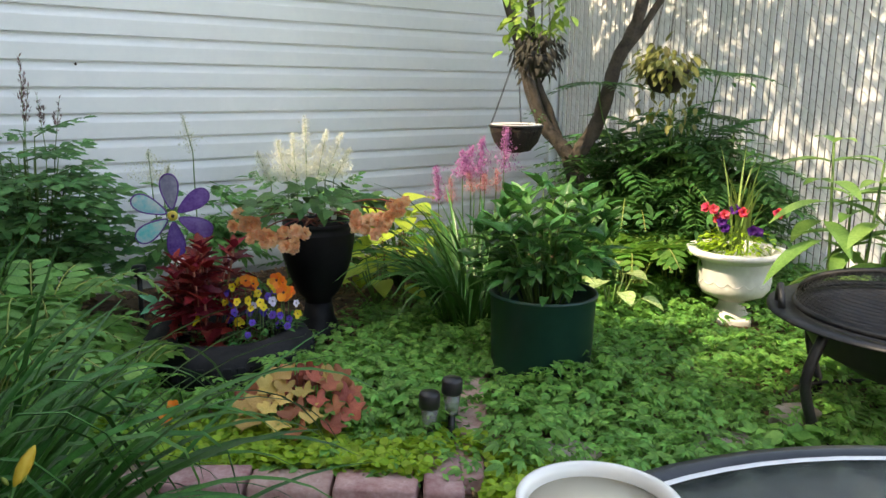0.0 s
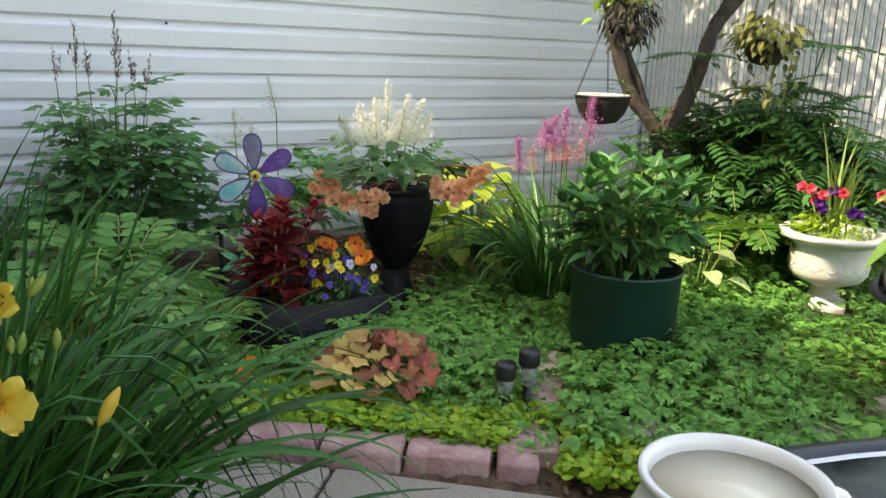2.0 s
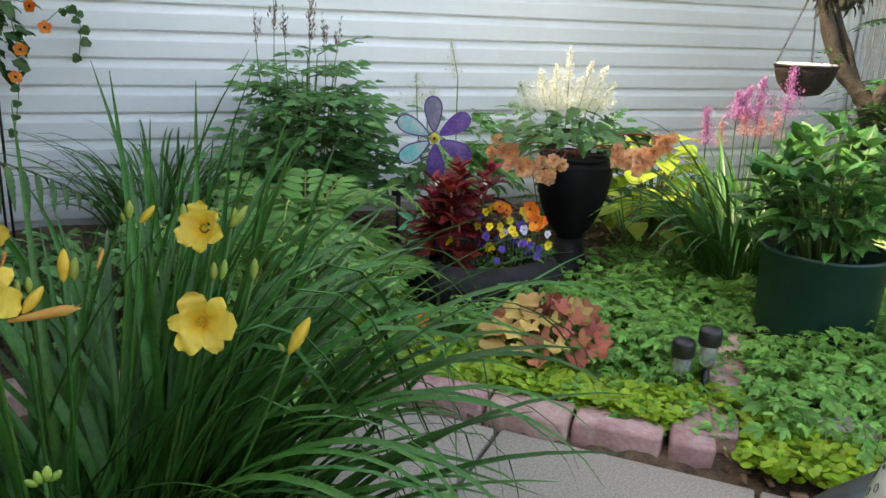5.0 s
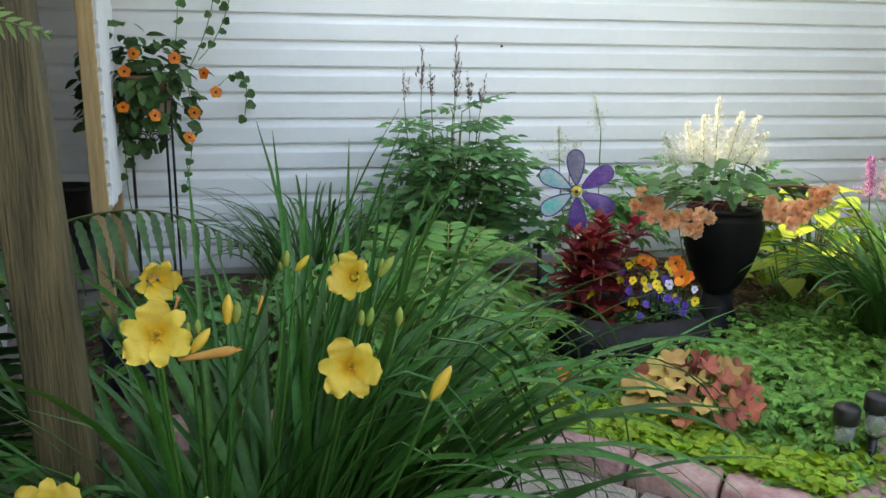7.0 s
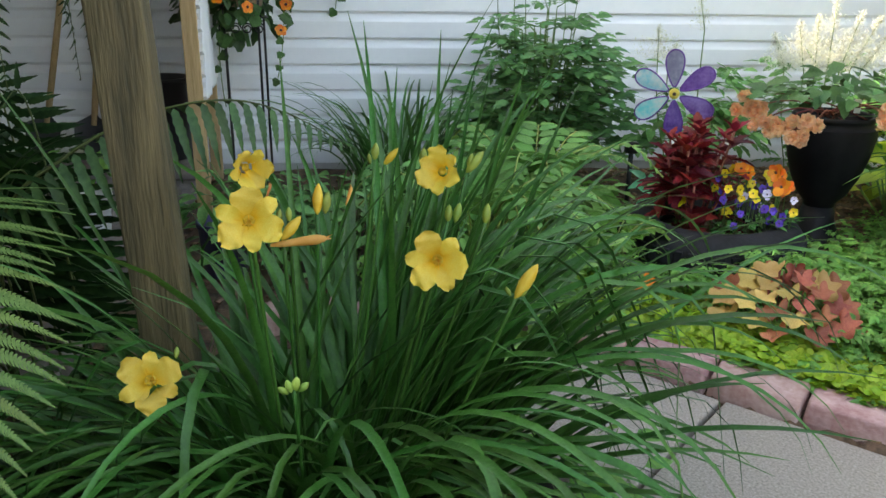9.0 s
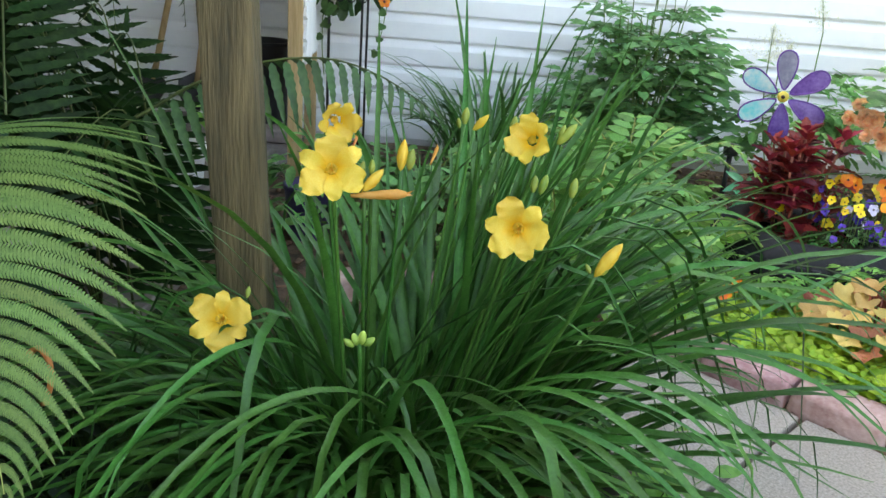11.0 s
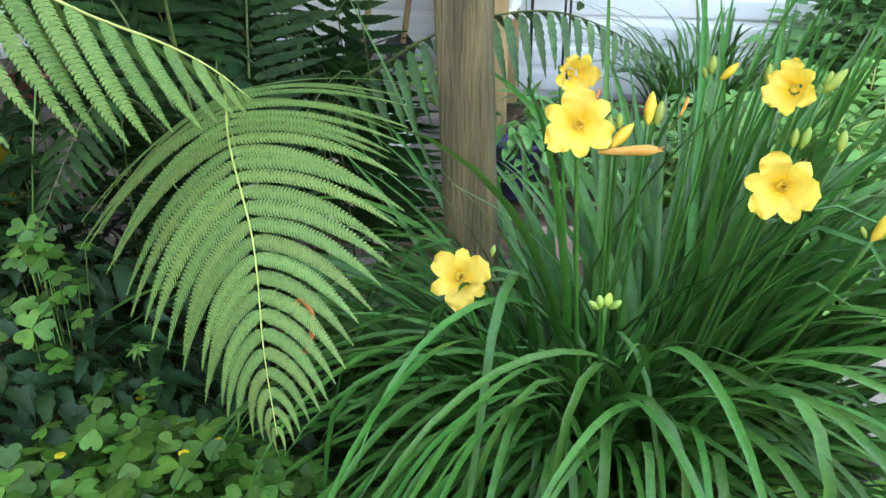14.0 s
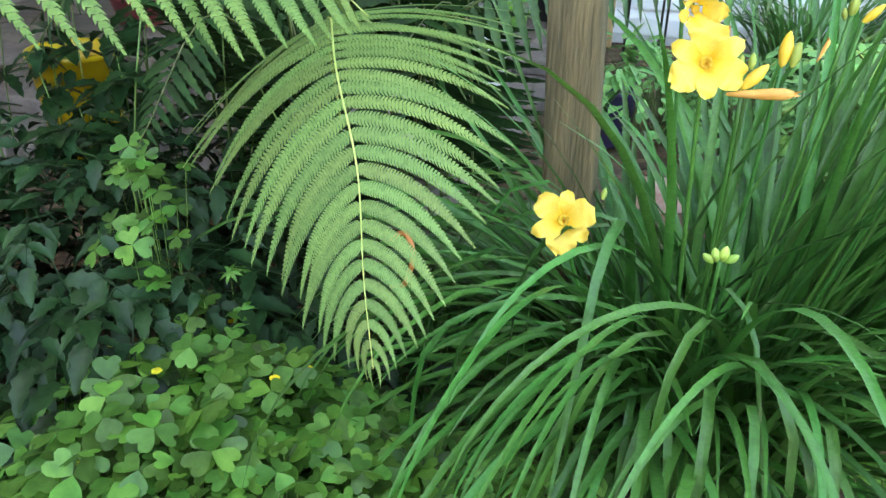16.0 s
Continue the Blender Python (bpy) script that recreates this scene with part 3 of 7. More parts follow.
def build_ground():
    near = [-2.9 + 0.06 * i for i in range(125)]
    xs = [-400, -60, -12] + near + [12, 60, 400]
    ys = [-400, -60, -12] + [-2.9 + 0.06 * i for i in range(119)] + [12, 60, 400]
    v, f = [], []
    for y in ys:
        for x in xs:
            d = to_uv(x, y)
            low = -0.05 if on_patio(x, y) else -0.012
            v.append((x, y, low + (ground_height(x, y) if abs(x) < 5 and abs(y) < 5 else 0)))
    n = len(xs)
    for j in range(len(ys) - 1):
        for i in range(n - 1):
            f.append((j * n + i, j * n + i + 1, (j + 1) * n + i + 1, (j + 1) * n + i))
    g = piece("ground", (v, f), M_SOIL, kind="structure")
    tagged(g, "brown bark-mulched garden soil between the plants", "ground")
    return g


GROUND = build_ground()

PITCH, BASE_Z, WALL_Y = 0.1125, 0.037, 4.10
wall_north = piece("wall_north", box(10.2, 0.12, 3.4, Matrix.Translation((-0.65, WALL_Y + 0.085, 0.0)), 0.0), M_WALLIN, kind="structure")
tagged(wall_north, "garage wall clad in white horizontal vinyl siding", "wall")
prof = [(0.012, -0.004), (-0.0145, -0.004), (-0.016, 0.0), (-0.016, 0.066), (-0.013, 0.073), (0.002, 0.098), (0.004, 0.114), (0.012, 0.114)]
x0, x1 = -5.7, 4.25
bv = [(x, y, z) for x in (x0, x1) for y, z in prof]
k = len(prof)
bf = [(i, i + 1, i + 1 + k, i + k) for i in range(k - 1)] + [tuple(range(k))[::-1], tuple(range(k, 2 * k))]
board_me = mesh_of("siding_board", bv, bf, M_SIDING, smooth=False)
for i in range(28):
    shared("siding_board", board_me, Matrix.Translation((0, WALL_Y, BASE_Z + PITCH * i)), wall_north)
starter = piece("starter_strip", box(10.06, 0.03, 0.05, Matrix.Translation((-0.67, WALL_Y + 0.012, BASE_Z - 0.055)), 0.003), M_WALLIN, wall_north)
corner = piece("corner_trim", box(0.09, 0.07, 3.3, Matrix.Translation((4.296, WALL_Y - 0.005, 0)), 0.006), M_SIDING, wall_north, "white corner trim")

# added roof above the view, keeps sky light off the siding and ferns
roof = piece("ceiling", box(3.15, 2.95, 0.06, Matrix.Translation((-1.50, 2.605, 1.72)), 0.01), M_PINE, kind="structure")
tagged(roof, "unseen board roof added to shade the paved ledge by the post", "ceiling")

# plain walls that close the place off; west and south-west ones are added light blockers
for nm, m, sx, sy, h, mt, lb in (
        ("wall_west", (-3.4, 1.5, -0.05), 0.3, 11.0, 6.5, M_RENDER, "plain light wall, unseen, added to hold off the western sun"),
        ("wall_south", (0.9, -9.0, -0.05), 10.5, 0.3, 2.6, M_RENDER, "plain light house wall behind the patio"),
        ("wall_south_west", (-2.4, -1.05, -0.05), 4.0, 0.25, 5.2, M_RENDER, "plain light wall, unseen, added to cut sky light near the post"),
        ("wall_east", (4.95, -2.0, -0.05), 0.12, 14.0, 1.95, M_SHADED_BACK, "added boards beyond the fence, coloured dark as in shade")):
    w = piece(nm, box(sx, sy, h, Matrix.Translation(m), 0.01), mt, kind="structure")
    tagged(w, lb, "wall")


def build_patio():
    # square slabs laid on the diagonal
    n = 0
    size, gap = 0.565, 0.012
    top = piece("pavement", box(0.05, 0.05, 0.03, Matrix.Translation((0.5, -1.2, -0.09)), 0.0), M_SLAB, kind="structure")
    tagged(top, "pale exposed-aggregate concrete patio slabs", "pavement")
    me = None
    for i in range(1, 5):
        for j in range(6):
            u = -0.65 + size / 2 + (i - 1) * size
            v = V_EDGE - size / 2 - j * size + 0.028
            x, y = from_uv(u, v)
            if me is None:
                me = mesh_of("slab", *box(size - gap, size - gap, 0.05, None, 0.006), M_SLAB)
            m = Matrix.Translation((x, y, -0.05 + rnd.uniform(-0.002, 0.002))) @ Matrix.Rotation(radians(-45 + rnd.uniform(-0.4, 0.4)), 4, 'Z')
            shared("slab", me, m, top)
    x, y = from_uv(-0.862, V_EDGE - size / 2 + 0.024)
    half = mesh_of("slab", *box(0.412, size - gap, 0.05, None, 0.006), M_SLAB)
    shared("slab", half, Matrix.Translation((x, y, -0.052)) @ Matrix.Rotation(radians(-45), 4, 'Z'), top)
    return top


build_patio()


def build_edging():
    e = thing("brick_edging", (0.99, 1.97, 0), "row of worn pink concrete edging bricks round the flower bed", "edging")
    mes = [mesh_of("brick", *box(0.199, 0.10, 0.078, None, 0.010, 0.007), M_BRICK) for _ in range(3)]

    def lay(x, y, deg, k, z=-0.016):
        shared("brick", mes[k % 3], Matrix.Translation((x, y, z)) @ Matrix.Rotation(radians(deg), 4, 'Z'), e)
    along, across = Vector((math.cos(radians(-42)), math.sin(radians(-42)), 0)), Vector((math.sin(radians(42)), math.cos(radians(42)), 0))
    joint = Vector((0.985, 1.974, 0))
    for i in range(4):
        p = joint + along * (-0.309 + 0.206 * i) + across * (0.05 + (0.004, 0, -0.003, 0.003)[i])
        lay(p.x, p.y, -42 + (4, 1, -1.5, 1)[i], i, -0.033)
    p = joint + along * 0.466 + across * 0.098
    lay(p.x, p.y, 51, 1, -0.031)
    # the row turns the corner and runs back into the bed
    for i in range(5):
        u, v = U_EDGE - 0.06 + 0.008 * i, V_EDGE + 0.24 + 0.243 * i
        x, y = from_uv(u - 0.012 * i, v)
        lay(x, y, 45 + (3, -2, 4, 0, -3)[i], i, -0.035)
    # and curves away behind the lilies
    p = joint - along * 0.418 + across * 0.05
    px, py, dg = p.x, p.y, -30.0
    for i in range(4):
        cx = px - 0.102 * math.cos(radians(dg))
        cy = py - 0.102 * math.sin(radians(dg))
        lay(cx, cy, dg, i, -0.033)
        px, py = px - 0.21 * math.cos(radians(dg)), py - 0.21 * math.sin(radians(dg))
        dg += 16
    return e


build_edging()


def stepping_stone(x, y, rx, ry, seed, label, tilt=0.0, h=0.035):
    r0 = random.Random(seed)
    n = 14
    e = thing("stepping_stone", (x, y, 0), label, "stone", "stepping stones")
    v, f = [], []
    rad = [1 + r0.uniform(-0.13, 0.13) for _ in range(n)]
    for lev, (s, z) in enumerate(((1.0, -0.03), (1.0, h * 0.6), (0.95, h), (0.5, h + 0.004))):
        for i in range(n):
            a = 2 * math.pi * i / n
            v.append((x + rx * s * rad[i] * math.cos(a), y + ry * s * rad[i] * math.sin(a), z + r0.uniform(-0.002, 0.002) + tilt * math.cos(a) * s))
    for j in range(3):
        for i in range(n):
            f.append((j * n + i, j * n + (i + 1) % n, (j + 1) * n + (i + 1) % n, (j + 1) * n + i))
    f.append(tuple(range(3 * n, 4 * n)))
    piece("slab", (v, f), M_STONE, e)
    return e


flat = thing("stepping_stone", (1.73, 1.63, 0), "irregular flat grey flagstone set in the ground cover", "stone", "stepping stones")
outline = [(1.640, 1.730), (1.745, 1.748), (1.812, 1.718), (1.838, 1.62), (1.812, 1.53), (1.725, 1.485), (1.615, 1.56), (1.600, 1.65)]
fv = [(1.73 + (x - 1.73) * k, 1.63 + (y - 1.63) * k, z) for k, z in ((1.0, -0.03), (1.01, 0.018), (0.97, 0.027), (0.5, 0.030)) for x, y in outline]
piece("slab", (fv, [(r * 8 + i, r * 8 + (i + 1) % 8, r * 8 + 8 + (i + 1) % 8, r * 8 + 8 + i) for r in range(3) for i in range(8)] + [tuple(range(24, 32))]), M_STONE, flat, smooth=False)
stepping_stone(2.10, 1.40, 0.11, 0.10, 2, "small grey flagstone half hidden by ground cover")
stepping_stone(2.33, 1.33, 0.10, 0.06, 3, "rough grey rock beside the fire pit leg", 0.0, 0.09)


def build_fence():
    """Chain-link fence with upright white slats."""
    fx, ya, yb, h = 4.31, 4.02, -1.2, 1.85
    e = thing("fence", (fx, 2.0, 0), "chain-link fence filled with upright white plastic slats", "fence")
    me = mesh_of("slat", *box(0.007, 0.0298, h - 0.09, None, 0.002, segs=1), M_SLAT, smooth=False)
    y = ya
    while y > yb:
        m = Matrix.Translation((fx + rnd.uniform(-0.002, 0.002), y, 0.05 + rnd.uniform(-0.012, 0.012))) @ Matrix.Rotation(radians(rnd.gauss(0, 5)), 4, 'Z')
        shared("slat", me, m, e)
        y -= 0.0361
    s = Soup()
    for side, slope in ((-0.008, 1), (0.008, -1)):
        o = yb - h
        while o < ya + h:
            a, b = (o, 0.04), (o + slope * h, h)
            pts = []
            for t in [i / 24 for i in range(25)]:
                yy, zz = a[0] + (b[0] - a[0]) * t, a[1] + (b[1] - a[1]) * t
                if yb <= yy <= ya:
                    pts.append((fx + side, yy, zz))
            if len(pts) > 1:
                s.add(strip([pts[0], pts[-1]], 0.0016, 4, False), Matrix.Identity(4))
            o += 0.0722
    piece("wire_mesh", s.get(), M_WIRE, e, "galvanised wire mesh", kind="stuff")
    piece("top_rail", strip([(fx, ya, h), (fx, yb, h)], 0.02, 10), M_WIRE, e)
    for py in (4.04, 1.62, -0.8):
        piece("post", strip([(fx + 0.035, py, -0.02), (fx + 0.035, py, h + 0.06)], 0.026, 10), M_WIRE, e)
    return e


build_fence()


def build_terrace():
    """Low paved ledge by the garage, where pots stand."""
    t = piece("terrace", box(2.6, 1.9, 0.06, Matrix.Translation((-1.75, 3.12, -0.01)), 0.01), M_PAVER, kind="structure")
    tagged(t, "low ledge of grey-pink paving stones along the garage", "pavement")
    mes = [mesh_of("paver", *box(0.305, 0.245, 0.055, None, 0.008, 0.003), M_PAVER) for _ in range(3)]
    for i in range(8):
        for j in range(7):
            x = -0.62 - 0.315 * i - (0.15 if j % 2 else 0)
            shared("paver", mes[rnd.randrange(3)], Matrix.Translation((x, 2.30 + 0.255 * j, 0.052 + rnd.uniform(-0.003, 0.003))) @ Matrix.Rotation(radians(rnd.uniform(-1.5, 1.5)), 4, 'Z'), t)
    for i in range(8):
        shared("paver", mes[rnd.randrange(3)], Matrix.Translation((-0.60 - 0.32 * i, 2.13, -0.01)) @ Matrix.Rotation(radians(rnd.uniform(-3, 3)), 4, 'Z'), t)
    return t


build_terrace()

# ---- things: the lilies by the patio ----
def smooth_path(pts, per=5):
    """A rounded line through the given places."""
    p = [Vector(q) for q in pts]
    p = [p[0] * 2 - p[1]] + p + [p[-1] * 2 - p[-2]]
    out = []
    for i in range(1, len(p) - 2):
        for k in range(per):
            t = k / per
            a, b, c, d = p[i - 1], p[i], p[i + 1], p[i + 2]
            out.append(0.5 * ((2 * b) + (c - a) * t + (2 * a - 5 * b + 4 * c - d) * t * t + (3 * b - a - 3 * c + d) * t ** 3))
    out.append(p[-2])
    return out


def facing(pos, way, roll=0.0):
    """A pose whose z axis looks along way."""
    z = Vector(way).normalized()
    q = z.to_track_quat('Z', 'Y').to_matrix().to_4x4()
    return Matrix.Translation(pos) @ q @ Matrix.Rotation(roll, 4, 'Z')


def lily_petal(width, length=1.0, curl=0.10, ruffle=0.04, blunt=0.62, seed=0):
    """A broad blunt petal: a trumpet below, recurved and frilled above."""
    v, f = [], []
    n, c = 12, 6
    for i in range(n + 1):
        t = i / n
        if t < blunt:
            q = t / blunt
            w = width * (0.36 + 0.64 * q * q * (3 - 2 * q))
        else:
            q = (t - blunt) / (1.0 - blunt)
            w = width * max(0.16, math.sqrt(max(0.0, 1 - q ** 2.4)))
        z = -0.52 * (1 - t) ** 1.6 - curl * max(0, t - 0.55) ** 2 * 6
        for j in range(-c // 2, c // 2 + 1):
            u = j / (c / 2)
            frill = ruffle * math.sin(t * 17 + u * 2.6 + seed) * abs(u) ** 1.5 * max(0.0, t - 0.2) * 1.3
            z2 = z + 0.10 * u * u * (1 - t) + frill - 0.035 * (1 - abs(u)) ** 2 * t
            v.append((u * w * 0.5, 0.04 + t * length + 0.5 * frill * (t > 0.8), z2))
    m = c + 1
    for i in range(n):
        for j in range(c):
            a = i * m + j
            f.append((a, a + 1, a + m + 1, a + m))
    return (v, f)


PETAL_IN = [mesh_of("petal", *lily_petal(w, 1.0, c, r, 0.60, sd), F_PETAL) for w, c, r, sd in ((0.93, 0.12, 0.15, 0), (0.87, 0.22, 0.17, 2), (0.97, 0.06, 0.13, 4))]
PETAL_OUT = [mesh_of("petal", *lily_petal(w, 0.98, c, r, 0.52, sd), F_PETAL) for w, c, r, sd in ((0.62, 0.18, 0.07, 1), (0.56, 0.30, 0.08, 3), (0.66, 0.12, 0.07, 5))]


def lily_flower(parent, pos, way, size=0.038, roll=0.0, opened=1.0):
    m = facing(pos, way, roll)
    z = Vector(way).normalized()
    throat = lathe([(0.0, -0.50), (0.10, -0.47), (0.185, -0.37), (0.16, -0.42), (0.09, -0.56), (0.06, -1.2), (0.02, -1.3)], 12)
    s = Soup()
    s.add(throat, m @ Matrix.Diagonal((size, size, size, 1)))
    fl = piece("flower", s.get(), F_YELLOW, parent, "open yellow lily flower with an orange throat")
    for i in range(6):
        tilt = Matrix.Rotation(radians((opened - 1) * -60 + 6 + rnd.uniform(-9, 7)), 4, 'X')
        k = size * rnd.uniform(0.93, 1.05)
        mm = m @ Matrix.Rotation(radians(60 * i + rnd.uniform(-4, 4)), 4, 'Z') @ tilt @ Matrix.Translation((0, 0, -0.05 * size * (i % 2))) @ Matrix.Diagonal((k, k, k, 1))
        shared("petal", rnd.choice(PETAL_IN if i % 2 == 0 else PETAL_OUT), mm, fl)
    for i in range(6 if opened > 0.9 else 0):
        a = radians(60 * i + 20)
        st = Soup()
        st.add(strip([(0, 0, -0.48), (0.10 * math.cos(a), 0.10 * math.sin(a) - 0.05, -0.1), (0.2 * math.cos(a), 0.2 * math.sin(a) - 0.02, 0.12)], [0.016, 0.014, 0.022], 4), m @ Matrix.Diagonal((size, size, size, 1)))
        piece("stamen", st.get(), F_THROAT, fl)
    return fl


def lily_bud(parent, pos, way, length=0.045, mat=None, fat=0.17):
    s = Soup()
    s.add(lathe([(0.02, -0.1), (fat * 0.6, 0.06), (fat, 0.35), (fat * 0.95, 0.6), (fat * 0.55, 0.86), (0.02, 1.0)], 8), facing(pos, way) @ Matrix.Diagonal((length, length, length, 1)))
    return piece("bud", s.get(), mat or F_BUD, parent)


LILY = Vector((0.15, 1.43, 0.0))


def build_daylily():
    e = thing("daylily", LILY, "large yellow-flowering daylily clump with arching strap leaves", "plant")
    def strap(kind):
        """One leaf shape of the clump."""
        kink = None
        if kind == "arch":      # out and over, the tip hanging
            if rnd.random() < 0.2:
                kink = (rnd.uniform(0.50, 0.78), rnd.uniform(150, 176))
            return blade(rnd.uniform(0.46, 0.70), rnd.uniform(0.0115, 0.0165), rnd.uniform(10, 34), rnd.uniform(128, 172), rnd.uniform(1.35, 2.1), 17, rnd.uniform(-0.5, 0.5), kink)
        if kind == "lean":      # slanting, only the tip bowed
            if rnd.random() < 0.14:
                kink = (rnd.uniform(0.48, 0.8), rnd.uniform(112, 168))
            return blade(rnd.uniform(0.52, 0.78), rnd.uniform(0.0135, 0.0185), rnd.uniform(12, 42), rnd.uniform(70, 140), rnd.uniform(1.3, 2.4), 15, rnd.uniform(-0.7, 0.7), kink)
        if kind == "fall":      # long and broad, arching high before it falls
            if rnd.random() < 0.12:
                kink = (rnd.uniform(0.42, 0.6), rnd.uniform(150, 178))
            return blade(rnd.uniform(0.68, 0.94), rnd.uniform(0.0115, 0.0150), rnd.uniform(5, 22), rnd.uniform(148, 182), rnd.uniform(1.7, 2.5), 20, rnd.uniform(-0.45, 0.45), kink)
        if rnd.random() < 0.15:
            kink = (rnd.uniform(0.68, 0.85), rnd.uniform(100, 160))
        return blade(rnd.uniform(0.66, 0.88), rnd.uniform(0.0115, 0.0165), rnd.uniform(1, 19), rnd.uniform(25, 95), rnd.uniform(1.3, 2.2), 10, rnd.uniform(-0.6, 0.6), kink)
    pools = {k: [mesh_of("leaf", *strap(k), L_LILY) for _ in range(n)] for k, n in (("fall", 30), ("arch", 30), ("lean", 34), ("tall", 24))}
    rest = Soup()
    placed = 0
    # (leaves, kind, from and to azimuth, centre offset, spread of the roots, scale)
    rows = ((76, "fall", -160, -20, (0.02, -0.05), (0.12, 0.05), (0.80, 1.05)),
            (26, "fall", 175, 215, (-0.06, -0.02), (0.06, 0.06), (0.75, 1.0)),
            (44, "fall", -35, 38, (0.10, 0.00), (0.07, 0.07), (0.95, 1.22)),
            (74, "arch", -170, -10, (0.0, -0.03), (0.12, 0.05), (0.8, 1.05)),
            (30, "arch", 140, 215, (-0.06, 0.02), (0.06, 0.06), (0.85, 1.1)),
            (34, "lean", -170, -10, (0.0, 0.0), (0.12, 0.06), (0.62, 0.85)),
            (46, "lean", -38, 62, (0.10, 0.02), (0.08, 0.08), (0.9, 1.2)),
            (92, "lean", 25, 165, (0.02, 0.06), (0.14, 0.07), (0.85, 1.08)),
            (36, "tall", 0, 360, (0.01, 0.06), (0.12, 0.07), (0.82, 1.08)),
            (26, "tall", 15, 100, (0.09, 0.09), (0.09, 0.06), (0.85, 1.10)),
            (24, "lean", -180, 180, (0.02, -0.02), (0.10, 0.06), (0.7, 1.05)))
    rows += ((30, "lean", 150, 215, (-0.06, 0.03), (0.06, 0.06), (0.8, 1.0)),
             (44, "lean", -15, 115, (0.12, 0.10), (0.10, 0.07), (0.95, 1.2)),
             (30, "tall", -10, 120, (0.12, 0.10), (0.11, 0.07), (0.9, 1.1)),
             (240, "lean", 0, 360, (0.0, 0.02), (0.16, 0.09), (0.40, 0.68)),
             (70, "arch", 0, 360, (0.0, 0.03), (0.16, 0.09), (0.45, 0.75)))
    for count, kind, az0, az1, off, spread, sizes in rows:
        for i in range(count):
            a = radians(rnd.uniform(az0, az1))
            g = rnd.uniform(0, 6.283)
            r = math.sqrt(rnd.random())
            p = LILY + Vector((off[0] + spread[0] * r * math.cos(g), off[1] + spread[1] * r * math.sin(g), -0.01))
            m = Matrix.Translation(p) @ Matrix.Rotation(a, 4, 'Z') @ Matrix.Scale(rnd.uniform(*sizes), 4)
            me = rnd.choice(pools[kind])
            if i % 2 == 0 and placed < 290:
                shared("leaf", me, m, e)
                placed += 1
            else:
                rest.add(([tuple(q.co) for q in me.vertices], [tuple(q.vertices) for q in me.polygons]), m)
    piece("foliage", rest.get(), L_LILY, e, kind="stuff")
    heads = [((0.116, 1.227, 0.65), (0.10, -0.80, 0.22), 0.033, 0.1, 1.0), ((0.308, 1.232, 0.60), (-0.10, -0.80, 0.12), 0.033, 0.4, 1.0),
             ((0.003, 1.221, 0.476), (0.22, -0.75, 0.35), 0.033, 0.9, 1.0), ((0.321, 1.372, 0.665), (-0.45, -0.75, 0.25), 0.029, 0.2, 0.82),
             ((0.092, 1.422, 0.655), (0.45, -0.60, -0.10), 0.029, 0.6, 0.66)]
    for pos, way, size, roll, op in heads:
        lily_flower(e, pos, way, size, roll, op)
        p = Vector(pos) - Vector(way).normalized() * size * 1.3
        root = LILY + (p - LILY) * 0.22
        root.z = 0.0
        piece("stem", strip(curve(root, (p.x * 0.8 + root.x * 0.2, p.y * 0.8 + root.y * 0.2, p.z * 0.75), p), [0.0028] * 5 + [0.0024] * 4, 6), L_LILY, e)
    near_buds = ((F_YELLOW, (0.149, 1.233, 0.629), (0.62, 0.31, 0.72), 0.029, 0.18),
                 (F_YELLOW, (0.180, 1.301, 0.636), (0.06, 0.32, 0.95), 0.032, 0.17),
                 (F_BUD, (0.189, 1.302, 0.636), (0.13, 0.30, 0.94), 0.023, 0.20),
                 (F_BUD, (0.142, 1.256, 0.637), (0.13, 0.31, 0.94), 0.016, 0.20),
                 (F_BUD, (0.153, 1.258, 0.640), (0.00, 0.34, 0.94), 0.015, 0.20),
                 (F_YELLOW, (0.399, 1.252, 0.551), (0.57, 0.22, 0.79), 0.042, 0.155),
                 (F_BUD, (0.392, 1.253, 0.551), (-0.44, 0.44, 0.79), 0.011, 0.22),
                 (F_BUD, (0.405, 1.251, 0.551), (0.50, 0.25, 0.83), 0.012, 0.20))
    back_buds = ((F_BUD, (0.246, 1.475, 0.655), (0.09, 0.23, 0.97), 0.022, 0.22),
                 (F_YELLOW, (0.259, 1.473, 0.649), (0.66, 0.15, 0.74), 0.027, 0.17),
                 (F_BUD, (0.240, 1.474, 0.650), (-0.16, 0.24, 0.96), 0.013, 0.22),
                 (F_BUD, (0.308, 1.460, 0.649), (0.08, 0.25, 0.96), 0.024, 0.20),
                 (F_BUD, (0.360, 1.404, 0.655), (0.62, 0.09, 0.78), 0.032, 0.17),
                 (F_BUD, (0.362, 1.405, 0.659), (0.21, 0.21, 0.95), 0.019, 0.20),
                 (F_BUD, (0.333, 1.370, 0.602), (0.10, 0.30, 0.95), 0.020, 0.22),
                 (F_BUD, (0.342, 1.369, 0.602), (0.26, 0.26, 0.93), 0.023, 0.20),
                 (F_BUD, (0.378, 1.363, 0.601), (0.16, 0.29, 0.94), 0.024, 0.20),
                 (F_BUD, (0.048, 1.161, 0.533), (0.09, 0.45, 0.89), 0.011, 0.22))
    young_buds = ((L_VINE, (0.155, 1.171, 0.486), (-0.25, -0.2, 1), 0.015, 0.24), (L_VINE, (0.160, 1.172, 0.487), (0.1, -0.2, 1), 0.017, 0.23), (L_VINE, (0.152, 1.169, 0.485), (-0.8, -0.2, 0.7), 0.013, 0.25), (L_VINE, (0.163, 1.172, 0.486), (0.75, -0.1, 0.7), 0.014, 0.25))
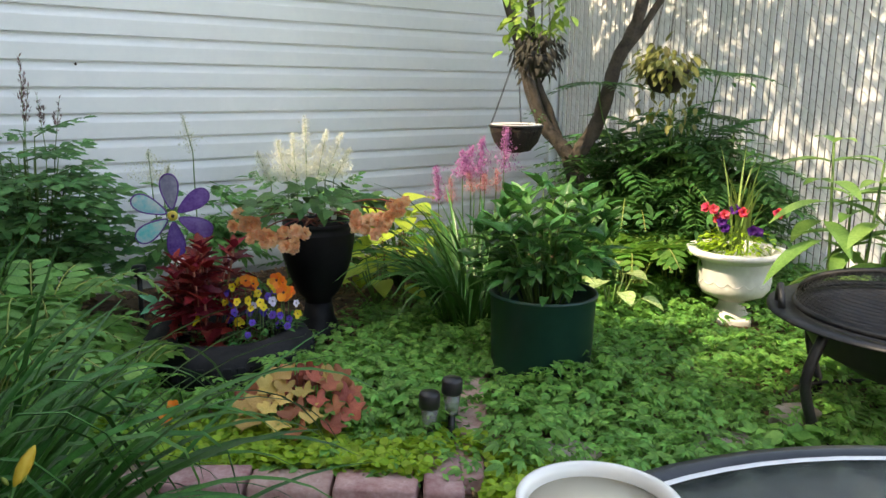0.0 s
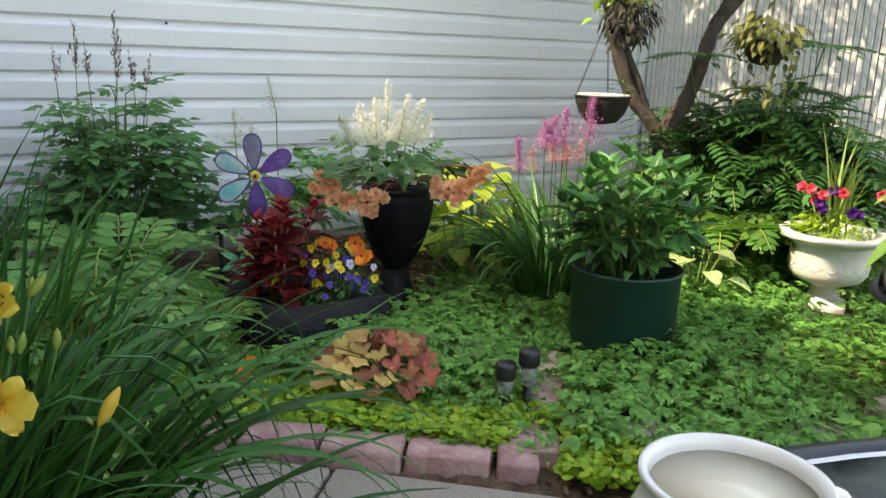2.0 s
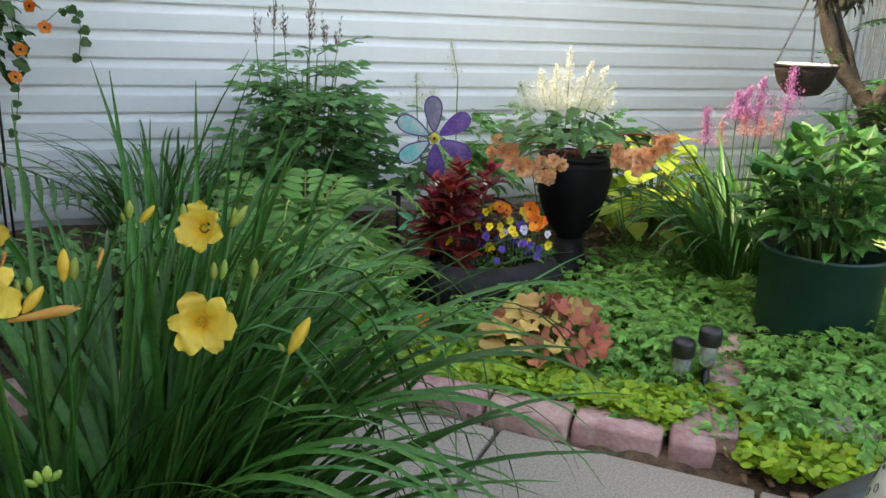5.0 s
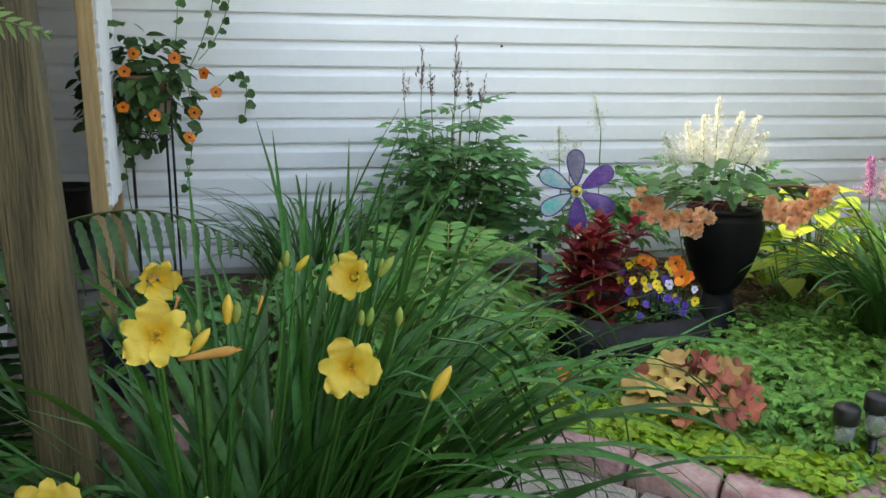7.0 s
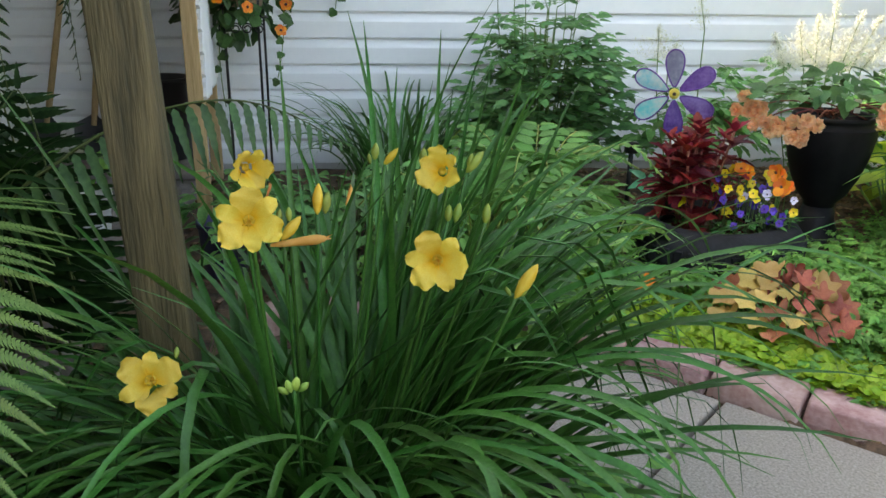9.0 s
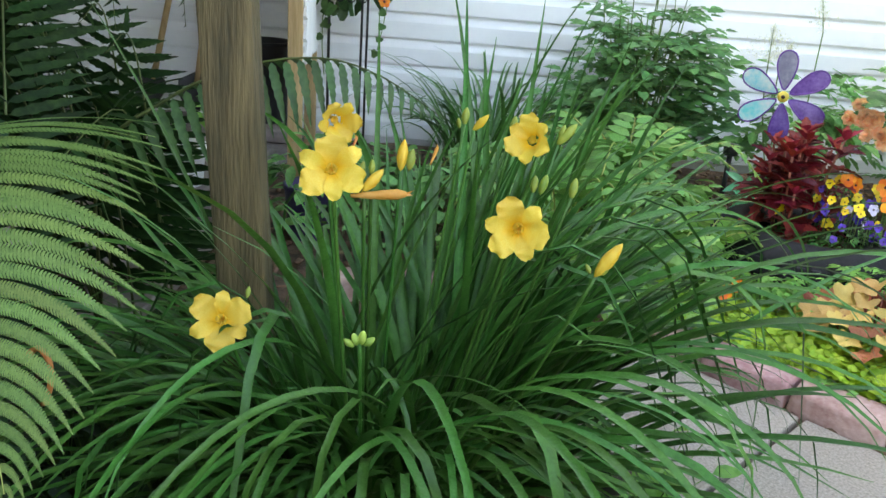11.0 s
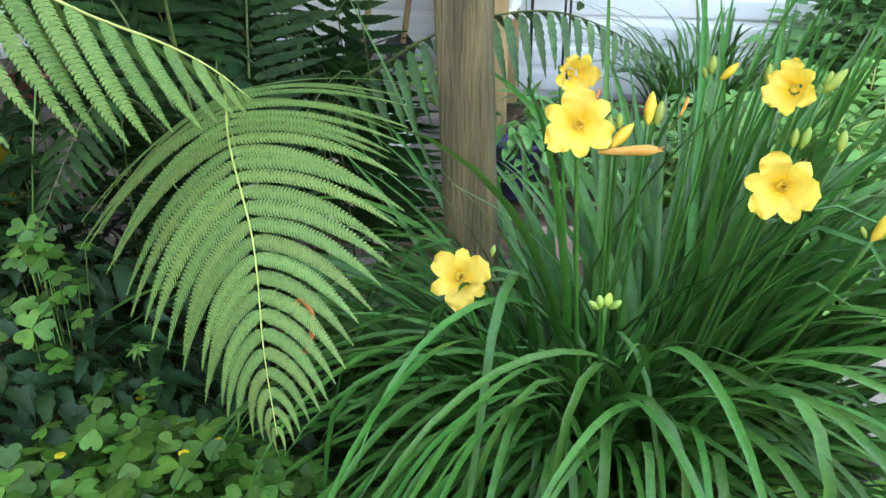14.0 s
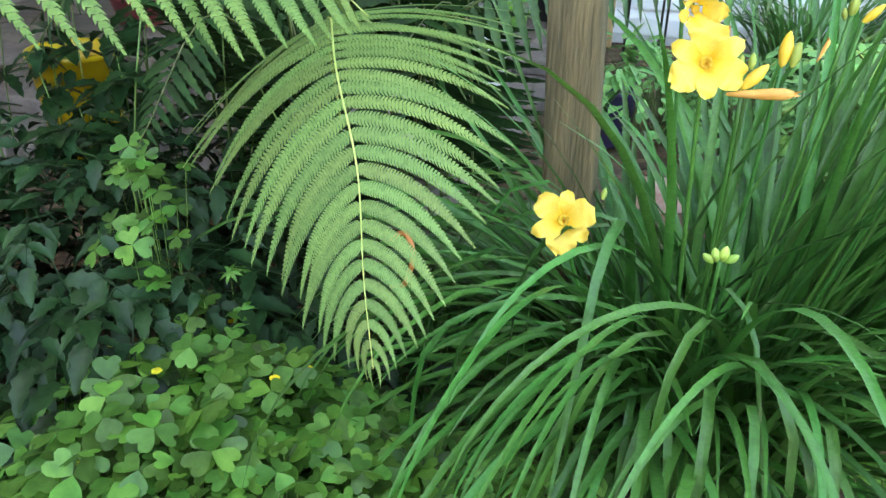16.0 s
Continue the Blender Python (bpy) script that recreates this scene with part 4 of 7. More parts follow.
    for mat, pos, way, ln, fat in near_buds + back_buds + young_buds:
        lily_bud(e, pos, way, ln, mat, fat * 1.15)
    scapes = [near_buds[k][1] for k in (0, 1, 4, 5)] + [back_buds[k][1] for k in (0, 1, 3, 4, 6, 8)] + [(0.158, 1.172, 0.487)]
    for pos in scapes:
        p = Vector(pos)
        root = LILY + Vector((p.x - LILY.x, p.y - LILY.y, 0)) * 0.2
        piece("stem", strip(curve(root, (p.x * 0.75 + root.x * 0.25, p.y * 0.75 + root.y * 0.25, p.z * 0.7), p), 0.0022, 6), L_LILY, e)
    for pos, way, ln in (((0.136, 1.229, 0.623), (0.99, 0.12, 0.08), 0.049), ((0.211, 1.324, 0.637), (0.32, 0.27, 0.91), 0.019), ((0.121, 1.33, 0.643), (0.32, 0.32, 0.89), 0.016)):
        w = Soup()
        w.add(lathe([(0.035, 0.0), (0.07, 0.25), (0.105, 0.6), (0.115, 0.85), (0.06, 1.0), (0.0, 1.02)], 8), facing(pos, way) @ Matrix.Diagonal((ln, ln, ln * 1.15, 1)))
        for k in range(3):
            w.add(LANCE, aim(Vector(pos) + Vector(way).normalized() * ln * 0.9, Vector(way) + Vector((rnd.gauss(0, .3), rnd.gauss(0, .3), rnd.gauss(0, .3))), (0, 0, 1), ln * 0.4, rnd.uniform(0, 3)))
        piece("wilted_flower", w.get(), F_WILT, e, "wilted orange lily flower")
    return e


build_daylily()


# ---- ferns and the bed beside the post ----
def build_fern():
    base = Vector((-0.45, 1.60, 0))
    e = thing("fern", base, "bright green ostrich fern with broad arching fronds", "fern")
    main = smooth_path([(-0.44, 1.60, 0.0), (-0.42, 1.54, 0.38), (-0.365, 1.41, 0.585), (-0.285, 1.275, 0.642), (-0.209, 1.142, 0.628), (-0.150, 1.062, 0.569), (-0.116, 1.000, 0.500), (-0.094, 0.968, 0.436)])
    frond(e, main, (0.0, -0.5, 1), 27, 0.178, -0.02, 0.0021, False, "broad light green frond", 0.95, 0.85, 0.40, 0.14)
    third = smooth_path([(-0.44, 1.62, 0.0), (-0.46, 1.48, 0.55), (-0.36, 1.30, 0.90), (-0.20, 1.21, 0.975), (-0.06, 1.205, 0.965), (0.05, 1.225, 0.935)])
    frond_joined(e, third, (0.0, -1.0, 0.7), 40, 0.085, 0.5, 0.003, L_FERN, True, 0.9, 0.8, 0.40, 0.0)
    # fronds that fan out to the sides and back, in the shade-darkened leaf colour
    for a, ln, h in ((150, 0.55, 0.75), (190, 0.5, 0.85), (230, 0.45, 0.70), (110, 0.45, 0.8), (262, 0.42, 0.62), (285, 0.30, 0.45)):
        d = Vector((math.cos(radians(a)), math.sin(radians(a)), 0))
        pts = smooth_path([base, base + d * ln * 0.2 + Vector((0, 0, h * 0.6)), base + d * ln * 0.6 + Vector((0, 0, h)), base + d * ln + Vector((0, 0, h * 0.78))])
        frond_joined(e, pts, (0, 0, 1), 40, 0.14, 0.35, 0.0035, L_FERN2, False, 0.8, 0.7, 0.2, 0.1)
    dead = smooth_path([(-0.160, 1.15, 0.40), (-0.112, 1.075, 0.455), (-0.098, 1.062, 0.495), (-0.106, 1.062, 0.515), (-0.120, 1.065, 0.505)])
    piece("dry_tip", strip(dead, 0.0028, 5), F_WILT, e, "curled brown dead frond tip")
    return e


build_fern()


def build_left_fern():
    base = Vector((-0.66, 0.92, 0))
    e = thing("fern", base, "ostrich fern whose long frond hangs over the dark shrub", "fern")
    second = smooth_path([base, (-0.60, 0.80, 0.40), (-0.50, 0.76, 0.70), (-0.38, 0.80, 0.84), (-0.266, 0.877, 0.832), (-0.226, 0.918, 0.806), (-0.19, 0.948, 0.778), (-0.155, 0.974, 0.757), (-0.128, 0.991, 0.737), (-0.106, 1.004, 0.713)])
    frond(e, second, (0.0, 0.0, 1), 17, 0.146, 0.40, 0.0024, True, "", 0.8, 0.95, 0.34, 1.5)
    for a, ln, h in ((215, 0.45, 0.6), (250, 0.35, 0.5)):
        d = Vector((math.cos(radians(a)), math.sin(radians(a)), 0))
        pts = smooth_path([base, base + d * ln * 0.2 + Vector((0, 0, h * 0.6)), base + d * ln * 0.6 + Vector((0, 0, h)), base + d * ln + Vector((0, 0, h * 0.78))])
        frond_joined(e, pts, (0, 0, 1), 40, 0.14, 0.35, 0.0035, L_FERN2, False, 0.8, 0.7, 0.2, 0.1)
    return e


build_left_fern()


def build_back_fern():
    base = Vector((-0.50, 2.02, 0))
    e = thing("fern", base, "fern with long hanging leaflets behind the post, coloured as in shade", "fern")
    long = smooth_path([(-0.50, 2.0, 0.10), (-0.40, 1.83, 0.46), (-0.286, 1.857, 0.575), (-0.157, 1.897, 0.640), (-0.02, 1.927, 0.662), (0.09, 1.94, 0.635), (0.21, 1.95, 0.565)])
    frond_joined(e, long, (0, -0.25, 1), 28, 0.135, 0.22, 0.004, L_FERN3, True, 0.5, 0.85, 0.18, 1.15)
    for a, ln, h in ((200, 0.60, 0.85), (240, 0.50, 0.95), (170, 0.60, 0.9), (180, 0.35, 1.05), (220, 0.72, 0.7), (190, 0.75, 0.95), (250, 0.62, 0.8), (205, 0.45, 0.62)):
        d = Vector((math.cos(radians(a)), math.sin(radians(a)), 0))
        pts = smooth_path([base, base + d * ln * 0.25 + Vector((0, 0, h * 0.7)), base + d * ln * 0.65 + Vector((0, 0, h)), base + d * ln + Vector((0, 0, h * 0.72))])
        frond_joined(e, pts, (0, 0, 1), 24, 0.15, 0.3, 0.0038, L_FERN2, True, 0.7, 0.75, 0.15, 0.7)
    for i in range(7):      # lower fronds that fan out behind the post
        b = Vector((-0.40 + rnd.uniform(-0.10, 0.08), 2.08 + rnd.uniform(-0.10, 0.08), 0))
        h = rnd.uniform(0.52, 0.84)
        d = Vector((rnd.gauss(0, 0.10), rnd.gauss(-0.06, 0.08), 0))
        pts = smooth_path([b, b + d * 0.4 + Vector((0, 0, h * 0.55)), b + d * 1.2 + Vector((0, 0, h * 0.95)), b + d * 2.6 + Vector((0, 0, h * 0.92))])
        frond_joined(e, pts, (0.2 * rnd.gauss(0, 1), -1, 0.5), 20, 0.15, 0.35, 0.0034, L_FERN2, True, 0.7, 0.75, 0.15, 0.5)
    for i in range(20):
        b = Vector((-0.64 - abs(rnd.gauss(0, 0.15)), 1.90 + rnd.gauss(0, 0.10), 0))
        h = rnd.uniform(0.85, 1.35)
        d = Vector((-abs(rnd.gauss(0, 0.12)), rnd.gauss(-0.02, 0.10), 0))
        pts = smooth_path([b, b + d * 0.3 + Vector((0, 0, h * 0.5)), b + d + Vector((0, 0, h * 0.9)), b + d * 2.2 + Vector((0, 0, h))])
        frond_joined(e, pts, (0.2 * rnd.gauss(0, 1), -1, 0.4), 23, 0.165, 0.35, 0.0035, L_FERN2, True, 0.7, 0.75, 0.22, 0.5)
    return e


build_back_fern()


def build_hanging_fern():
    c = Vector((-0.55, 1.80, 1.18))
    e = thing("hanging_fern", c, "fern spilling from a hanging pot by the post, coloured as in shade", "fern")
    piece("pot", lathe([(0.05, -0.09), (0.075, 0.0), (0.082, 0.004), (0.078, 0.008), (0.07, 0.0), (0, -0.01)], 20, c), M_PLASTIC, e)
    for k in range(3):
        a = 2.09 * k
        piece("wire", strip([c + Vector((0.078 * math.cos(a), 0.078 * math.sin(a), 0)), c + Vector((0, 0, 0.42))], 0.0015, 4), M_IRON, e)
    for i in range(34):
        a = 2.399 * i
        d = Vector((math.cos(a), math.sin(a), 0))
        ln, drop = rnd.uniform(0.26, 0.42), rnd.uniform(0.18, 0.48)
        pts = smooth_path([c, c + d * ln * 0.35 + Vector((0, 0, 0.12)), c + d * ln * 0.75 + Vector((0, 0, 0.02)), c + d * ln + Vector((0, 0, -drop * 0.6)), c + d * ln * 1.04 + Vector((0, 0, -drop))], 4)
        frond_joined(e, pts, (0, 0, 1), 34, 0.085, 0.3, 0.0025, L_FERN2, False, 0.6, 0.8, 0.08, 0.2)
    return e


build_hanging_fern()


def build_post():
    e = thing("wooden_post", (-0.055, 1.52, 0), "square weathered wooden garden post with a dark knot", "post")
    m = Matrix.Translation((-0.033, 1.52, -0.05)) @ Matrix.Rotation(radians(-2.5), 4, 'Y') @ Matrix.Rotation(radians(4), 4, 'Z')
    piece("shaft", box(0.069, 0.069, 1.77, m, 0.006), M_POST, e)
    s = Soup()
    s.add(lathe([(0.011, -0.0022), (0.008, 0.0), (0.004, -0.0003), (0.0, -0.0006)], 12), facing((-0.065, 1.4862, 0.729), (0.07, -0.997, 0)) @ Matrix.Diagonal((1, 1.25, 1, 1)))
    piece("knot", s.get(), M_KNOT, e, "dark round knot")
    piece("cross_bar", box(0.34, 0.05, 0.04, Matrix.Translation((0.10, 1.56, 1.015)) @ Matrix.Rotation(radians(3), 4, 'Z'), 0.004), M_POST, e)
    return e


build_post()

CLOVER = merge(*[(heart(), Matrix.Rotation(radians(120 * i), 4, 'Z') @ Matrix.Rotation(radians(-12), 4, 'X')) for i in range(3)])


def build_clover():
    e = thing("clover_patch", (-0.33, 1.02, 0), "mound of green yellow-flowered wood sorrel clover", "plant", kind="stuff")
    s, st, fl = Soup(), Soup(), Soup()
    for i in range(2300):
        a, r = rnd.uniform(0, 6.283), math.sqrt(rnd.random())
        x, y = -0.33 + 0.33 * r * math.cos(a) + 0.01, 0.98 + 0.30 * r * math.sin(a)
        z = 0.335 * (1 - 0.75 * r * r) * rnd.uniform(0.55, 1.0) + 0.03
        if x > -0.05 and z > 0.2:
            continue
        if x < -0.44 and y < 1.15 and rnd.random() < 0.75:
            continue
        s.add(CLOVER, aim((x, y, z), (rnd.gauss(0, 1), rnd.gauss(0, 1), rnd.gauss(0, 0.2)), (rnd.gauss(0, 0.45), rnd.gauss(-0.25, 0.45), 1), rnd.uniform(0.014, 0.026)))
        if i % 3 == 0:
            st.add(strip([(x * 0.9 - 0.033, y * 0.9 + 0.1, 0), (x, y, z)], 0.0008, 3, False), Matrix.Identity(4))
    for (x, y, z), n, r in (((-0.481, 1.171, 0.453), 15, 0.030), ((-0.481, 1.132, 0.389), 7, 0.025), ((-0.41, 1.137, 0.315), 10, 0.03)):
        for i in range(n):     # taller sprigs that climb into the shrub
            p = Vector((x, y, z)) + Vector((rnd.gauss(0, r), rnd.gauss(0, r * 0.6), rnd.gauss(0, r)))
            s.add(CLOVER, aim(p, (rnd.gauss(0, 1), rnd.gauss(0, 1), rnd.gauss(0, 0.2)), (rnd.gauss(0, 0.3), rnd.gauss(-0.5, 0.3), 1), rnd.uniform(0.015, 0.023)))
            st.add(strip([(x, y, 0.05), p], 0.0007, 3, False), Matrix.Identity(4))
    for i in range(16):
        x, y = -0.33 + rnd.gauss(0, 0.13), 1.0 + rnd.gauss(0, 0.12)
        z = 0.32 * max(0.3, 1 - ((x + 0.35) ** 2 + (y - 1) ** 2) * 6) + 0.025
        for k in range(5):
            fl.add(heart(), aim((x, y, z), (math.cos(k * 1.2566), math.sin(k * 1.2566), 0.25), (0, 0, 1), 0.0055))
    piece("foliage", s.get(), L_OXALIS, e, kind="stuff")
    piece("stems", st.get(), L_STEM, e, kind="stuff")
    piece("flowers", fl.get(), F_PYEL, e, kind="stuff")
    return e


build_clover()
PALM = merge(*[(LANCE, Matrix.Rotation(radians(a), 4, 'Z') @ Matrix.Diagonal((1.1, 1, 1, 1))) for a in (-130, -88, -44, 0, 44, 88, 130)])


def leaf_patch(name, label, places, shape, size, mat, count, height, radius, category="plant"):
    """Low plants: stalked leaves about several places."""
    e = thing(name, (places[0][0], places[0][1], 0), label, category, kind="stuff")
    s, st = Soup(), Soup()
    for i in range(count):
        c = rnd.choice(places)
        a, r = rnd.uniform(0, 6.283), radius * math.sqrt(rnd.random())
        x, y = c[0] + r * math.cos(a), c[1] + r * math.sin(a)
        z = height * rnd.uniform(0.35, 1.0) * (1 - 0.4 * (r / radius) ** 2)
        s.add(shape, aim((x, y, z), (math.cos(a) + rnd.gauss(0, .5), math.sin(a) + rnd.gauss(0, .5), rnd.gauss(-0.1, 0.2)), (rnd.gauss(0, 0.3), rnd.gauss(-0.2, 0.3), 1), size * rnd.uniform(0.7, 1.25)))
        st.add(strip([(c[0] + (x - c[0]) * 0.5, c[1] + (y - c[1]) * 0.5, 0), (x, y, z)], 0.0011, 3, False), Matrix.Identity(4))
    piece("foliage", s.get(), mat, e, kind="stuff")
    piece("stems", st.get(), L_STEM, e, kind="stuff")
    return e


leaf_patch("cranesbill", "low cranesbill with finely cut green leaves", [(-0.12, 1.10), (-0.20, 1.18), (-0.05, 1.02), (0.0, 1.12)], PALM, 0.027, L_GOUT, 330, 0.20, 0.16)
leaf_patch("cranesbill", "finely cut cranesbill leaves among the dark shrub", [(-0.40, 1.20), (-0.45, 1.12)], PALM, 0.024, L_GOUT, 40, 0.36, 0.07)
leaf_patch("ground_cover", "dark leafy ground cover at the foot of the post", [(-0.12, 1.70), (0.02, 1.80), (-0.25, 1.62), (-0.28, 1.80), (0.15, 1.85), (-0.18, 1.95), (-0.22, 1.45), (-0.34, 1.62), (-0.08, 1.40)], OVATE, 0.05, L_FERN3, 1000, 0.20, 0.17)
leaf_patch("ground_cover", "leafy green undergrowth in front of the siding", [(-0.05, 3.15), (0.15, 3.05), (0.35, 3.25), (0.55, 3.1), (0.2, 2.75), (-0.1, 2.85), (0.4, 2.85)], OVATE, 0.06, L_GOAT, 700, 0.24, 0.20)
leaf_patch("weed", "broad-leaved green seedling at the slab edge", [(0.52, 1.52), (0.60, 1.62), (0.48, 1.38)], OVATE, 0.075, L_GOUT, 60, 0.16, 0.12)


leaf_patch("weed", "pale round-leaved weeds beside the fire pit leg", [(2.18, 1.28), (2.28, 1.22), (2.10, 1.22), (2.36, 1.16)], round_leaf(0, 0, 10, 0.1, 0.3), 0.05, L_GOUT, 70, 0.13, 0.10)


def build_dark_shrub():
    e = thing("shrub", (-0.70, 1.28, 0), "dark green shrub with toothed leaves and thin brown stems", "shrub")
    s, st = Soup(), Soup()
    DEEP = leaf(0.42, 8, 0.18, 0.35, teeth=0.16, belly=0.40)
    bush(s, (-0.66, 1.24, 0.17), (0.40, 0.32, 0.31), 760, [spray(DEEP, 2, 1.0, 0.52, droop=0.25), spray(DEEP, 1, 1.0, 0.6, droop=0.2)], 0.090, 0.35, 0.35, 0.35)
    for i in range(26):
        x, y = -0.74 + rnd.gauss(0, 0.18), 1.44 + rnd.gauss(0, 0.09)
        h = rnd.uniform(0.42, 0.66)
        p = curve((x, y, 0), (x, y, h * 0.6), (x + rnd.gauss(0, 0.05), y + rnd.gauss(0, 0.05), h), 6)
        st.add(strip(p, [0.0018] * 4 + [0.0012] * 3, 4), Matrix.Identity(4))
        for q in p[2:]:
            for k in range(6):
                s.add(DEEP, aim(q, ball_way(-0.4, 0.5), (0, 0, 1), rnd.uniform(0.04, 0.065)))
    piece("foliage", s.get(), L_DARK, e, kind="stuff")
    each("stem", st, L_STEM, e)
    return e


build_dark_shrub()


def pot(name, x, y, z, r0, r1, h, mat, label, category="pot", rim=0.008, n=28):
    """A tapered pot with a thick rim and soil."""
    e = thing(name, (x, y, z), label, category)
    piece("body", lathe([(r0, 0), (r0 + 0.004, 0.004), (r1, h - rim * 2), (r1 + rim * 0.6, h - rim * 1.8), (r1 + rim * 0.6, h), (r1 - rim * 0.4, h), (r1 - rim, h - rim), (r1 - rim * 1.4, h * 0.80), (0, h * 0.80)], n, (x, y, z)), mat, e)
    return e


yp = pot("plant_pot", -1.335, 1.925, 0.06, 0.075, 0.10, 0.30, M_YELLOW, "bright yellow plastic flower pot behind the dark shrub")
piece("soil", lathe([(0.088, 0.243), (0.0, 0.25)], 20, (-1.335, 1.925, 0.06)), M_SOIL, yp)
rp = pot("plant_pot", -1.15, 3.0, 0.11, 0.07, 0.11, 0.13, M_REDPOT, "low burgundy plant pot on the paved ledge")
pp = pot("plant_pot", -0.20, 2.78, 0.0, 0.06, 0.075, 0.17, M_PURPLEPOT, "purple plant pot beside the wooden post")
wp = pot("plant_pot", -0.62, 2.86, 0.11, 0.06, 0.075, 0.13, M_LATTICE, "small white plant pot on the paved ledge")
mp = pot("plant_pot", -2.15, 3.1, 0.11, 0.08, 0.11, 0.12, M_REDPOT, "dark red plant pot on the paved ledge")
for e, c, h, mt, col, nl in ((rp, (-1.15, 3.0), 0.30, L_FERN2, F_MAGENTA, 60), (pp, (-0.20, 2.78), 0.22, L_GOAT, None, 90), (wp, (-0.62, 2.86), 0.30, L_GOUT, None, 40), (mp, (-2.15, 3.1), 0.32, L_DARK, F_PINK, 50), (yp, (-1.335, 1.925), 0.33, L_DARK, None, 40)):
    s = Soup()
    bush(s, (c[0], c[1], h), (0.14, 0.14, 0.10), nl, [OVATE], 0.055)
    piece("foliage", s.get(), mt, e)
    if col:
        f = Soup()
        for i in range(14):
            q = Vector((c[0], c[1], h + 0.02)) + ball_way(0, 1) * 0.12
            for k in range(5):
                f.add(OVATE2, aim(q, (math.cos(k * 1.2566), math.sin(k * 1.2566), 0.2), (0, 0, 1), 0.022))
        piece("flowers", f.get(), col, e)


def build_spade(x, lean, label):
    e = thing("garden_tool", (x, 3.86, 0.1), label, "tool")
    a, b = Vector((x, 3.80, 0.11)), Vector((x + lean, 4.06, 1.35))
    piece("handle", strip([a.lerp(b, 0.12), b], 0.013, 10), M_PINE, e)
    m = aim(a.lerp(b, 0.16), a - b, (0, -1, 0.2), (0.16, 0.20, 0.2))
    piece("blade", merge((leaf(0.9, 4, 0.2, 0.05, belly=0.35), m)), M_FIREPIT, e)
    return e


build_spade(-1.10, 0.22, "long wooden-handled garden tool leaning on the siding")
build_spade(-0.90, 0.12, "wooden-handled spade leaning on the siding")
tub = pot("tub", -0.62, 3.90, 0.11, 0.10, 0.12, 0.34, M_PLASTIC, "round black plastic tub behind the lattice", "tub")


def build_lattice():
    e = thing("lattice_panel", (-0.42, 3.45, 0), "white plastic lattice panel in a raw pine frame", "trellis")
    a, b = Vector((-0.345, 3.25, 0)), Vector((-0.425, 3.95, 0))
    d = (b - a).normalized()
    n = Vector((d.y, -d.x, 0))
    rot = Matrix.Rotation(math.atan2(d.y, d.x), 4, 'Z')
    for t in (0.0, 1.0):
        p = a.lerp(b, t)
        piece("stile", box(0.04, 0.05, 1.60, Matrix.Translation((p.x, p.y, 0.0)) @ rot, 0.003), M_PINE, e)
    for z in (0.42, 1.55):
        p = a.lerp(b, 0.5)
        piece("rail", box(0.66, 0.04, 0.04, Matrix.Translation((p.x, p.y, z)) @ rot, 0.003), M_PINE, e)
    me = {}
    for sgn in (-1, 1):
        for i in range(-9, 16):
            o = i * 0.075
            lo = max(0.02, o if sgn > 0 else o - 0)
            pts = []
            for k in range(41):
                u = k / 40 * 0.70
                z = 0.46 + (u - o if sgn > 0 else o - u + 0.66)
                if 0.44 < z < 1.58:
                    pts.append((u, z))
            if len(pts) > 4:
                (u0, z0), (u1, z1) = pts[0], pts[-1]
                p0, p1 = a + d * u0 + Vector((0, 0, z0)), a + d * u1 + Vector((0, 0, z1))
                off = n * (0.024 + 0.005 * sgn)
                piece("lattice_strip", strip([p0 + off, p1 + off], 0.013, 4), M_LATTICE, e, smooth=False)
    return e


build_lattice()


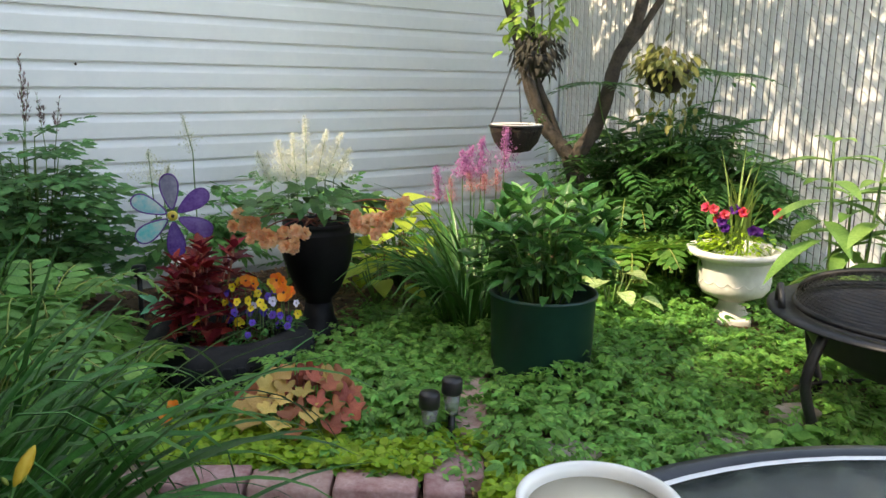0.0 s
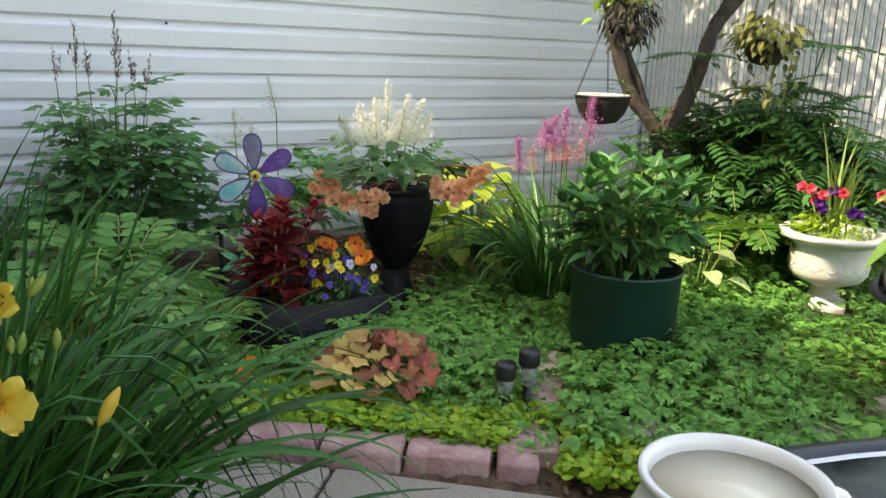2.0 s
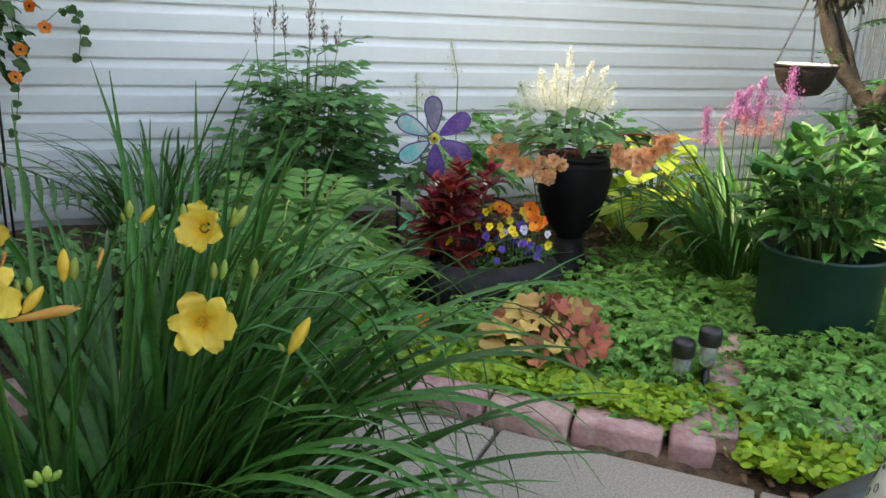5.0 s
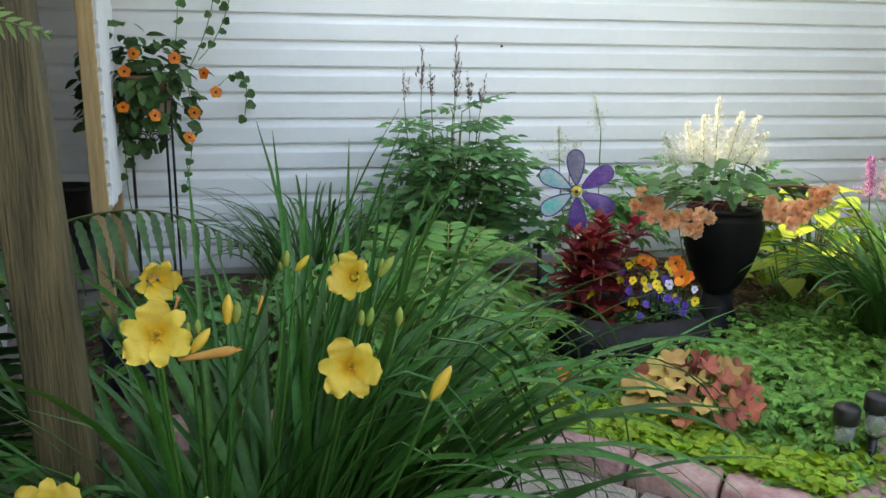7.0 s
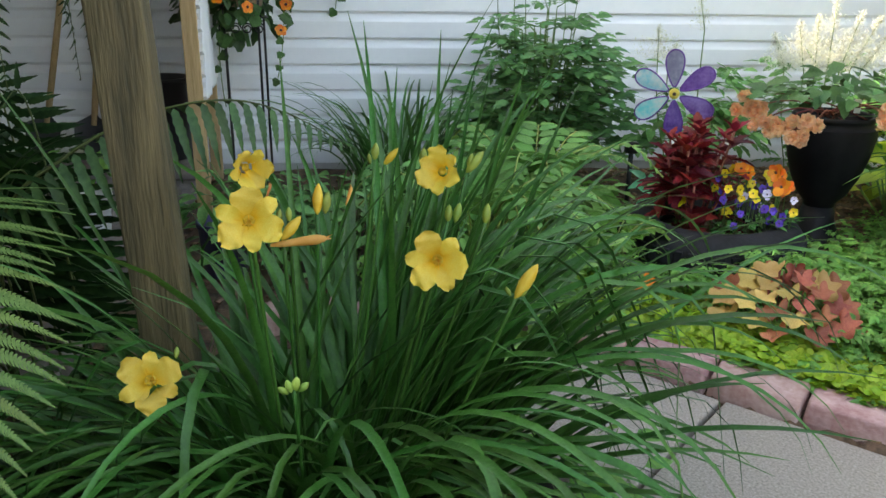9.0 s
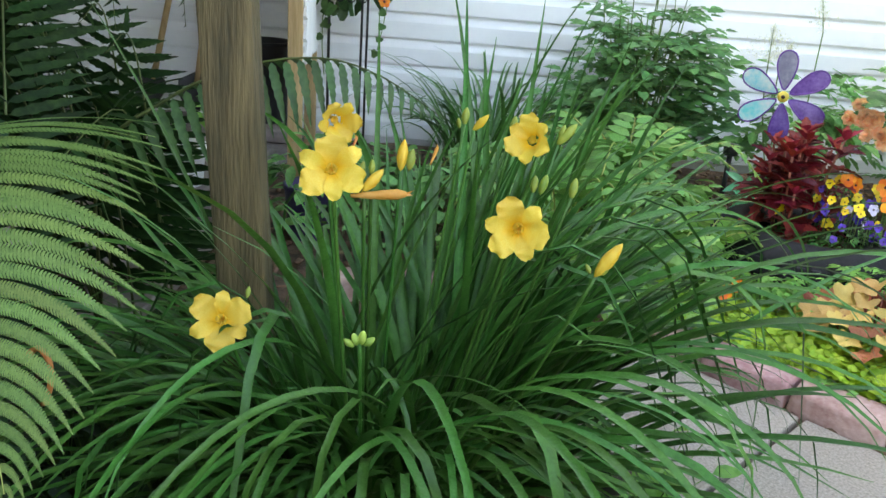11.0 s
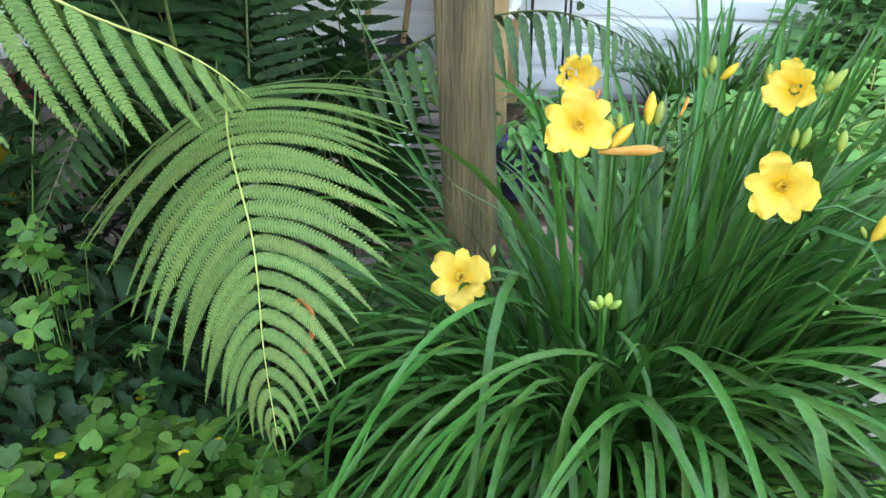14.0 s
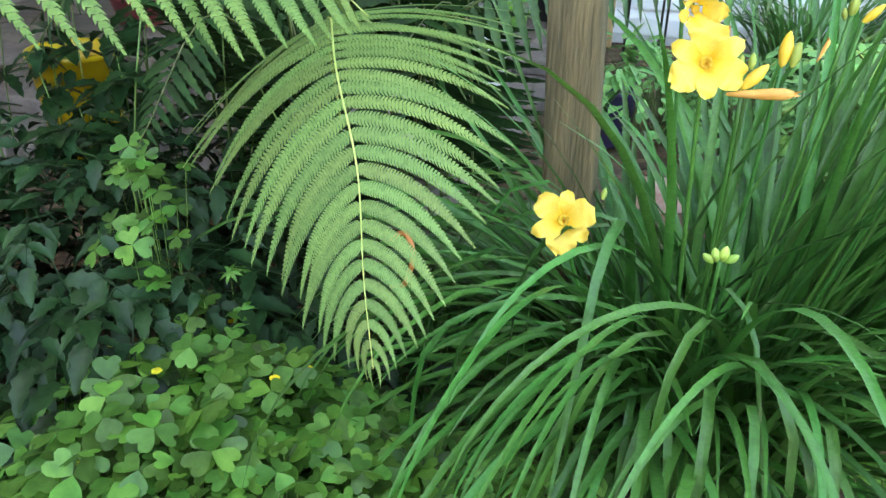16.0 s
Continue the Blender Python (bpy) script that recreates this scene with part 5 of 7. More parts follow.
def build_susan_vine():
    e = thing("plant_stand", (-0.24, 3.76, 0), "black wrought-iron plant stand by the siding", "stand")
    for x, y in ((-0.31, 3.72), (-0.325, 3.80), (-0.18, 3.72), (-0.17, 3.82)):
        piece("leg", strip([(x, y, 0.0), (x, y, 0.70), (x - 0.01 * (1 if x < -0.24 else -1), y, 0.86)], 0.005, 6), M_IRON, e)
    for z in (0.70, 0.80):
        ring = [(-0.245 + 0.095 * math.cos(t), 3.77 + 0.07 * math.sin(t), z) for t in [i * 2 * math.pi / 24 for i in range(25)]]
        piece("ring", strip(ring, 0.004, 6), M_IRON, e)
    for i in range(4):
        c = Vector((-0.31 + 0.045 * i, 3.70, 0.66))
        sc = [c + Vector((math.cos(t) * 0.022 * (1 - t / 16), 0, math.sin(t) * 0.022 * (1 - t / 16))) for t in [k * 0.5 for k in range(20)]]
        piece("scroll", strip(sc, 0.003, 5), M_IRON, e)
    p = pot("plant_pot", -0.245, 3.77, 0.74, 0.075, 0.095, 0.15, M_TERRA, "brown clay pot on the iron plant stand")
    v = thing("flowering_vine", (-0.245, 3.77, 0.86), "black-eyed orange flowering vine trailing from its pot", "plant")
    s = Soup()
    bush(s, (-0.275, 3.76, 0.86), (0.25, 0.14, 0.24), 420, [round_leaf(3, 0.18, 9), OVATE], 0.060, 0.35, 0.3, 0.6, -0.9)
    st = Soup()
    for pts in (((-0.1, 3.75, 0.9), (-0.06, 3.78, 0.70), (-0.12, 3.76, 0.46)), ((-0.1, 3.80, 0.9), (0.05, 3.95, 1.15), (0.02, 4.03, 1.5)), ((-0.05, 3.8, 0.95), (0.09, 4.0, 1.10), (0.10, 4.05, 1.45)), ((0.02, 3.8, 0.85), (0.16, 4.0, 1.0), (0.11, 4.02, 0.72)), ((-0.3, 3.75, 0.8), (-0.36, 3.72, 0.6), (-0.33, 3.74, 0.35)), ((-0.15, 3.75, 0.9), (-0.1, 3.95, 1.2), (-0.16, 4.04, 1.6))):
        cv = curve(*pts, 9)
        st.add(strip(cv, 0.0022, 4), Matrix.Identity(4))
        for q in cv[2:]:
            if rnd.random() < 0.8:
                s.add(round_leaf(3, 0.2, 9), aim(q, (rnd.gauss(0, 1), rnd.gauss(-0.4, 0.5), -0.8), (0, -1, 0.4), rnd.uniform(0.03, 0.05)))
    piece("foliage", s.get(), L_FERN3, v, kind="stuff")
    each("stem", st, L_STEM, v)
    spots = [(-0.381, 3.70, 1.027), (-0.30, 3.62, 0.905), (-0.31, 3.60, 0.775), (-0.20, 3.60, 0.745), (-0.06, 3.62, 0.755), (-0.085, 3.63, 0.66), (-0.12, 3.62, 0.955), (0.02, 3.66, 0.83), (-0.27, 3.66, 0.97), (-0.02, 3.65, 0.90)]
    for q in spots:
        fl = Soup()
        w = Vector((rnd.gauss(0.2, 0.3), -1, rnd.gauss(0.1, 0.25)))
        for k in range(5):
            fl.add(round_leaf(0, 0, 8), facing(q, w) @ Matrix.Rotation(radians(72 * k), 4, 'Z') @ Matrix.Diagonal((0.026, 0.026, 0.026, 1)))
        o = piece("flower", fl.get(), F_ORANGE, v, "orange flower with a black eye")
        ey = Soup()
        ey.add(lathe([(0.0055, 0.0015), (0.004, 0.004), (0, 0.004)], 8), facing(q, w))
        piece("eye", ey.get(), F_EYE, o)
    return e


build_susan_vine()

# ---- the flower bed in front of the siding ----
def build_tyre():
    c, R, r = (1.352, 2.84, 0.0), 0.222, 0.072
    e = thing("tyre_planter", c, "old black car tyre laid flat as a planter", "planter")
    prof = []
    for i in range(15):
        a = radians(-150 + 300 * i / 14 + 90 - 90)
        prof.append((R + r * math.cos(a), 0.075 + 0.072 * math.sin(a)))
    piece("tyre", lathe(prof, 48, c, cap=False), M_RUBBER, e)
    s = Soup()
    for i in range(44):
        a = 2 * math.pi * i / 44
        s.add(box(0.012, 0.028, 0.05, None, 0.003, segs=1), Matrix.Translation((c[0] + (R + r - 0.004) * math.cos(a), c[1] + (R + r - 0.004) * math.sin(a), 0.05)) @ Matrix.Rotation(a, 4, 'Z'))
    piece("tread", s.get(), M_RUBBER, e, smooth=False)
    piece("soil", lathe([(R - 0.03, 0.075), (0.1, 0.09), (0, 0.095)], 24, c), M_SOIL, e)
    return e


build_tyre()


def build_coleus():
    c = Vector((1.285, 2.86, 0.08))
    e = thing("coleus", c, "bushy dark red coleus growing in the tyre planter", "plant")
    me = [mesh_of("leaf", *leaf(w, 8, 0.22, d, teeth=0.20), mt) for w, d, mt in ((0.46, 0.15, L_COLEUS2), (0.50, 0.30, L_COLEUS), (0.42, 0.4, L_COLEUS))]
    st = Soup()
    for i in range(18):
        a = rnd.uniform(0, 6.283)
        r = 0.05 * rnd.random() if i < 3 else rnd.uniform(0.05, 0.14)
        top = c + Vector((math.cos(a) * r, math.sin(a) * r, rnd.uniform(0.28, 0.345) if i < 10 else rnd.uniform(0.15, 0.30)))
        st.add(strip([c + Vector((math.cos(a) * r * 0.3, math.sin(a) * r * 0.3, 0)), top], 0.004, 5), Matrix.Identity(4))
        for lv in range(4):
            for k in range(4):
                ang = a + k * 1.5708 + lv * 0.785
                p = top - Vector((0, 0, lv * 0.045))
                w = Vector((math.cos(ang), math.sin(ang), 1.15 - lv * 0.36 + rnd.gauss(0, 0.15)))
                shared("leaf", me[0 if lv == 0 or rnd.random() < 0.2 else 1 + k % 2], aim(p, w, (0, 0, 1), (0.050 + 0.012 * lv) * rnd.uniform(0.85, 1.25), rnd.gauss(0, 0.3)), e)
    each("stem", st, L_STEMR, e)
    return e


build_coleus()


def pansy(soups, pos, way, size, key):
    """Five flat petals and a small eye."""
    m = facing(pos, way, rnd.uniform(-0.4, 0.4))
    for a, k in ((30, 1.0), (-30, 1.0), (95, 0.9), (-95, 0.9), (180, 1.15)):
        soups[key].add(round_leaf(0, 0, 8, 0.05), m @ Matrix.Rotation(radians(a), 4, 'Z') @ Matrix.Rotation(radians(12), 4, 'X') @ Matrix.Translation((0, 0, 0.0012 * a / 90)) @ Matrix.Diagonal((size * k * 0.82, size * k * 0.95, size * k, 1)))
    soups["eye"].add(lathe([(size * 0.15, 0.0035), (0, 0.0045)], 6, cap=False), m)


def build_pansies(name, label, centre, radii, picks, size, nleaf, zbase):
    e = thing(name, (centre[0], centre[1], zbase), label, "flowers")
    colours = {"yellow": F_PYEL, "violet": F_PVIO, "pale": F_PLAV, "orange": F_ORANGE}
    fo, st = Soup(), Soup()
    for key, n in picks:
        for _ in range(n):
            p = Vector((centre[0] + rnd.uniform(-1, 1) * radii[0], centre[1] + rnd.uniform(-1, 1) * radii[1], centre[2] + rnd.uniform(-1, 1) * radii[2]))
            p.z += 0.25 * (p.y - centre[1])
            soups = {key: Soup(), "eye": Soup()}
            pansy(soups, p, (rnd.gauss(-0.45, 0.25), rnd.gauss(-0.8, 0.2), rnd.gauss(0.45, 0.2)), size * rnd.uniform(0.85, 1.15), key)
            fl = piece("flower", soups[key].get(), colours[key], e, key + " pansy flower")
            piece("eye", soups["eye"].get(), F_EYE, fl)
            st.add(strip([(p.x, p.y + 0.01, zbase), (p.x, p.y + 0.004, p.z)], 0.0014, 3, False), Matrix.Identity(4))
    bush(fo, (centre[0], centre[1], zbase + 0.03), (radii[0] * 1.25, radii[1] * 1.2, radii[2] + 0.03), nleaf, [OVATE2, LANCE], 0.032, 0.4, 0.2, 0.0)
    piece("foliage", fo.get(), L_HYD, e)
    each("stem", st, L_STEM, e)
    return e


build_pansies("pansies", "mixed yellow, violet and white pansies in the tyre", (1.445, 2.745, 0.225), (0.115, 0.085, 0.060), (("yellow", 18), ("violet", 20), ("pale", 6)), 0.0175, 380, 0.08)
build_pansies("pansies", "single yellow pansy in the tyre", (1.225, 2.80, 0.218), (0.012, 0.012, 0.012), (("yellow", 2),), 0.026, 60, 0.08)
build_pansies("pansies", "bright orange pansies behind the mixed ones", (1.515, 2.735, 0.288), (0.020, 0.02, 0.026), (("orange", 5),), 0.030, 40, 0.06)
build_pansies("pansies", "small orange pansies beside the coleus", (1.421, 2.79, 0.302), (0.018, 0.012, 0.008), (("orange", 3),), 0.026, 20, 0.06)


def build_pinwheel():
    c = Vector((1.348, 3.262, 0.474))
    e = thing("garden_pinwheel", (c.x, c.y, 0), "purple flower pinwheel with two shiny turquoise petals", "pinwheel")
    way = Vector((-0.35, -0.93, 0.05))
    m = facing(c, way)
    piece("stick", strip([(c.x + 0.01, c.y + 0.02, 0), c + Vector((0.01, 0.02, 0))], 0.004, 6), M_MINT, e)
    for i in range(6):
        a = radians(60 * i + 4)
        mm = m @ Matrix.Rotation(a, 4, 'Z')
        rim = []
        for k in range(25):
            t = 2 * math.pi * k / 24
            yy = 0.090 + 0.066 * -math.cos(t)
            xx = 0.044 * math.sin(t) * (0.35 + 0.65 * (yy - 0.024) / 0.132)
            rim.append(mm @ Vector((xx, yy, 0.004 * math.sin(t))))
        inner = [tuple(q) for q in rim[:-1]]
        ctr = mm @ Vector((0, 0.085, 0.006))
        teal = i in (1, 2)
        vf = (inner + [tuple(ctr)], [(k, (k + 1) % 24, 24) for k in range(24)])
        p = piece("petal", vf, M_PETALC if teal else M_SHEER if i == 0 else M_PETALV, e, "shiny turquoise petal" if teal else "sheer grey-violet petal" if i == 0 else "sheer purple petal")
        piece("petal_rim", strip(rim, 0.0028, 6, False), M_RIM, p)
    s = Soup()
    s.add(lathe([(0.019, 0), (0.019, 0.008), (0.012, 0.014), (0, 0.016)], 20), m)
    piece("hub", s.get(), M_HUB, e)
    g = Soup()
    g.add(lathe([(0.007, 0.016), (0.005, 0.020), (0, 0.021)], 10), m)
    piece("boss", g.get(), F_EYE, e)
    for z, dx, k in ((0.20, -0.06, 0.075), (0.14, -0.03, 0.07), (0.33, 0.02, 0.05)):
        for ang in (20, -35, 160):
            s = Soup()
            s.add(leaf(0.35, 4, 0.2, 0.2), aim((c.x + dx - 0.07 * (1 if z < 0.3 else -0.1), c.y - 0.16, z), (-math.cos(radians(ang)), -0.2, math.sin(radians(ang)) + 0.2), (0, -1, 0.4), k))
            piece("leaf", s.get(), M_MINT, e, "mint green film leaf")
    return e


build_pinwheel()


def solar_light(x, y, h, label, lens=True):
    e = thing("solar_light", (x, y, 0), label, "garden light", "solar path lights")
    piece("stake", strip([(x, y, -0.05), (x, y, h - (0.10 if lens else 0.045))], 0.010, 10), M_PLASTIC, e)
    if lens:
        piece("lens", lathe([(0.017, h - 0.105), (0.024, h - 0.045)], 16, (x, y, 0)), M_CLEAR, e, "clear ribbed lens")
    piece("cap", lathe([(0.025, h - 0.046), (0.0285, h - 0.042), (0.0285, h - 0.010), (0.025, h - 0.003), (0.0, h)], 20, (x, y, 0)), M_PLASTIC, e, "black solar cap")
    return e


M_CLEAR = surf("clear_plastic", (0.50, 0.52, 0.50), (0.65, 0.66, 0.65), scale=6, rough=0.15)
M_CLEAR.node_tree.nodes["Principled BSDF"].inputs["Transmission Weight"].default_value = 0.75
solar_light(1.499, 1.913, 0.172, "black solar path light at the bed's edge")
solar_light(1.560, 1.893, 0.203, "black solar path light beside the bricks")
solar_light(1.29, 3.50, 0.25, "black solar path light near the siding", False)
solar_light(0.515, 1.485, 0.16, "short black solar light under the lily leaves", False)


def build_urn(name, label, c, prof, mat, scallops=False):
    e = thing(name, c, label, "urn")
    k = 5 if scallops else 4
    piece("foot", lathe(prof[:k + 1], 40, c), mat, e)
    piece("bowl", lathe(prof[k:-7], 40, c, cap=False), mat, e)
    piece("rim", lathe(prof[-8:], 40, c, cap=False), mat, e)
    return e


build_urn("black_urn", "tall matt black resin urn holding begonias", (1.795, 2.972, 0.0),
          [(0.092, 0), (0.094, 0.012), (0.084, 0.028), (0.062, 0.075), (0.051, 0.135), (0.053, 0.150), (0.080, 0.180), (0.108, 0.240), (0.129, 0.31), (0.141, 0.38), (0.140, 0.412), (0.124, 0.428), (0.131, 0.436), (0.133, 0.446), (0.127, 0.452), (0.116, 0.448), (0.110, 0.41), (0, 0.41)], M_BLACKPOT)
wu = build_urn("white_urn", "chipped white resin urn planted with flowers and spiky grass", (3.30, 2.095, 0.0),
               [(0.085, 0), (0.087, 0.012), (0.072, 0.026), (0.054, 0.060), (0.052, 0.085), (0.080, 0.098), (0.128, 0.118), (0.148, 0.146), (0.150, 0.170), (0.152, 0.262), (0.176, 0.276), (0.204, 0.288), (0.207, 0.302), (0.200, 0.310), (0.160, 0.306), (0.150, 0.28), (0, 0.28)], M_WHITEURN)
s = Soup()
for i in range(16):
    a0 = 2 * math.pi * i / 16
    s.add(strip([(3.30 + 0.151 * math.cos(a0 + t), 2.095 + 0.151 * math.sin(a0 + t), 0.185 - 0.018 * math.sin(t / 0.3927 * math.pi)) for t in [k * 0.3927 / 6 for k in range(7)]], 0.0018, 4, False), Matrix.Identity(4))
piece("scallop_border", s.get(), M_WHITEURN, wu, "moulded scallop border")
piece("base_plinth", box(0.17, 0.17, 0.03, Matrix.Translation((3.30, 2.095, -0.012)) @ Matrix.Rotation(0.5, 4, 'Z'), 0.008), M_WHITEURN, wu)


def build_begonia():
    c = Vector((1.795, 2.972, 0.41))
    e = thing("begonia", c, "peach double-flowered begonia spilling from the black urn", "plant")
    shapes = [leaf(0.62, 6, 0.1, 0.3, teeth=0.10, belly=0.36), leaf(0.55, 6, 0.14, 0.25, teeth=0.08, belly=0.34)]
    me = [mesh_of("leaf", *sh, L_BEGLEAF) for sh in shapes]
    for i in range(135):
        a = rnd.uniform(0, 6.283)
        r = 0.30 * math.sqrt(rnd.random())
        p = c + Vector((r * math.cos(a) * 0.85, r * math.sin(a) * 0.8, 0.085 + (0.03 if math.sin(a) < -0.2 else 0.0) + rnd.uniform(-0.02, 0.12) * (1 - r / 0.36)))
        shared("leaf", rnd.choice(me), aim(p, (math.cos(a) + rnd.gauss(0, .4), math.sin(a) + rnd.gauss(0, .4), rnd.gauss(0.0, 0.28)), (rnd.gauss(0, .3), rnd.gauss(-.3, .3), 1), rnd.uniform(0.045, 0.085)), e)
    st = Soup()
    groups = [((1.487, 2.994, 0.500), 3), ((1.498, 2.981, 0.462), 4), ((1.530, 2.955, 0.423), 4), ((1.577, 2.928, 0.415), 5), ((1.625, 2.902, 0.410), 5), ((1.676, 2.876, 0.425), 5),
              ((1.787, 2.702, 0.488), 4), ((1.822, 2.675, 0.478), 5), ((1.867, 2.646, 0.484), 6), ((1.903, 2.626, 0.515), 5), ((1.910, 2.627, 0.556), 3), ((1.846, 2.656, 0.468), 4)]
    pet = round_leaf(3, 0.08, 9, 0.25)
    for g, (q, n) in enumerate(groups):
        for i in range(n):
            p = Vector(q) + Vector((rnd.gauss(0, 0.017), rnd.gauss(0, 0.018), rnd.gauss(0, 0.014)))
            m = facing(p, (rnd.gauss(-0.4, 0.4), rnd.gauss(-0.9, 0.3), rnd.gauss(-0.1, 0.4)), rnd.uniform(0, 6))
            fl = Soup()
            for ring, (cnt, tilt, size) in enumerate(((7, 5, 0.028), (6, 35, 0.023), (4, 62, 0.017))):
                for k in range(cnt):
                    fl.add(pet, m @ Matrix.Rotation(2 * math.pi * k / cnt + ring * 0.5, 4, 'Z') @ Matrix.Rotation(radians(tilt + rnd.uniform(-10, 10)), 4, 'X') @ Matrix.Diagonal((size * 0.9, size, size, 1)))
            piece("flower", fl.get(), F_PEACH, e)
        st.add(strip(curve(c + Vector((rnd.gauss(0, .05), rnd.gauss(0, .05), 0.02)), (Vector(q) + c) / 2 + Vector((0, 0, 0.10)), q, 6), 0.0028, 5), Matrix.Identity(4))
    each("stem", st, L_STEMR, e)
    t = thing("plant_tag", (1.80, 2.87, 0.46), "white plastic plant label in the urn", "label")
    piece("tag", box(0.020, 0.0015, 0.045, Matrix.Translation((1.805, 2.868, 0.47)) @ Matrix.Rotation(-0.3, 4, 'Z'), 0.0005), M_TAG, t)
    piece("print", box(0.012, 0.001, 0.012, Matrix.Translation((1.8045, 2.8668, 0.487)) @ Matrix.Rotation(-0.3, 4, 'Z'), 0.0), M_INK, t, "dark printed patch")
    return e


build_begonia()


def plumes(name, label, heads, mat, leafmat, centre, spread, nleaf, leafsize, count=500, size=0.006, seed_heads=False):
    e = thing(name, centre, label, "plant")
    st = Soup()
    for base, top, r in heads:
        pl = Soup()
        plume(pl, base, top, r * 1.5, count, size)
        piece("plume", pl.get(), mat, e, kind="stuff")
        st.add(strip(curve((centre[0] + (base[0] - centre[0]) * 0.4, centre[1] + (base[1] - centre[1]) * 0.4, 0.0), (base[0], base[1], base[2] * 0.6), base, 5) + [Vector(top)], [0.003] * 6 + [0.001], 4), Matrix.Identity(4))
    each("stem", st, L_STEM, e)
    if nleaf:
        s = Soup()
        sp = [spray(TOOTHED, 3, 1.0, 0.42), spray(TOOTHED, 2, 1.0, 0.5)]
        bush(s, (centre[0], centre[1], spread[2] * 0.5), spread, nleaf, sp, leafsize, 0.3, 0.3, 0.25)
        piece("foliage", s.get(), leafmat, e)
    return e


plumes("white_astilbe", "cream feathery astilbe plumes against the siding",
       [((2.117, 3.60, 0.50), (2.113, 3.60, 0.810), 0.105), ((2.215, 3.60, 0.52), (2.312, 3.60, 0.730), 0.085), ((2.018, 3.60, 0.51), (1.968, 3.60, 0.705), 0.085), ((1.932, 3.60, 0.53), (1.870, 3.60, 0.655), 0.070), ((2.169, 3.60, 0.51), (2.227, 3.60, 0.745), 0.080), ((2.065, 3.60, 0.51), (2.045, 3.60, 0.735), 0.075), ((2.25, 3.58, 0.52), (2.345, 3.58, 0.655), 0.060)],
       F_WHITE, L_GOAT, (2.10, 3.60, 0), (0.30, 0.22, 0.36), 130, 0.13, 1600, 0.012)
plumes("white_astilbe", "thin cream astilbe plumes behind the pinwheel",
       [((1.398, 3.60, 0.545), (1.390, 3.60, 0.690), 0.085), ((1.577, 3.60, 0.675), (1.541, 3.60, 0.825), 0.040), ((1.45, 3.62, 0.54), (1.48, 3.62, 0.62), 0.05)],
       F_CREAM, L_GOAT, (1.62, 3.64, 0), (0.20, 0.14, 0.40), 80, 0.14, 800, 0.010)
plumes("pink_astilbe", "mauve-pink feathery astilbe plumes beside the tree",
       [((2.787, 3.137, 0.530), (2.800, 3.146, 0.715), 0.060), ((2.752, 3.168, 0.525), (2.726, 3.207, 0.655), 0.055), ((2.868, 3.066, 0.565), (2.884, 3.070, 0.770), 0.060), ((2.628, 3.258, 0.415), (2.630, 3.279, 0.575), 0.040), ((2.723, 3.195, 0.530), (2.765, 3.174, 0.675), 0.055)],
       F_PINK, L_GOAT, (2.74, 3.14, 0), (0.22, 0.18, 0.24), 70, 0.11, 1500, 0.014)
plumes("salmon_astilbe", "fading salmon astilbe plumes",
       [((2.726, 3.115, 0.470), (2.710, 3.142, 0.560), 0.045), ((2.802, 3.046, 0.480), (2.810, 3.050, 0.580), 0.045), ((2.646, 3.179, 0.420), (2.647, 3.194, 0.535), 0.032), ((2.76, 3.08, 0.47), (2.765, 3.09, 0.555), 0.04)],
       F_SALMON, L_GOAT, (2.72, 3.09, 0), (0.1, 0.1, 0.3), 30, 0.10, 800, 0.011)
plumes("red_astilbe", "short dull red astilbe plumes under the daylily leaves",
       [((2.20, 2.96, 0.24), (2.19, 2.96, 0.36), 0.05), ((2.27, 2.92, 0.22), (2.29, 2.92, 0.33), 0.05), ((2.13, 3.0, 0.24), (2.11, 3.0, 0.35), 0.04)],
       F_DULLRED, L_GOAT, (2.20, 2.96, 0), (0.1, 0.1, 0.2), 20, 0.09, 320, 0.010)


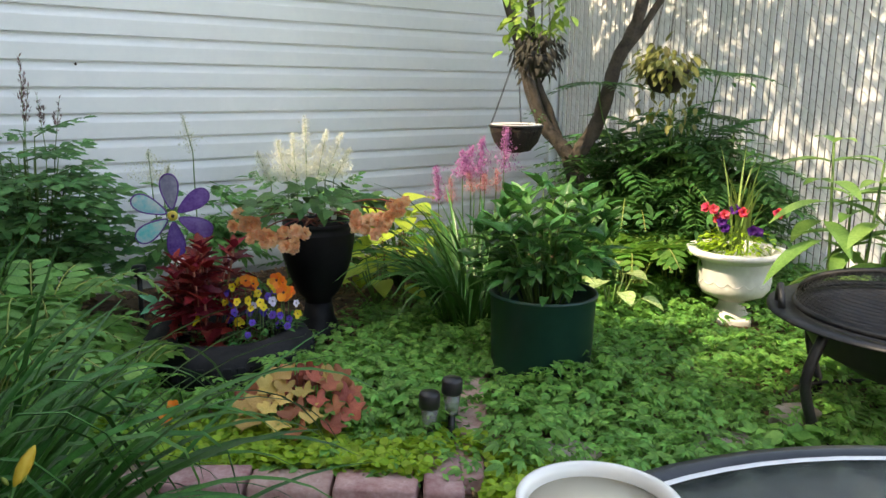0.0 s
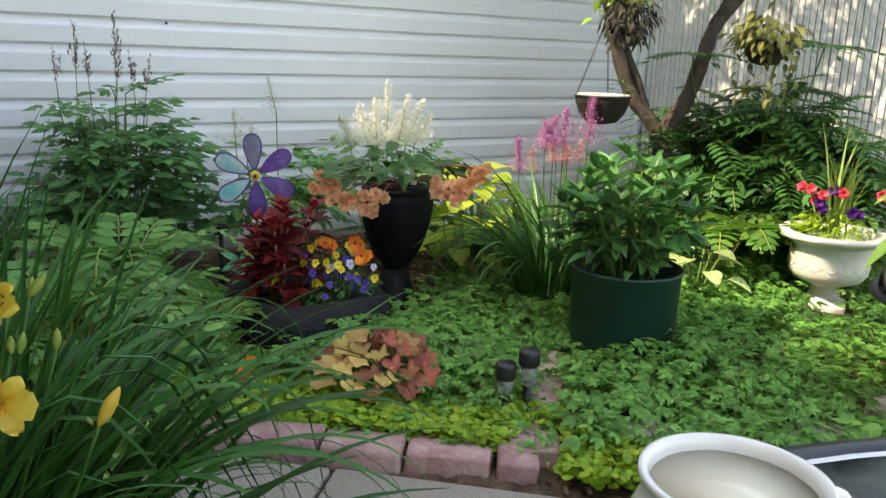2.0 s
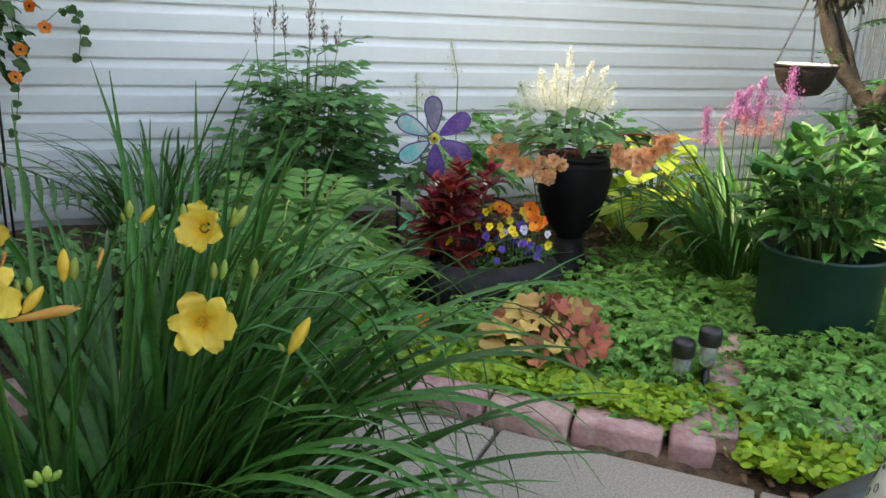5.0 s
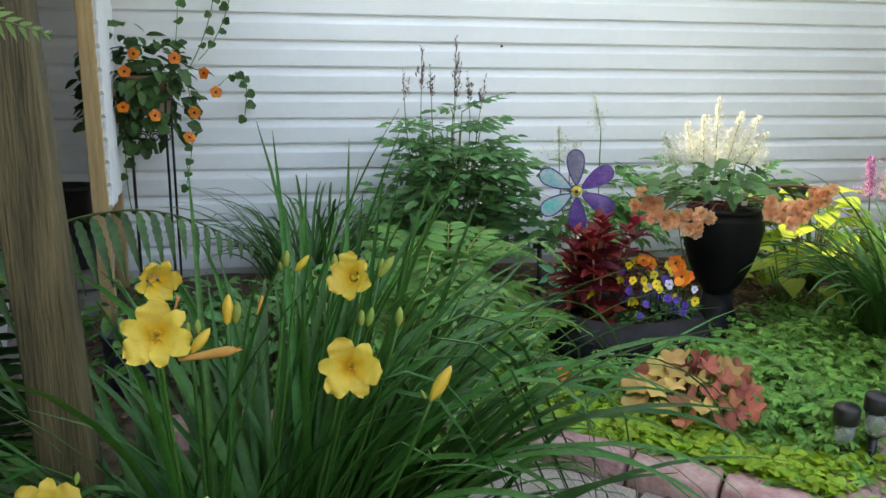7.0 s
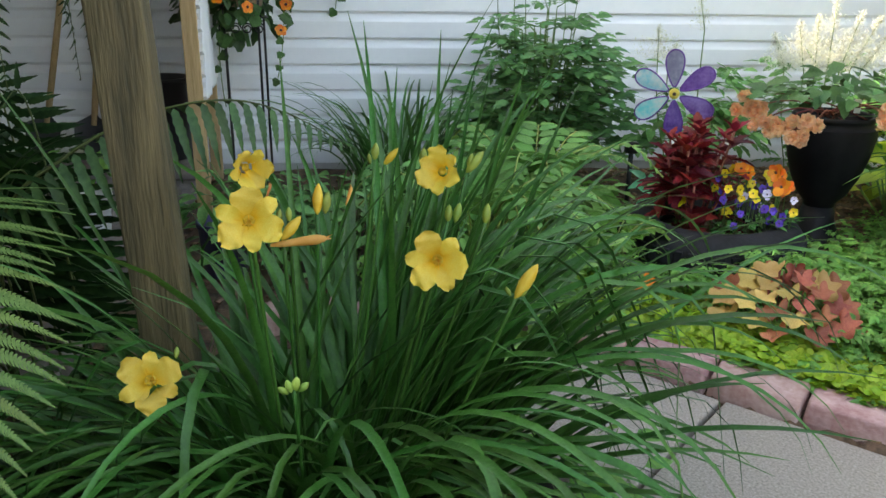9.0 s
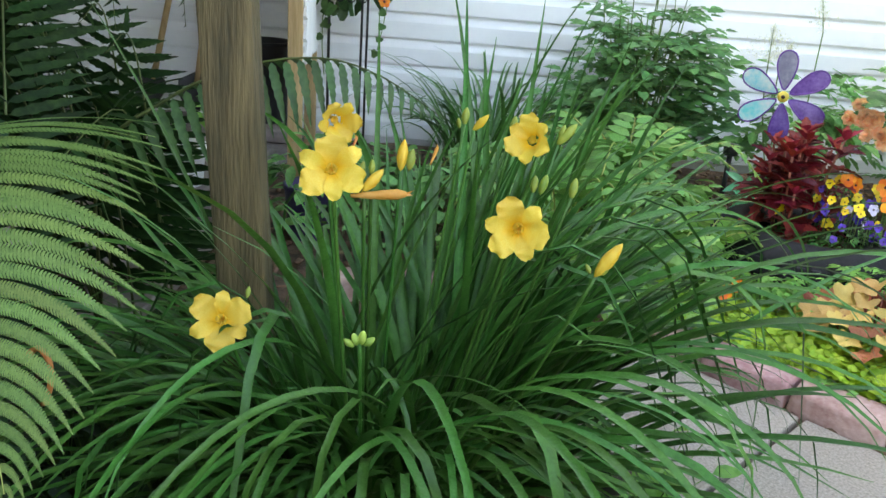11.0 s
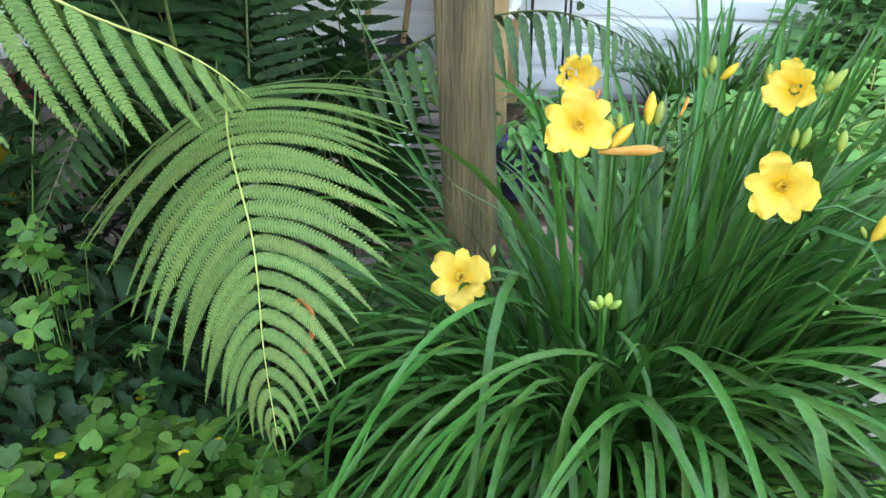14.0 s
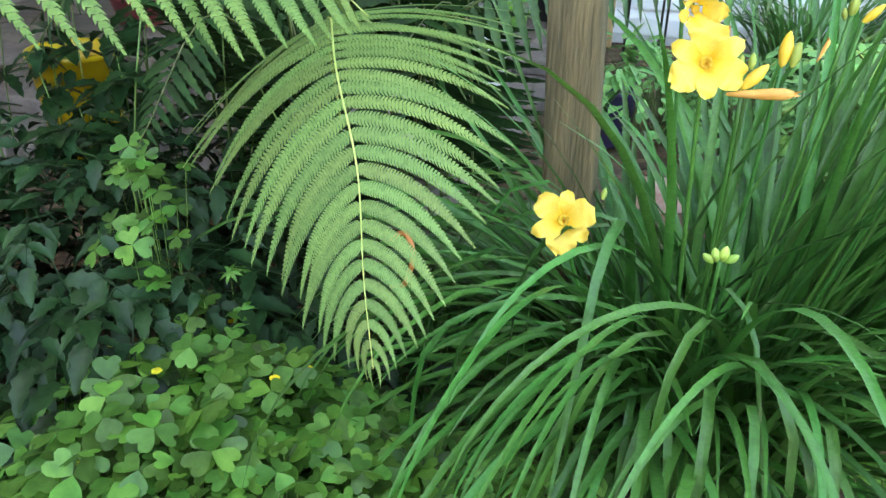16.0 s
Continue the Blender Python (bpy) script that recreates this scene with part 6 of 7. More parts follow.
def build_goatsbeard():
    c = (0.95, 3.66, 0)
    e = thing("goatsbeard", c, "tall dark green goatsbeard with spent brown seed spikes", "plant")
    s, st, sd = Soup(), Soup(), Soup()
    POINTED = leaf(0.54, 7, 0.14, 0.10, teeth=0.18, belly=0.36)
    part_leaf = [spray(POINTED, 2, 1.0, 0.50, 1.15, 50, 0.10, 0.22), spray(POINTED, 1, 1.0, 0.58, 1.15, 48, 0.12, 0.30)]

    def compound(p, way, size):
        """A leaf three times divided: an end spray and two pairs of side sprays."""
        d = Vector(way).normalized()
        side = d.cross(Vector((0, 0, 1))).normalized()
        pts = curve(p, p + d * size * 0.55 + Vector((0, 0, 0.05 * size)), p + d * size - Vector((0, 0, 0.06 * size)), 5)
        st.add(strip(pts, [0.0028, 0.0026, 0.0022, 0.0018, 0.0015, 0.001], 4, False), Matrix.Identity(4))
        s.add(rnd.choice(part_leaf), aim(pts[3], d + Vector((0, 0, -0.12)), (0, -0.35, 1), size * 0.58))
        for k, ln in ((2, 0.52), (1, 0.46)):
            for sg in (-1, 1):
                s.add(rnd.choice(part_leaf), aim(pts[k], d * 0.75 + side * sg + Vector((0, 0, rnd.gauss(-0.08, 0.12))), (rnd.gauss(0, 0.2), rnd.gauss(-0.45, 0.2), 1), size * ln * rnd.uniform(0.85, 1.15)))
    for i in range(16):
        a, r = 2.399 * i + rnd.uniform(-0.3, 0.3), math.sqrt((i + 0.5) / 16)
        h = (0.80 - 0.20 * r) * rnd.uniform(0.86, 1.05)
        top = Vector((c[0] + 0.20 * r * math.cos(a), c[1] + 0.14 * r * math.sin(a) - 0.02, h))
        root = Vector((c[0] + 0.07 * r * math.cos(a), c[1] + 0.06 * r * math.sin(a), 0))
        cv = curve(root, (root.x * 0.5 + top.x * 0.5, root.y * 0.5 + top.y * 0.5, h * 0.6), top, 8)
        st.add(strip(cv, [0.0045 - 0.0003 * k for k in range(9)], 5), Matrix.Identity(4))
        for k in (2, 3, 4, 5, 6, 7, 8):
            g = a + (k % 2 - 0.5) * 2.2 + rnd.gauss(0, 0.5)
            compound(cv[k], (math.cos(g), 0.62 * math.sin(g), 0.45 - 0.06 * k * r + rnd.gauss(0, 0.12)), (0.30 - 0.018 * k) * rnd.uniform(0.8, 1.2))
    for x, z0, z1, x2 in ((0.961, 0.70, 1.048, 0.966), (0.820, 0.72, 1.005, 0.824), (0.864, 0.72, 0.942, 0.854), (0.753, 0.70, 0.926, 0.741), (1.026, 0.70, 0.909, 1.010), (1.056, 0.68, 0.896, 1.089), (0.943, 0.68, 0.945, 0.980)):
        y = 3.66 + rnd.uniform(-0.03, 0.02)
        st.add(strip([(c[0] + (x - c[0]) * 0.5, c[1], 0), (x, y, z0), (x2, y, z1)], [0.003, 0.0024, 0.0008], 4), Matrix.Identity(4))
        lo = z0 + 0.42 * (z1 - z0)
        arms = [((0, 0), lo, z1)] + [((rnd.uniform(-0.022, 0.022), rnd.uniform(-0.015, 0.015)), lo + rnd.uniform(0, 0.3) * (z1 - lo), lo + rnd.uniform(0.35, 0.75) * (z1 - lo)) for _ in range(4)]
        for (dx, dy), za, zb in arms:
            for k in range(int(190 * (zb - za))):
                t = rnd.random()
                z = za + (zb - za) * t
                xx = x + (x2 - x) * (z - z0) / (z1 - z0)
                p = Vector((xx + dx * min(1, t * 1.6), y + dy * t, z)) + Vector((rnd.gauss(0, 1), rnd.gauss(0, 1), 0)) * 0.0038 * (1.2 - t)
                sd.add(FEATHER, aim(p, (rnd.gauss(0, 1), rnd.gauss(0, 1), 1.6), (0, 0, 1), rnd.uniform(0.013, 0.022)))
    piece("foliage", s.get(), L_GOATD, e, kind="stuff")
    each("stem", st, L_STEM, e)
    piece("seed_spike", sd.get(), F_SEED, e, "brown spent seed spikes", kind="stuff")
    return e


build_goatsbeard()


def strap_clump(name, label, c, n, lengths, width, leans, mat, radius=0.09):
    e = thing(name, c, label, "plant")
    mes = [mesh_of("leaf", *blade(rnd.uniform(*lengths), width * rnd.uniform(0.8, 1.2), rnd.uniform(3, 22), rnd.uniform(*leans), 1.6, 9, rnd.uniform(-0.6, 0.6)), mat) for _ in range(16)]
    for i in range(n):
        a, r = rnd.uniform(0, 6.283), radius * math.sqrt(rnd.random())
        shared("leaf", rnd.choice(mes), Matrix.Translation((c[0] + r * math.cos(a), c[1] + r * math.sin(a), -0.01)) @ Matrix.Rotation(a + rnd.gauss(0, 0.5), 4, 'Z') @ Matrix.Scale(rnd.uniform(0.75, 1.1), 4), e)
    return e


strap_clump("iris_clump", "dark narrow-leaved iris clump by the siding", (0.36, 3.60, 0), 130, (0.5, 0.70), 0.016, (75, 165), L_LILY2, 0.16)
strap_clump("daylily", "green daylily clump not in flower", (2.27, 2.60, 0), 150, (0.5, 0.74), 0.021, (70, 165), L_LILY2, 0.13)
strap_clump("daylily", "green daylily clump beside the astilbe", (2.50, 2.80, 0), 70, (0.45, 0.62), 0.016, (40, 130), L_LILY2, 0.10)


def build_hosta(name, label, c, n, size, mat, h):
    e = thing(name, c, label, "plant")
    me = [mesh_of("leaf", *leaf(0.98, 8, 0.12, 0.35, belly=0.42), mat), mesh_of("leaf", *leaf(0.86, 8, 0.15, 0.45, belly=0.42), mat)]
    for i in range(n):
        a = 2.4 * i
        r = 0.04 + 0.10 * (i / n)
        shared("leaf", me[i % 2], aim((c[0] + r * math.cos(a), c[1] + r * math.sin(a), h * (1 - 0.6 * i / n)), (math.cos(a), math.sin(a), 0.35 - 0.5 * i / n), (0, 0, 1), size * rnd.uniform(0.8, 1.15)), e)
    s = Soup()
    for i in range(n):
        a = 2.4 * i
        r = 0.04 + 0.10 * (i / n)
        s.add(strip([(c[0], c[1], 0), (c[0] + r * math.cos(a), c[1] + r * math.sin(a), h * (1 - 0.6 * i / n))], 0.004, 4), Matrix.Identity(4))
    each("stem", s, L_STEM, e)
    return e


build_hosta("hosta", "chartreuse yellow-green hosta by the siding", (2.45, 3.33, 0), 26, 0.17, L_HOSTA, 0.42)
build_hosta("hosta", "small chartreuse hosta under the urn", (2.17, 3.11, 0), 12, 0.12, L_HOSTA, 0.24)
build_hosta("hosta", "white-edged variegated hosta behind the green pot", (2.82, 2.36, 0), 12, 0.095, L_HOSTAV, 0.25)


def build_heuchera():
    c = Vector((1.288, 2.215, 0.0))
    e = thing("coral_bells", c, "amber and rust coral bells with lobed leaves", "plant")
    lobed = [round_leaf(5, 0.22, 30, 0.22, 0.5, sd) for sd in (1, 2, 3)]
    am = [mesh_of("leaf", *sh, L_HEUCH) for sh in lobed]
    ru = [mesh_of("leaf", *sh, L_HEUCHR) for sh in lobed]
    st = Soup()
    for i in range(44):
        a, r = 2.399 * i, 0.155 * math.sqrt((i + 0.5) / 44)
        p = c + Vector((r * math.cos(a), r * math.sin(a), 0.05 + 0.15 * (1 - (r / 0.18) ** 2) * rnd.uniform(0.85, 1.05)))
        rusty = rnd.random() < (0.85 if p.x > c.x - 0.02 and p.z > 0.09 else 0.12)
        m = aim(p, (math.cos(a) * 0.6 - 0.25, math.sin(a) * 0.6 - 0.5, -0.35), (rnd.gauss(-0.2, .5), rnd.gauss(-0.7, .4), 1), rnd.uniform(0.050, 0.076))
        shared("leaf", rnd.choice(ru if rusty else am), m, e)
        st.add(strip([(c.x + r * 0.3 * math.cos(a), c.y + r * 0.3 * math.sin(a), 0), p], 0.0018, 4), Matrix.Identity(4))
    each("stem", st, L_STEMR, e)
    return e


build_heuchera()


def build_potted_shrub():
    c = (2.118, 2.092, 0.0)
    p = thing("green_pot", c, "large dark green plastic nursery pot", "pot")
    R = 0.172
    piece("body", lathe([(R - 0.014, 0), (R - 0.010, 0.006), (R, 0.300), (R + 0.006, 0.304), (R + 0.006, 0.312), (R - 0.002, 0.314), (R - 0.006, 0.30), (R - 0.010, 0.24), (0, 0.24)], 48, c), M_GREENPOT, p)
    piece("soil", lathe([(R - 0.010, 0.236), (0.06, 0.262), (0, 0.265)], 24, c), M_SOIL, p)
    s = thing("potted_shrub", (c[0], c[1], 0.25), "leafy green shrub growing in the green pot", "shrub")
    me = [mesh_of("leaf", *leaf(w, 7, 0.20, d, teeth=0.05, belly=0.36), L_HYD) for w, d in ((0.44, 0.22), (0.50, 0.38), (0.40, 0.10))]
    st = Soup()
    n = 0
    for i in range(30):
        a = 2.399 * i
        r = 0.03 + 0.20 * math.sqrt(i / 30)
        top = Vector((c[0] + r * math.cos(a) * 1.05, c[1] + r * math.sin(a), 0.645 - 0.9 * (r - 0.03) ** 1.5 * 2.0 + rnd.uniform(-0.04, 0.03)))
        cv = curve((c[0] + 0.3 * r * math.cos(a), c[1] + 0.3 * r * math.sin(a), 0.25), (c[0] + 0.7 * r * math.cos(a), c[1] + 0.7 * r * math.sin(a), 0.25 + (top.z - 0.25) * 0.7), top, 6)
        st.add(strip(cv, [0.005 - 0.0005 * k for k in range(7)], 5), Matrix.Identity(4))
        for k in range(2, 7):
            for j in range(1 if k < 6 else 6):
                g = a + rnd.uniform(-2, 2) if k < 6 else rnd.uniform(0, 6.283)
                w = Vector((math.cos(g), math.sin(g), rnd.uniform(0.7, 1.5) if k == 6 else rnd.gauss(0.15, 0.35)))
                if n < 296:
                    shared("leaf", me[n % 3], aim(cv[k], w, (rnd.gauss(0, .2), rnd.gauss(0, .2), 1), rnd.uniform(0.070, 0.110) * (0.85 if k == 6 else 1)), s)
                    n += 1
    each("stem", st, L_STEM, s)
    low = Soup()
    shape = leaf(0.46, 6, 0.18, 0.35, belly=0.36)
    for i in range(210):
        a, q = rnd.uniform(0, 6.283), rnd.random()
        r = rnd.uniform(0.06, 0.215)
        z = 0.335 + 0.22 * q * (1 - 0.4 * r / 0.235)
        low.add(shape, aim((c[0] + r * math.cos(a), c[1] + r * math.sin(a), z), (math.cos(a + rnd.gauss(0, 0.6)), math.sin(a + rnd.gauss(0, 0.6)), rnd.gauss(0.25, 0.4)), (rnd.gauss(0, .25), rnd.gauss(0, .25), 1), rnd.uniform(0.050, 0.082)))
    piece("foliage", low.get(), L_HYD, s, kind="stuff")
    return p


build_potted_shrub()


# ---- the corner: tree, shrubs, hanging baskets ----
def build_tree():
    c = Vector((3.36, 3.05, 0))
    e = thing("tree", c, "small garden tree with a forked grey-brown trunk", "tree")
    def limb(name, pts, radii, parent):
        sp = smooth_path(pts, 4)
        rr = [radii[0] + (radii[1] - radii[0]) * i / (len(sp) - 1) for i in range(len(sp))]
        rr = [r * (1 + 0.08 * math.sin(i * 1.9)) for i, r in enumerate(rr)]
        return piece(name, strip(sp, rr, 12), M_BARK, parent)
    f = (3.348, 3.062, 0.565)
    t = limb("trunk", [(3.385, 3.00, -0.05), (3.375, 3.01, 0.22), (3.361, 3.025, 0.42), (3.346, 3.062, 0.60)], (0.058, 0.044), e)
    limb("limb", [f, (3.325, 3.098, 0.65), (3.259, 3.185, 0.772), (3.201, 3.253, 0.99), (3.162, 3.284, 1.178), (3.118, 3.313, 1.336), (2.98, 3.35, 1.8), (2.8, 3.4, 2.5)], (0.040, 0.020), e)
    limb("limb", [(3.345, 3.120, 0.62), (3.335, 3.165, 0.72), (3.305, 3.210, 0.86), (3.262, 3.261, 1.019), (3.25, 3.30, 1.35), (3.28, 3.4, 1.9), (3.3, 3.5, 2.6)], (0.026, 0.016), e)
    limb("limb", [f, (3.352, 3.008, 0.66), (3.390, 2.957, 0.771), (3.425, 2.920, 0.948), (3.443, 2.894, 1.081), (3.475, 2.843, 1.211), (3.492, 2.803, 1.337), (3.56, 2.75, 1.8), (3.7, 2.6, 2.5)], (0.042, 0.024), e)
    limb("limb", [(3.447, 2.885, 1.10), (3.50, 2.81, 1.22), (3.56, 2.74, 1.38), (3.75, 2.5, 1.9), (3.9, 2.3, 2.4)], (0.020, 0.013), e)
    limb("limb", [(2.95, 3.35, 1.8), (2.6, 3.1, 2.2), (2.2, 2.8, 2.6), (1.7, 2.5, 2.9)], (0.018, 0.008), e)
    # added bough, never in view, carries the shading leaves over the lilies
    limb("limb", [(1.7, 2.5, 2.9), (1.1, 2.2, 3.0), (0.4, 1.9, 3.05), (-0.4, 1.6, 3.0), (-1.1, 1.4, 2.9)], (0.013, 0.006), e)
    s = Soup()
    sp = [spray(OVATE2, 3, 1.0, 0.36), spray(OVATE2, 2, 1.0, 0.45)]
    # clumps over the lilies and bed are added to block sun and sky
    for cx, cy, cz, r, n in ((-0.5, 1.7, 3.0, 0.6, 200), (-1.1, 1.4, 2.9, 0.6, 200), (3.0, 3.1, 2.5, 0.75, 330), (3.4, 3.55, 2.35, 0.6, 280), (2.9, 3.65, 2.3, 0.5, 220), (3.9, 3.7, 2.5, 0.5, 150), (3.6, 2.7, 2.7, 0.75, 210), (3.8, 2.2, 2.6, 0.55, 130), (2.3, 2.8, 2.7, 0.6, 130), (1.2, 2.2, 3.0, 0.45, 70), (3.1, 2.2, 2.9, 0.7, 200), (2.4, 1.9, 2.9, 0.5, 60), (0.55, 1.85, 2.95, 0.5, 170), (0.1, 1.6, 2.9, 0.4, 90)):
        bush(s, (cx, cy, cz), (r, r, r * 0.6), n, sp, 0.20, 0.35, 0.25, 0.3, -0.8)
    piece("crown", s.get(), L_TREE, e, "green leafy crown with gaps, widened out of view for shade", kind="stuff")
    return e


build_tree()


def build_corner_shrub():
    e = thing("shrub", (3.62, 2.65, 0), "dark green shrub with feather-like leaves in the fence corner", "shrub")
    s, st = Soup(), Soup()
    LEAFLET = leaf(0.30, 4, 0.1, 0.2)
    sp = [spray(LEAFLET, 8, 1.0, 0.28, angle=62, droop=0.3, stalk=0.12), spray(LEAFLET, 7, 1.0, 0.30, angle=60, droop=0.4, stalk=0.15)]
    for i in range(84):
        a, r = rnd.uniform(0, 6.283), math.sqrt(rnd.random())
        top = Vector((3.72 + 0.34 * r * math.cos(a), 2.74 + 0.58 * r * math.sin(a), (0.90 - 0.30 * r) * rnd.uniform(0.70, 1.05)))
        cv = curve((3.68 + 0.2 * r * math.cos(a), 2.74 + 0.3 * r * math.sin(a), 0), (top.x, top.y, top.z * 0.6), top, 6)
        st.add(strip(cv, 0.004, 4), Matrix.Identity(4))
        for k in range(1, 7):
            for j in range(2):
                g = rnd.uniform(0, 6.283)
                s.add(rnd.choice(sp), aim(cv[k], (math.cos(g), math.sin(g), rnd.gauss(0.1, 0.3)), (0, 0, 1), rnd.uniform(0.20, 0.34)))
    for top in ((3.68, 2.47, 1.03), (3.36, 2.92, 0.98), (3.55, 2.60, 1.05)):
        cv = curve((3.6, 2.65, 0.2), (top[0], top[1] + 0.05, 0.8), top, 6)
        st.add(strip(cv, 0.004, 4), Matrix.Identity(4))
        for g in (0.3, 1.6, 2.9, 4.2, 5.4):
            s.add(sp[0], aim(cv[6], (math.cos(g), math.sin(g), 0.15), (0, 0, 1), 0.24))
    piece("foliage", s.get(), L_SUMAC, e)
    each("stem", st, L_STEM, e)
    return e


build_corner_shrub()


def low_fern(label, c, n, ln, h, mat, pairs=11, width=0.07):
    """A clump of broad-lobed low fern fronds."""
    e = thing("fern", c, label, "fern")
    b = Vector(c)
    big = mesh_of("leaflet", *leaf(0.36, 4, 0.08, 0.15, teeth=0.1), mat)
    for i in range(n):
        a = 2.399 * i + rnd.uniform(-0.3, 0.3)
        d = Vector((math.cos(a), math.sin(a), 0))
        k = ln * rnd.uniform(0.7, 1.1)
        pts = smooth_path([b + d * 0.03, b + d * k * 0.3 + Vector((0, 0, h * 0.75)), b + d * k * 0.7 + Vector((0, 0, h * rnd.uniform(0.9, 1.1))), b + d * k + Vector((0, 0, h * 0.8))], 4)
        f = piece("frond", strip(pts, 0.0025, 4), L_RIB, e)
        for sgn, m, l2 in frond_frames(pts, (0, 0, 1), pairs, width, 0.35, 0.6, 0.8, 0.35):
            shared("leaflet", big, m, f)
    return e


low_fern("pale green sensitive fern below the tree", (3.12, 2.50, 0), 20, 0.34, 0.29, L_SFERN, 9, 0.125)
low_fern("pale green sensitive fern near the white urn", (3.36, 2.42, 0), 16, 0.30, 0.29, L_SFERN, 9, 0.125)
low_fern("pale green fern in front of the goatsbeard", (0.78, 2.96, 0), 16, 0.38, 0.36, L_PALEF, 11, 0.085)
low_fern("pale green fern beside the daylily", (0.55, 2.62, 0), 14, 0.36, 0.33, L_PALEF, 11, 0.085)
low_fern("light green fern in front of the tyre", (0.98, 2.72, 0), 8, 0.22, 0.15, L_SFERN, 9, 0.07)


def build_bleeding_heart():
    c = (0.80, 3.0, 0)
    e = thing("bleeding_heart", c, "pale green bleeding heart with soft lobed leaves", "plant")
    lobe = leaf(0.62, 6, 0.10, 0.25, teeth=0.22, belly=0.45)
    sp = [spray(lobe, 2, 1.0, 0.48, droop=0.25), spray(lobe, 1, 1.0, 0.60, droop=0.3), spray(lobe, 3, 1.0, 0.40, droop=0.2)]
    s, st = Soup(), Soup()
    for cx, cy, cz, rx, ry, rz, n in ((0.76, 3.0, 0.11, 0.32, 0.26, 0.12, 120), (0.55, 2.72, 0.08, 0.28, 0.25, 0.13, 80), (0.45, 2.35, 0.08, 0.28, 0.25, 0.14, 100), (0.78, 2.42, 0.04, 0.22, 0.20, 0.09, 60)):
        bush(s, (cx, cy, cz), (rx, ry, rz), n, sp, 0.125, 0.35, 0.3, 0.25)
        for k in range(12):
            a = rnd.uniform(0, 6.283)
            q = Vector((cx + 0.7 * rx * math.cos(a), cy + 0.7 * ry * math.sin(a), cz + rz * 0.6))
            st.add(strip(curve((cx, cy, 0), (cx, cy, q.z), q, 5), 0.002, 4), Matrix.Identity(4))
    piece("foliage", s.get(), L_PALE, e, kind="stuff")
    each("stem", st, L_STEM, e)
    return e


build_bleeding_heart()
low_fern("dark fern under the corner shrub", (3.42, 2.75, 0), 14, 0.36, 0.42, L_SUMAC, 10, 0.10)


def hanging_basket(name, label, c, r, h, mat, hook, leaves):
    e = thing(name, c, label, "basket")
    piece("bowl", lathe([(0.02, -h), (r * 0.55, -h * 0.92), (r * 0.82, -h * 0.6), (r * 0.95, -h * 0.25), (r, 0), (r * 0.92, 0.0), (r * 0.85, -h * 0.25), (0, -h * 0.3)], 28, c), mat, e)
    ring = [(c[0] + r * math.cos(t), c[1] + r * math.sin(t), c[2]) for t in [i * 2 * math.pi / 28 for i in range(29)]]
    piece("rim", strip(ring, 0.005, 6), M_IRON, e)
    for k in range(3):
        a = 0.6 + 2.094 * k
        p, q = Vector((c[0] + r * math.cos(a), c[1] + r * math.sin(a), c[2])), Vector(hook)
        s = Soup()
        n = int((q - p).length / 0.022)
        for i in range(n):
            o = p.lerp(q, (i + 0.5) / n)
            s.add(strip([(0.004 * math.cos(t), 0.013 * math.sin(t), 0) for t in [j * 2 * math.pi / 8 for j in range(9)]], 0.0014, 4, False), aim(o, q - p, (1, 0, 0), 1.0, 1.57 * (i % 2)))
        piece("chain", s.get(), M_CHAIN, e)
    return e


low = hanging_basket("hanging_basket", "empty-looking brown coir hanging basket on chains", (3.005, 3.13, 0.775), 0.130, 0.13, M_COIR, (3.02, 3.15, 1.13), 0)
# white ring stands in for sun on the rim of the dark basket
piece("sunlit_edge", lathe([(0.118, 0.002), (0.127, 0.007), (0.122, 0.010), (0.112, 0.004)], 28, (3.005, 3.13, 0.775), cap=False), M_LATTICE, low, "white ring that paints sunlight on the basket rim")
s = Soup()
bush(s, (3.08, 3.08, 0.80), (0.05, 0.05, 0.05), 24, [OVATE2], 0.03)
piece("sprout", s.get(), L_SUMAC, low, kind="stuff")
right = hanging_basket("hanging_basket", "hanging basket of drooping olive-green leaves", (3.285, 2.49, 1.04), 0.095, 0.10, M_COIR, (3.33, 2.48, 1.72), 0)
s = Soup()
bush(s, (3.285, 2.49, 1.06), (0.17, 0.16, 0.10), 210, [OVATE, LANCE], 0.055, 0.35, 0.4, 0.7, -0.5)
for k in range(9):
    a = rnd.uniform(0, 6.283)
    p0 = Vector((3.285 + 0.13 * math.cos(a), 2.49 + 0.13 * math.sin(a), 1.02))
    for j in range(7):
        s.add(OVATE, aim(p0 + Vector((rnd.gauss(0, .012), rnd.gauss(0, .012), -0.035 * j)), (rnd.gauss(0, 1), rnd.gauss(0, 1), -1.2), (0, 0, 1), 0.045))
piece("foliage", s.get(), L_OLIVE, right)
top = hanging_basket("hanging_basket", "hanging pot of dry trailing stems and lime vine", (2.93, 2.93, 1.10), 0.075, 0.10, M_PLASTIC, (2.96, 2.95, 1.75), 0)
s, t = Soup(), Soup()
bush(t, (2.93, 2.93, 1.10), (0.13, 0.13, 0.12), 420, [LANCE], 0.04, 0.4, 0.3, 0.9, -0.8)
piece("dry_growth", t.get(), L_DRY, top, "dry brown trailing stems")
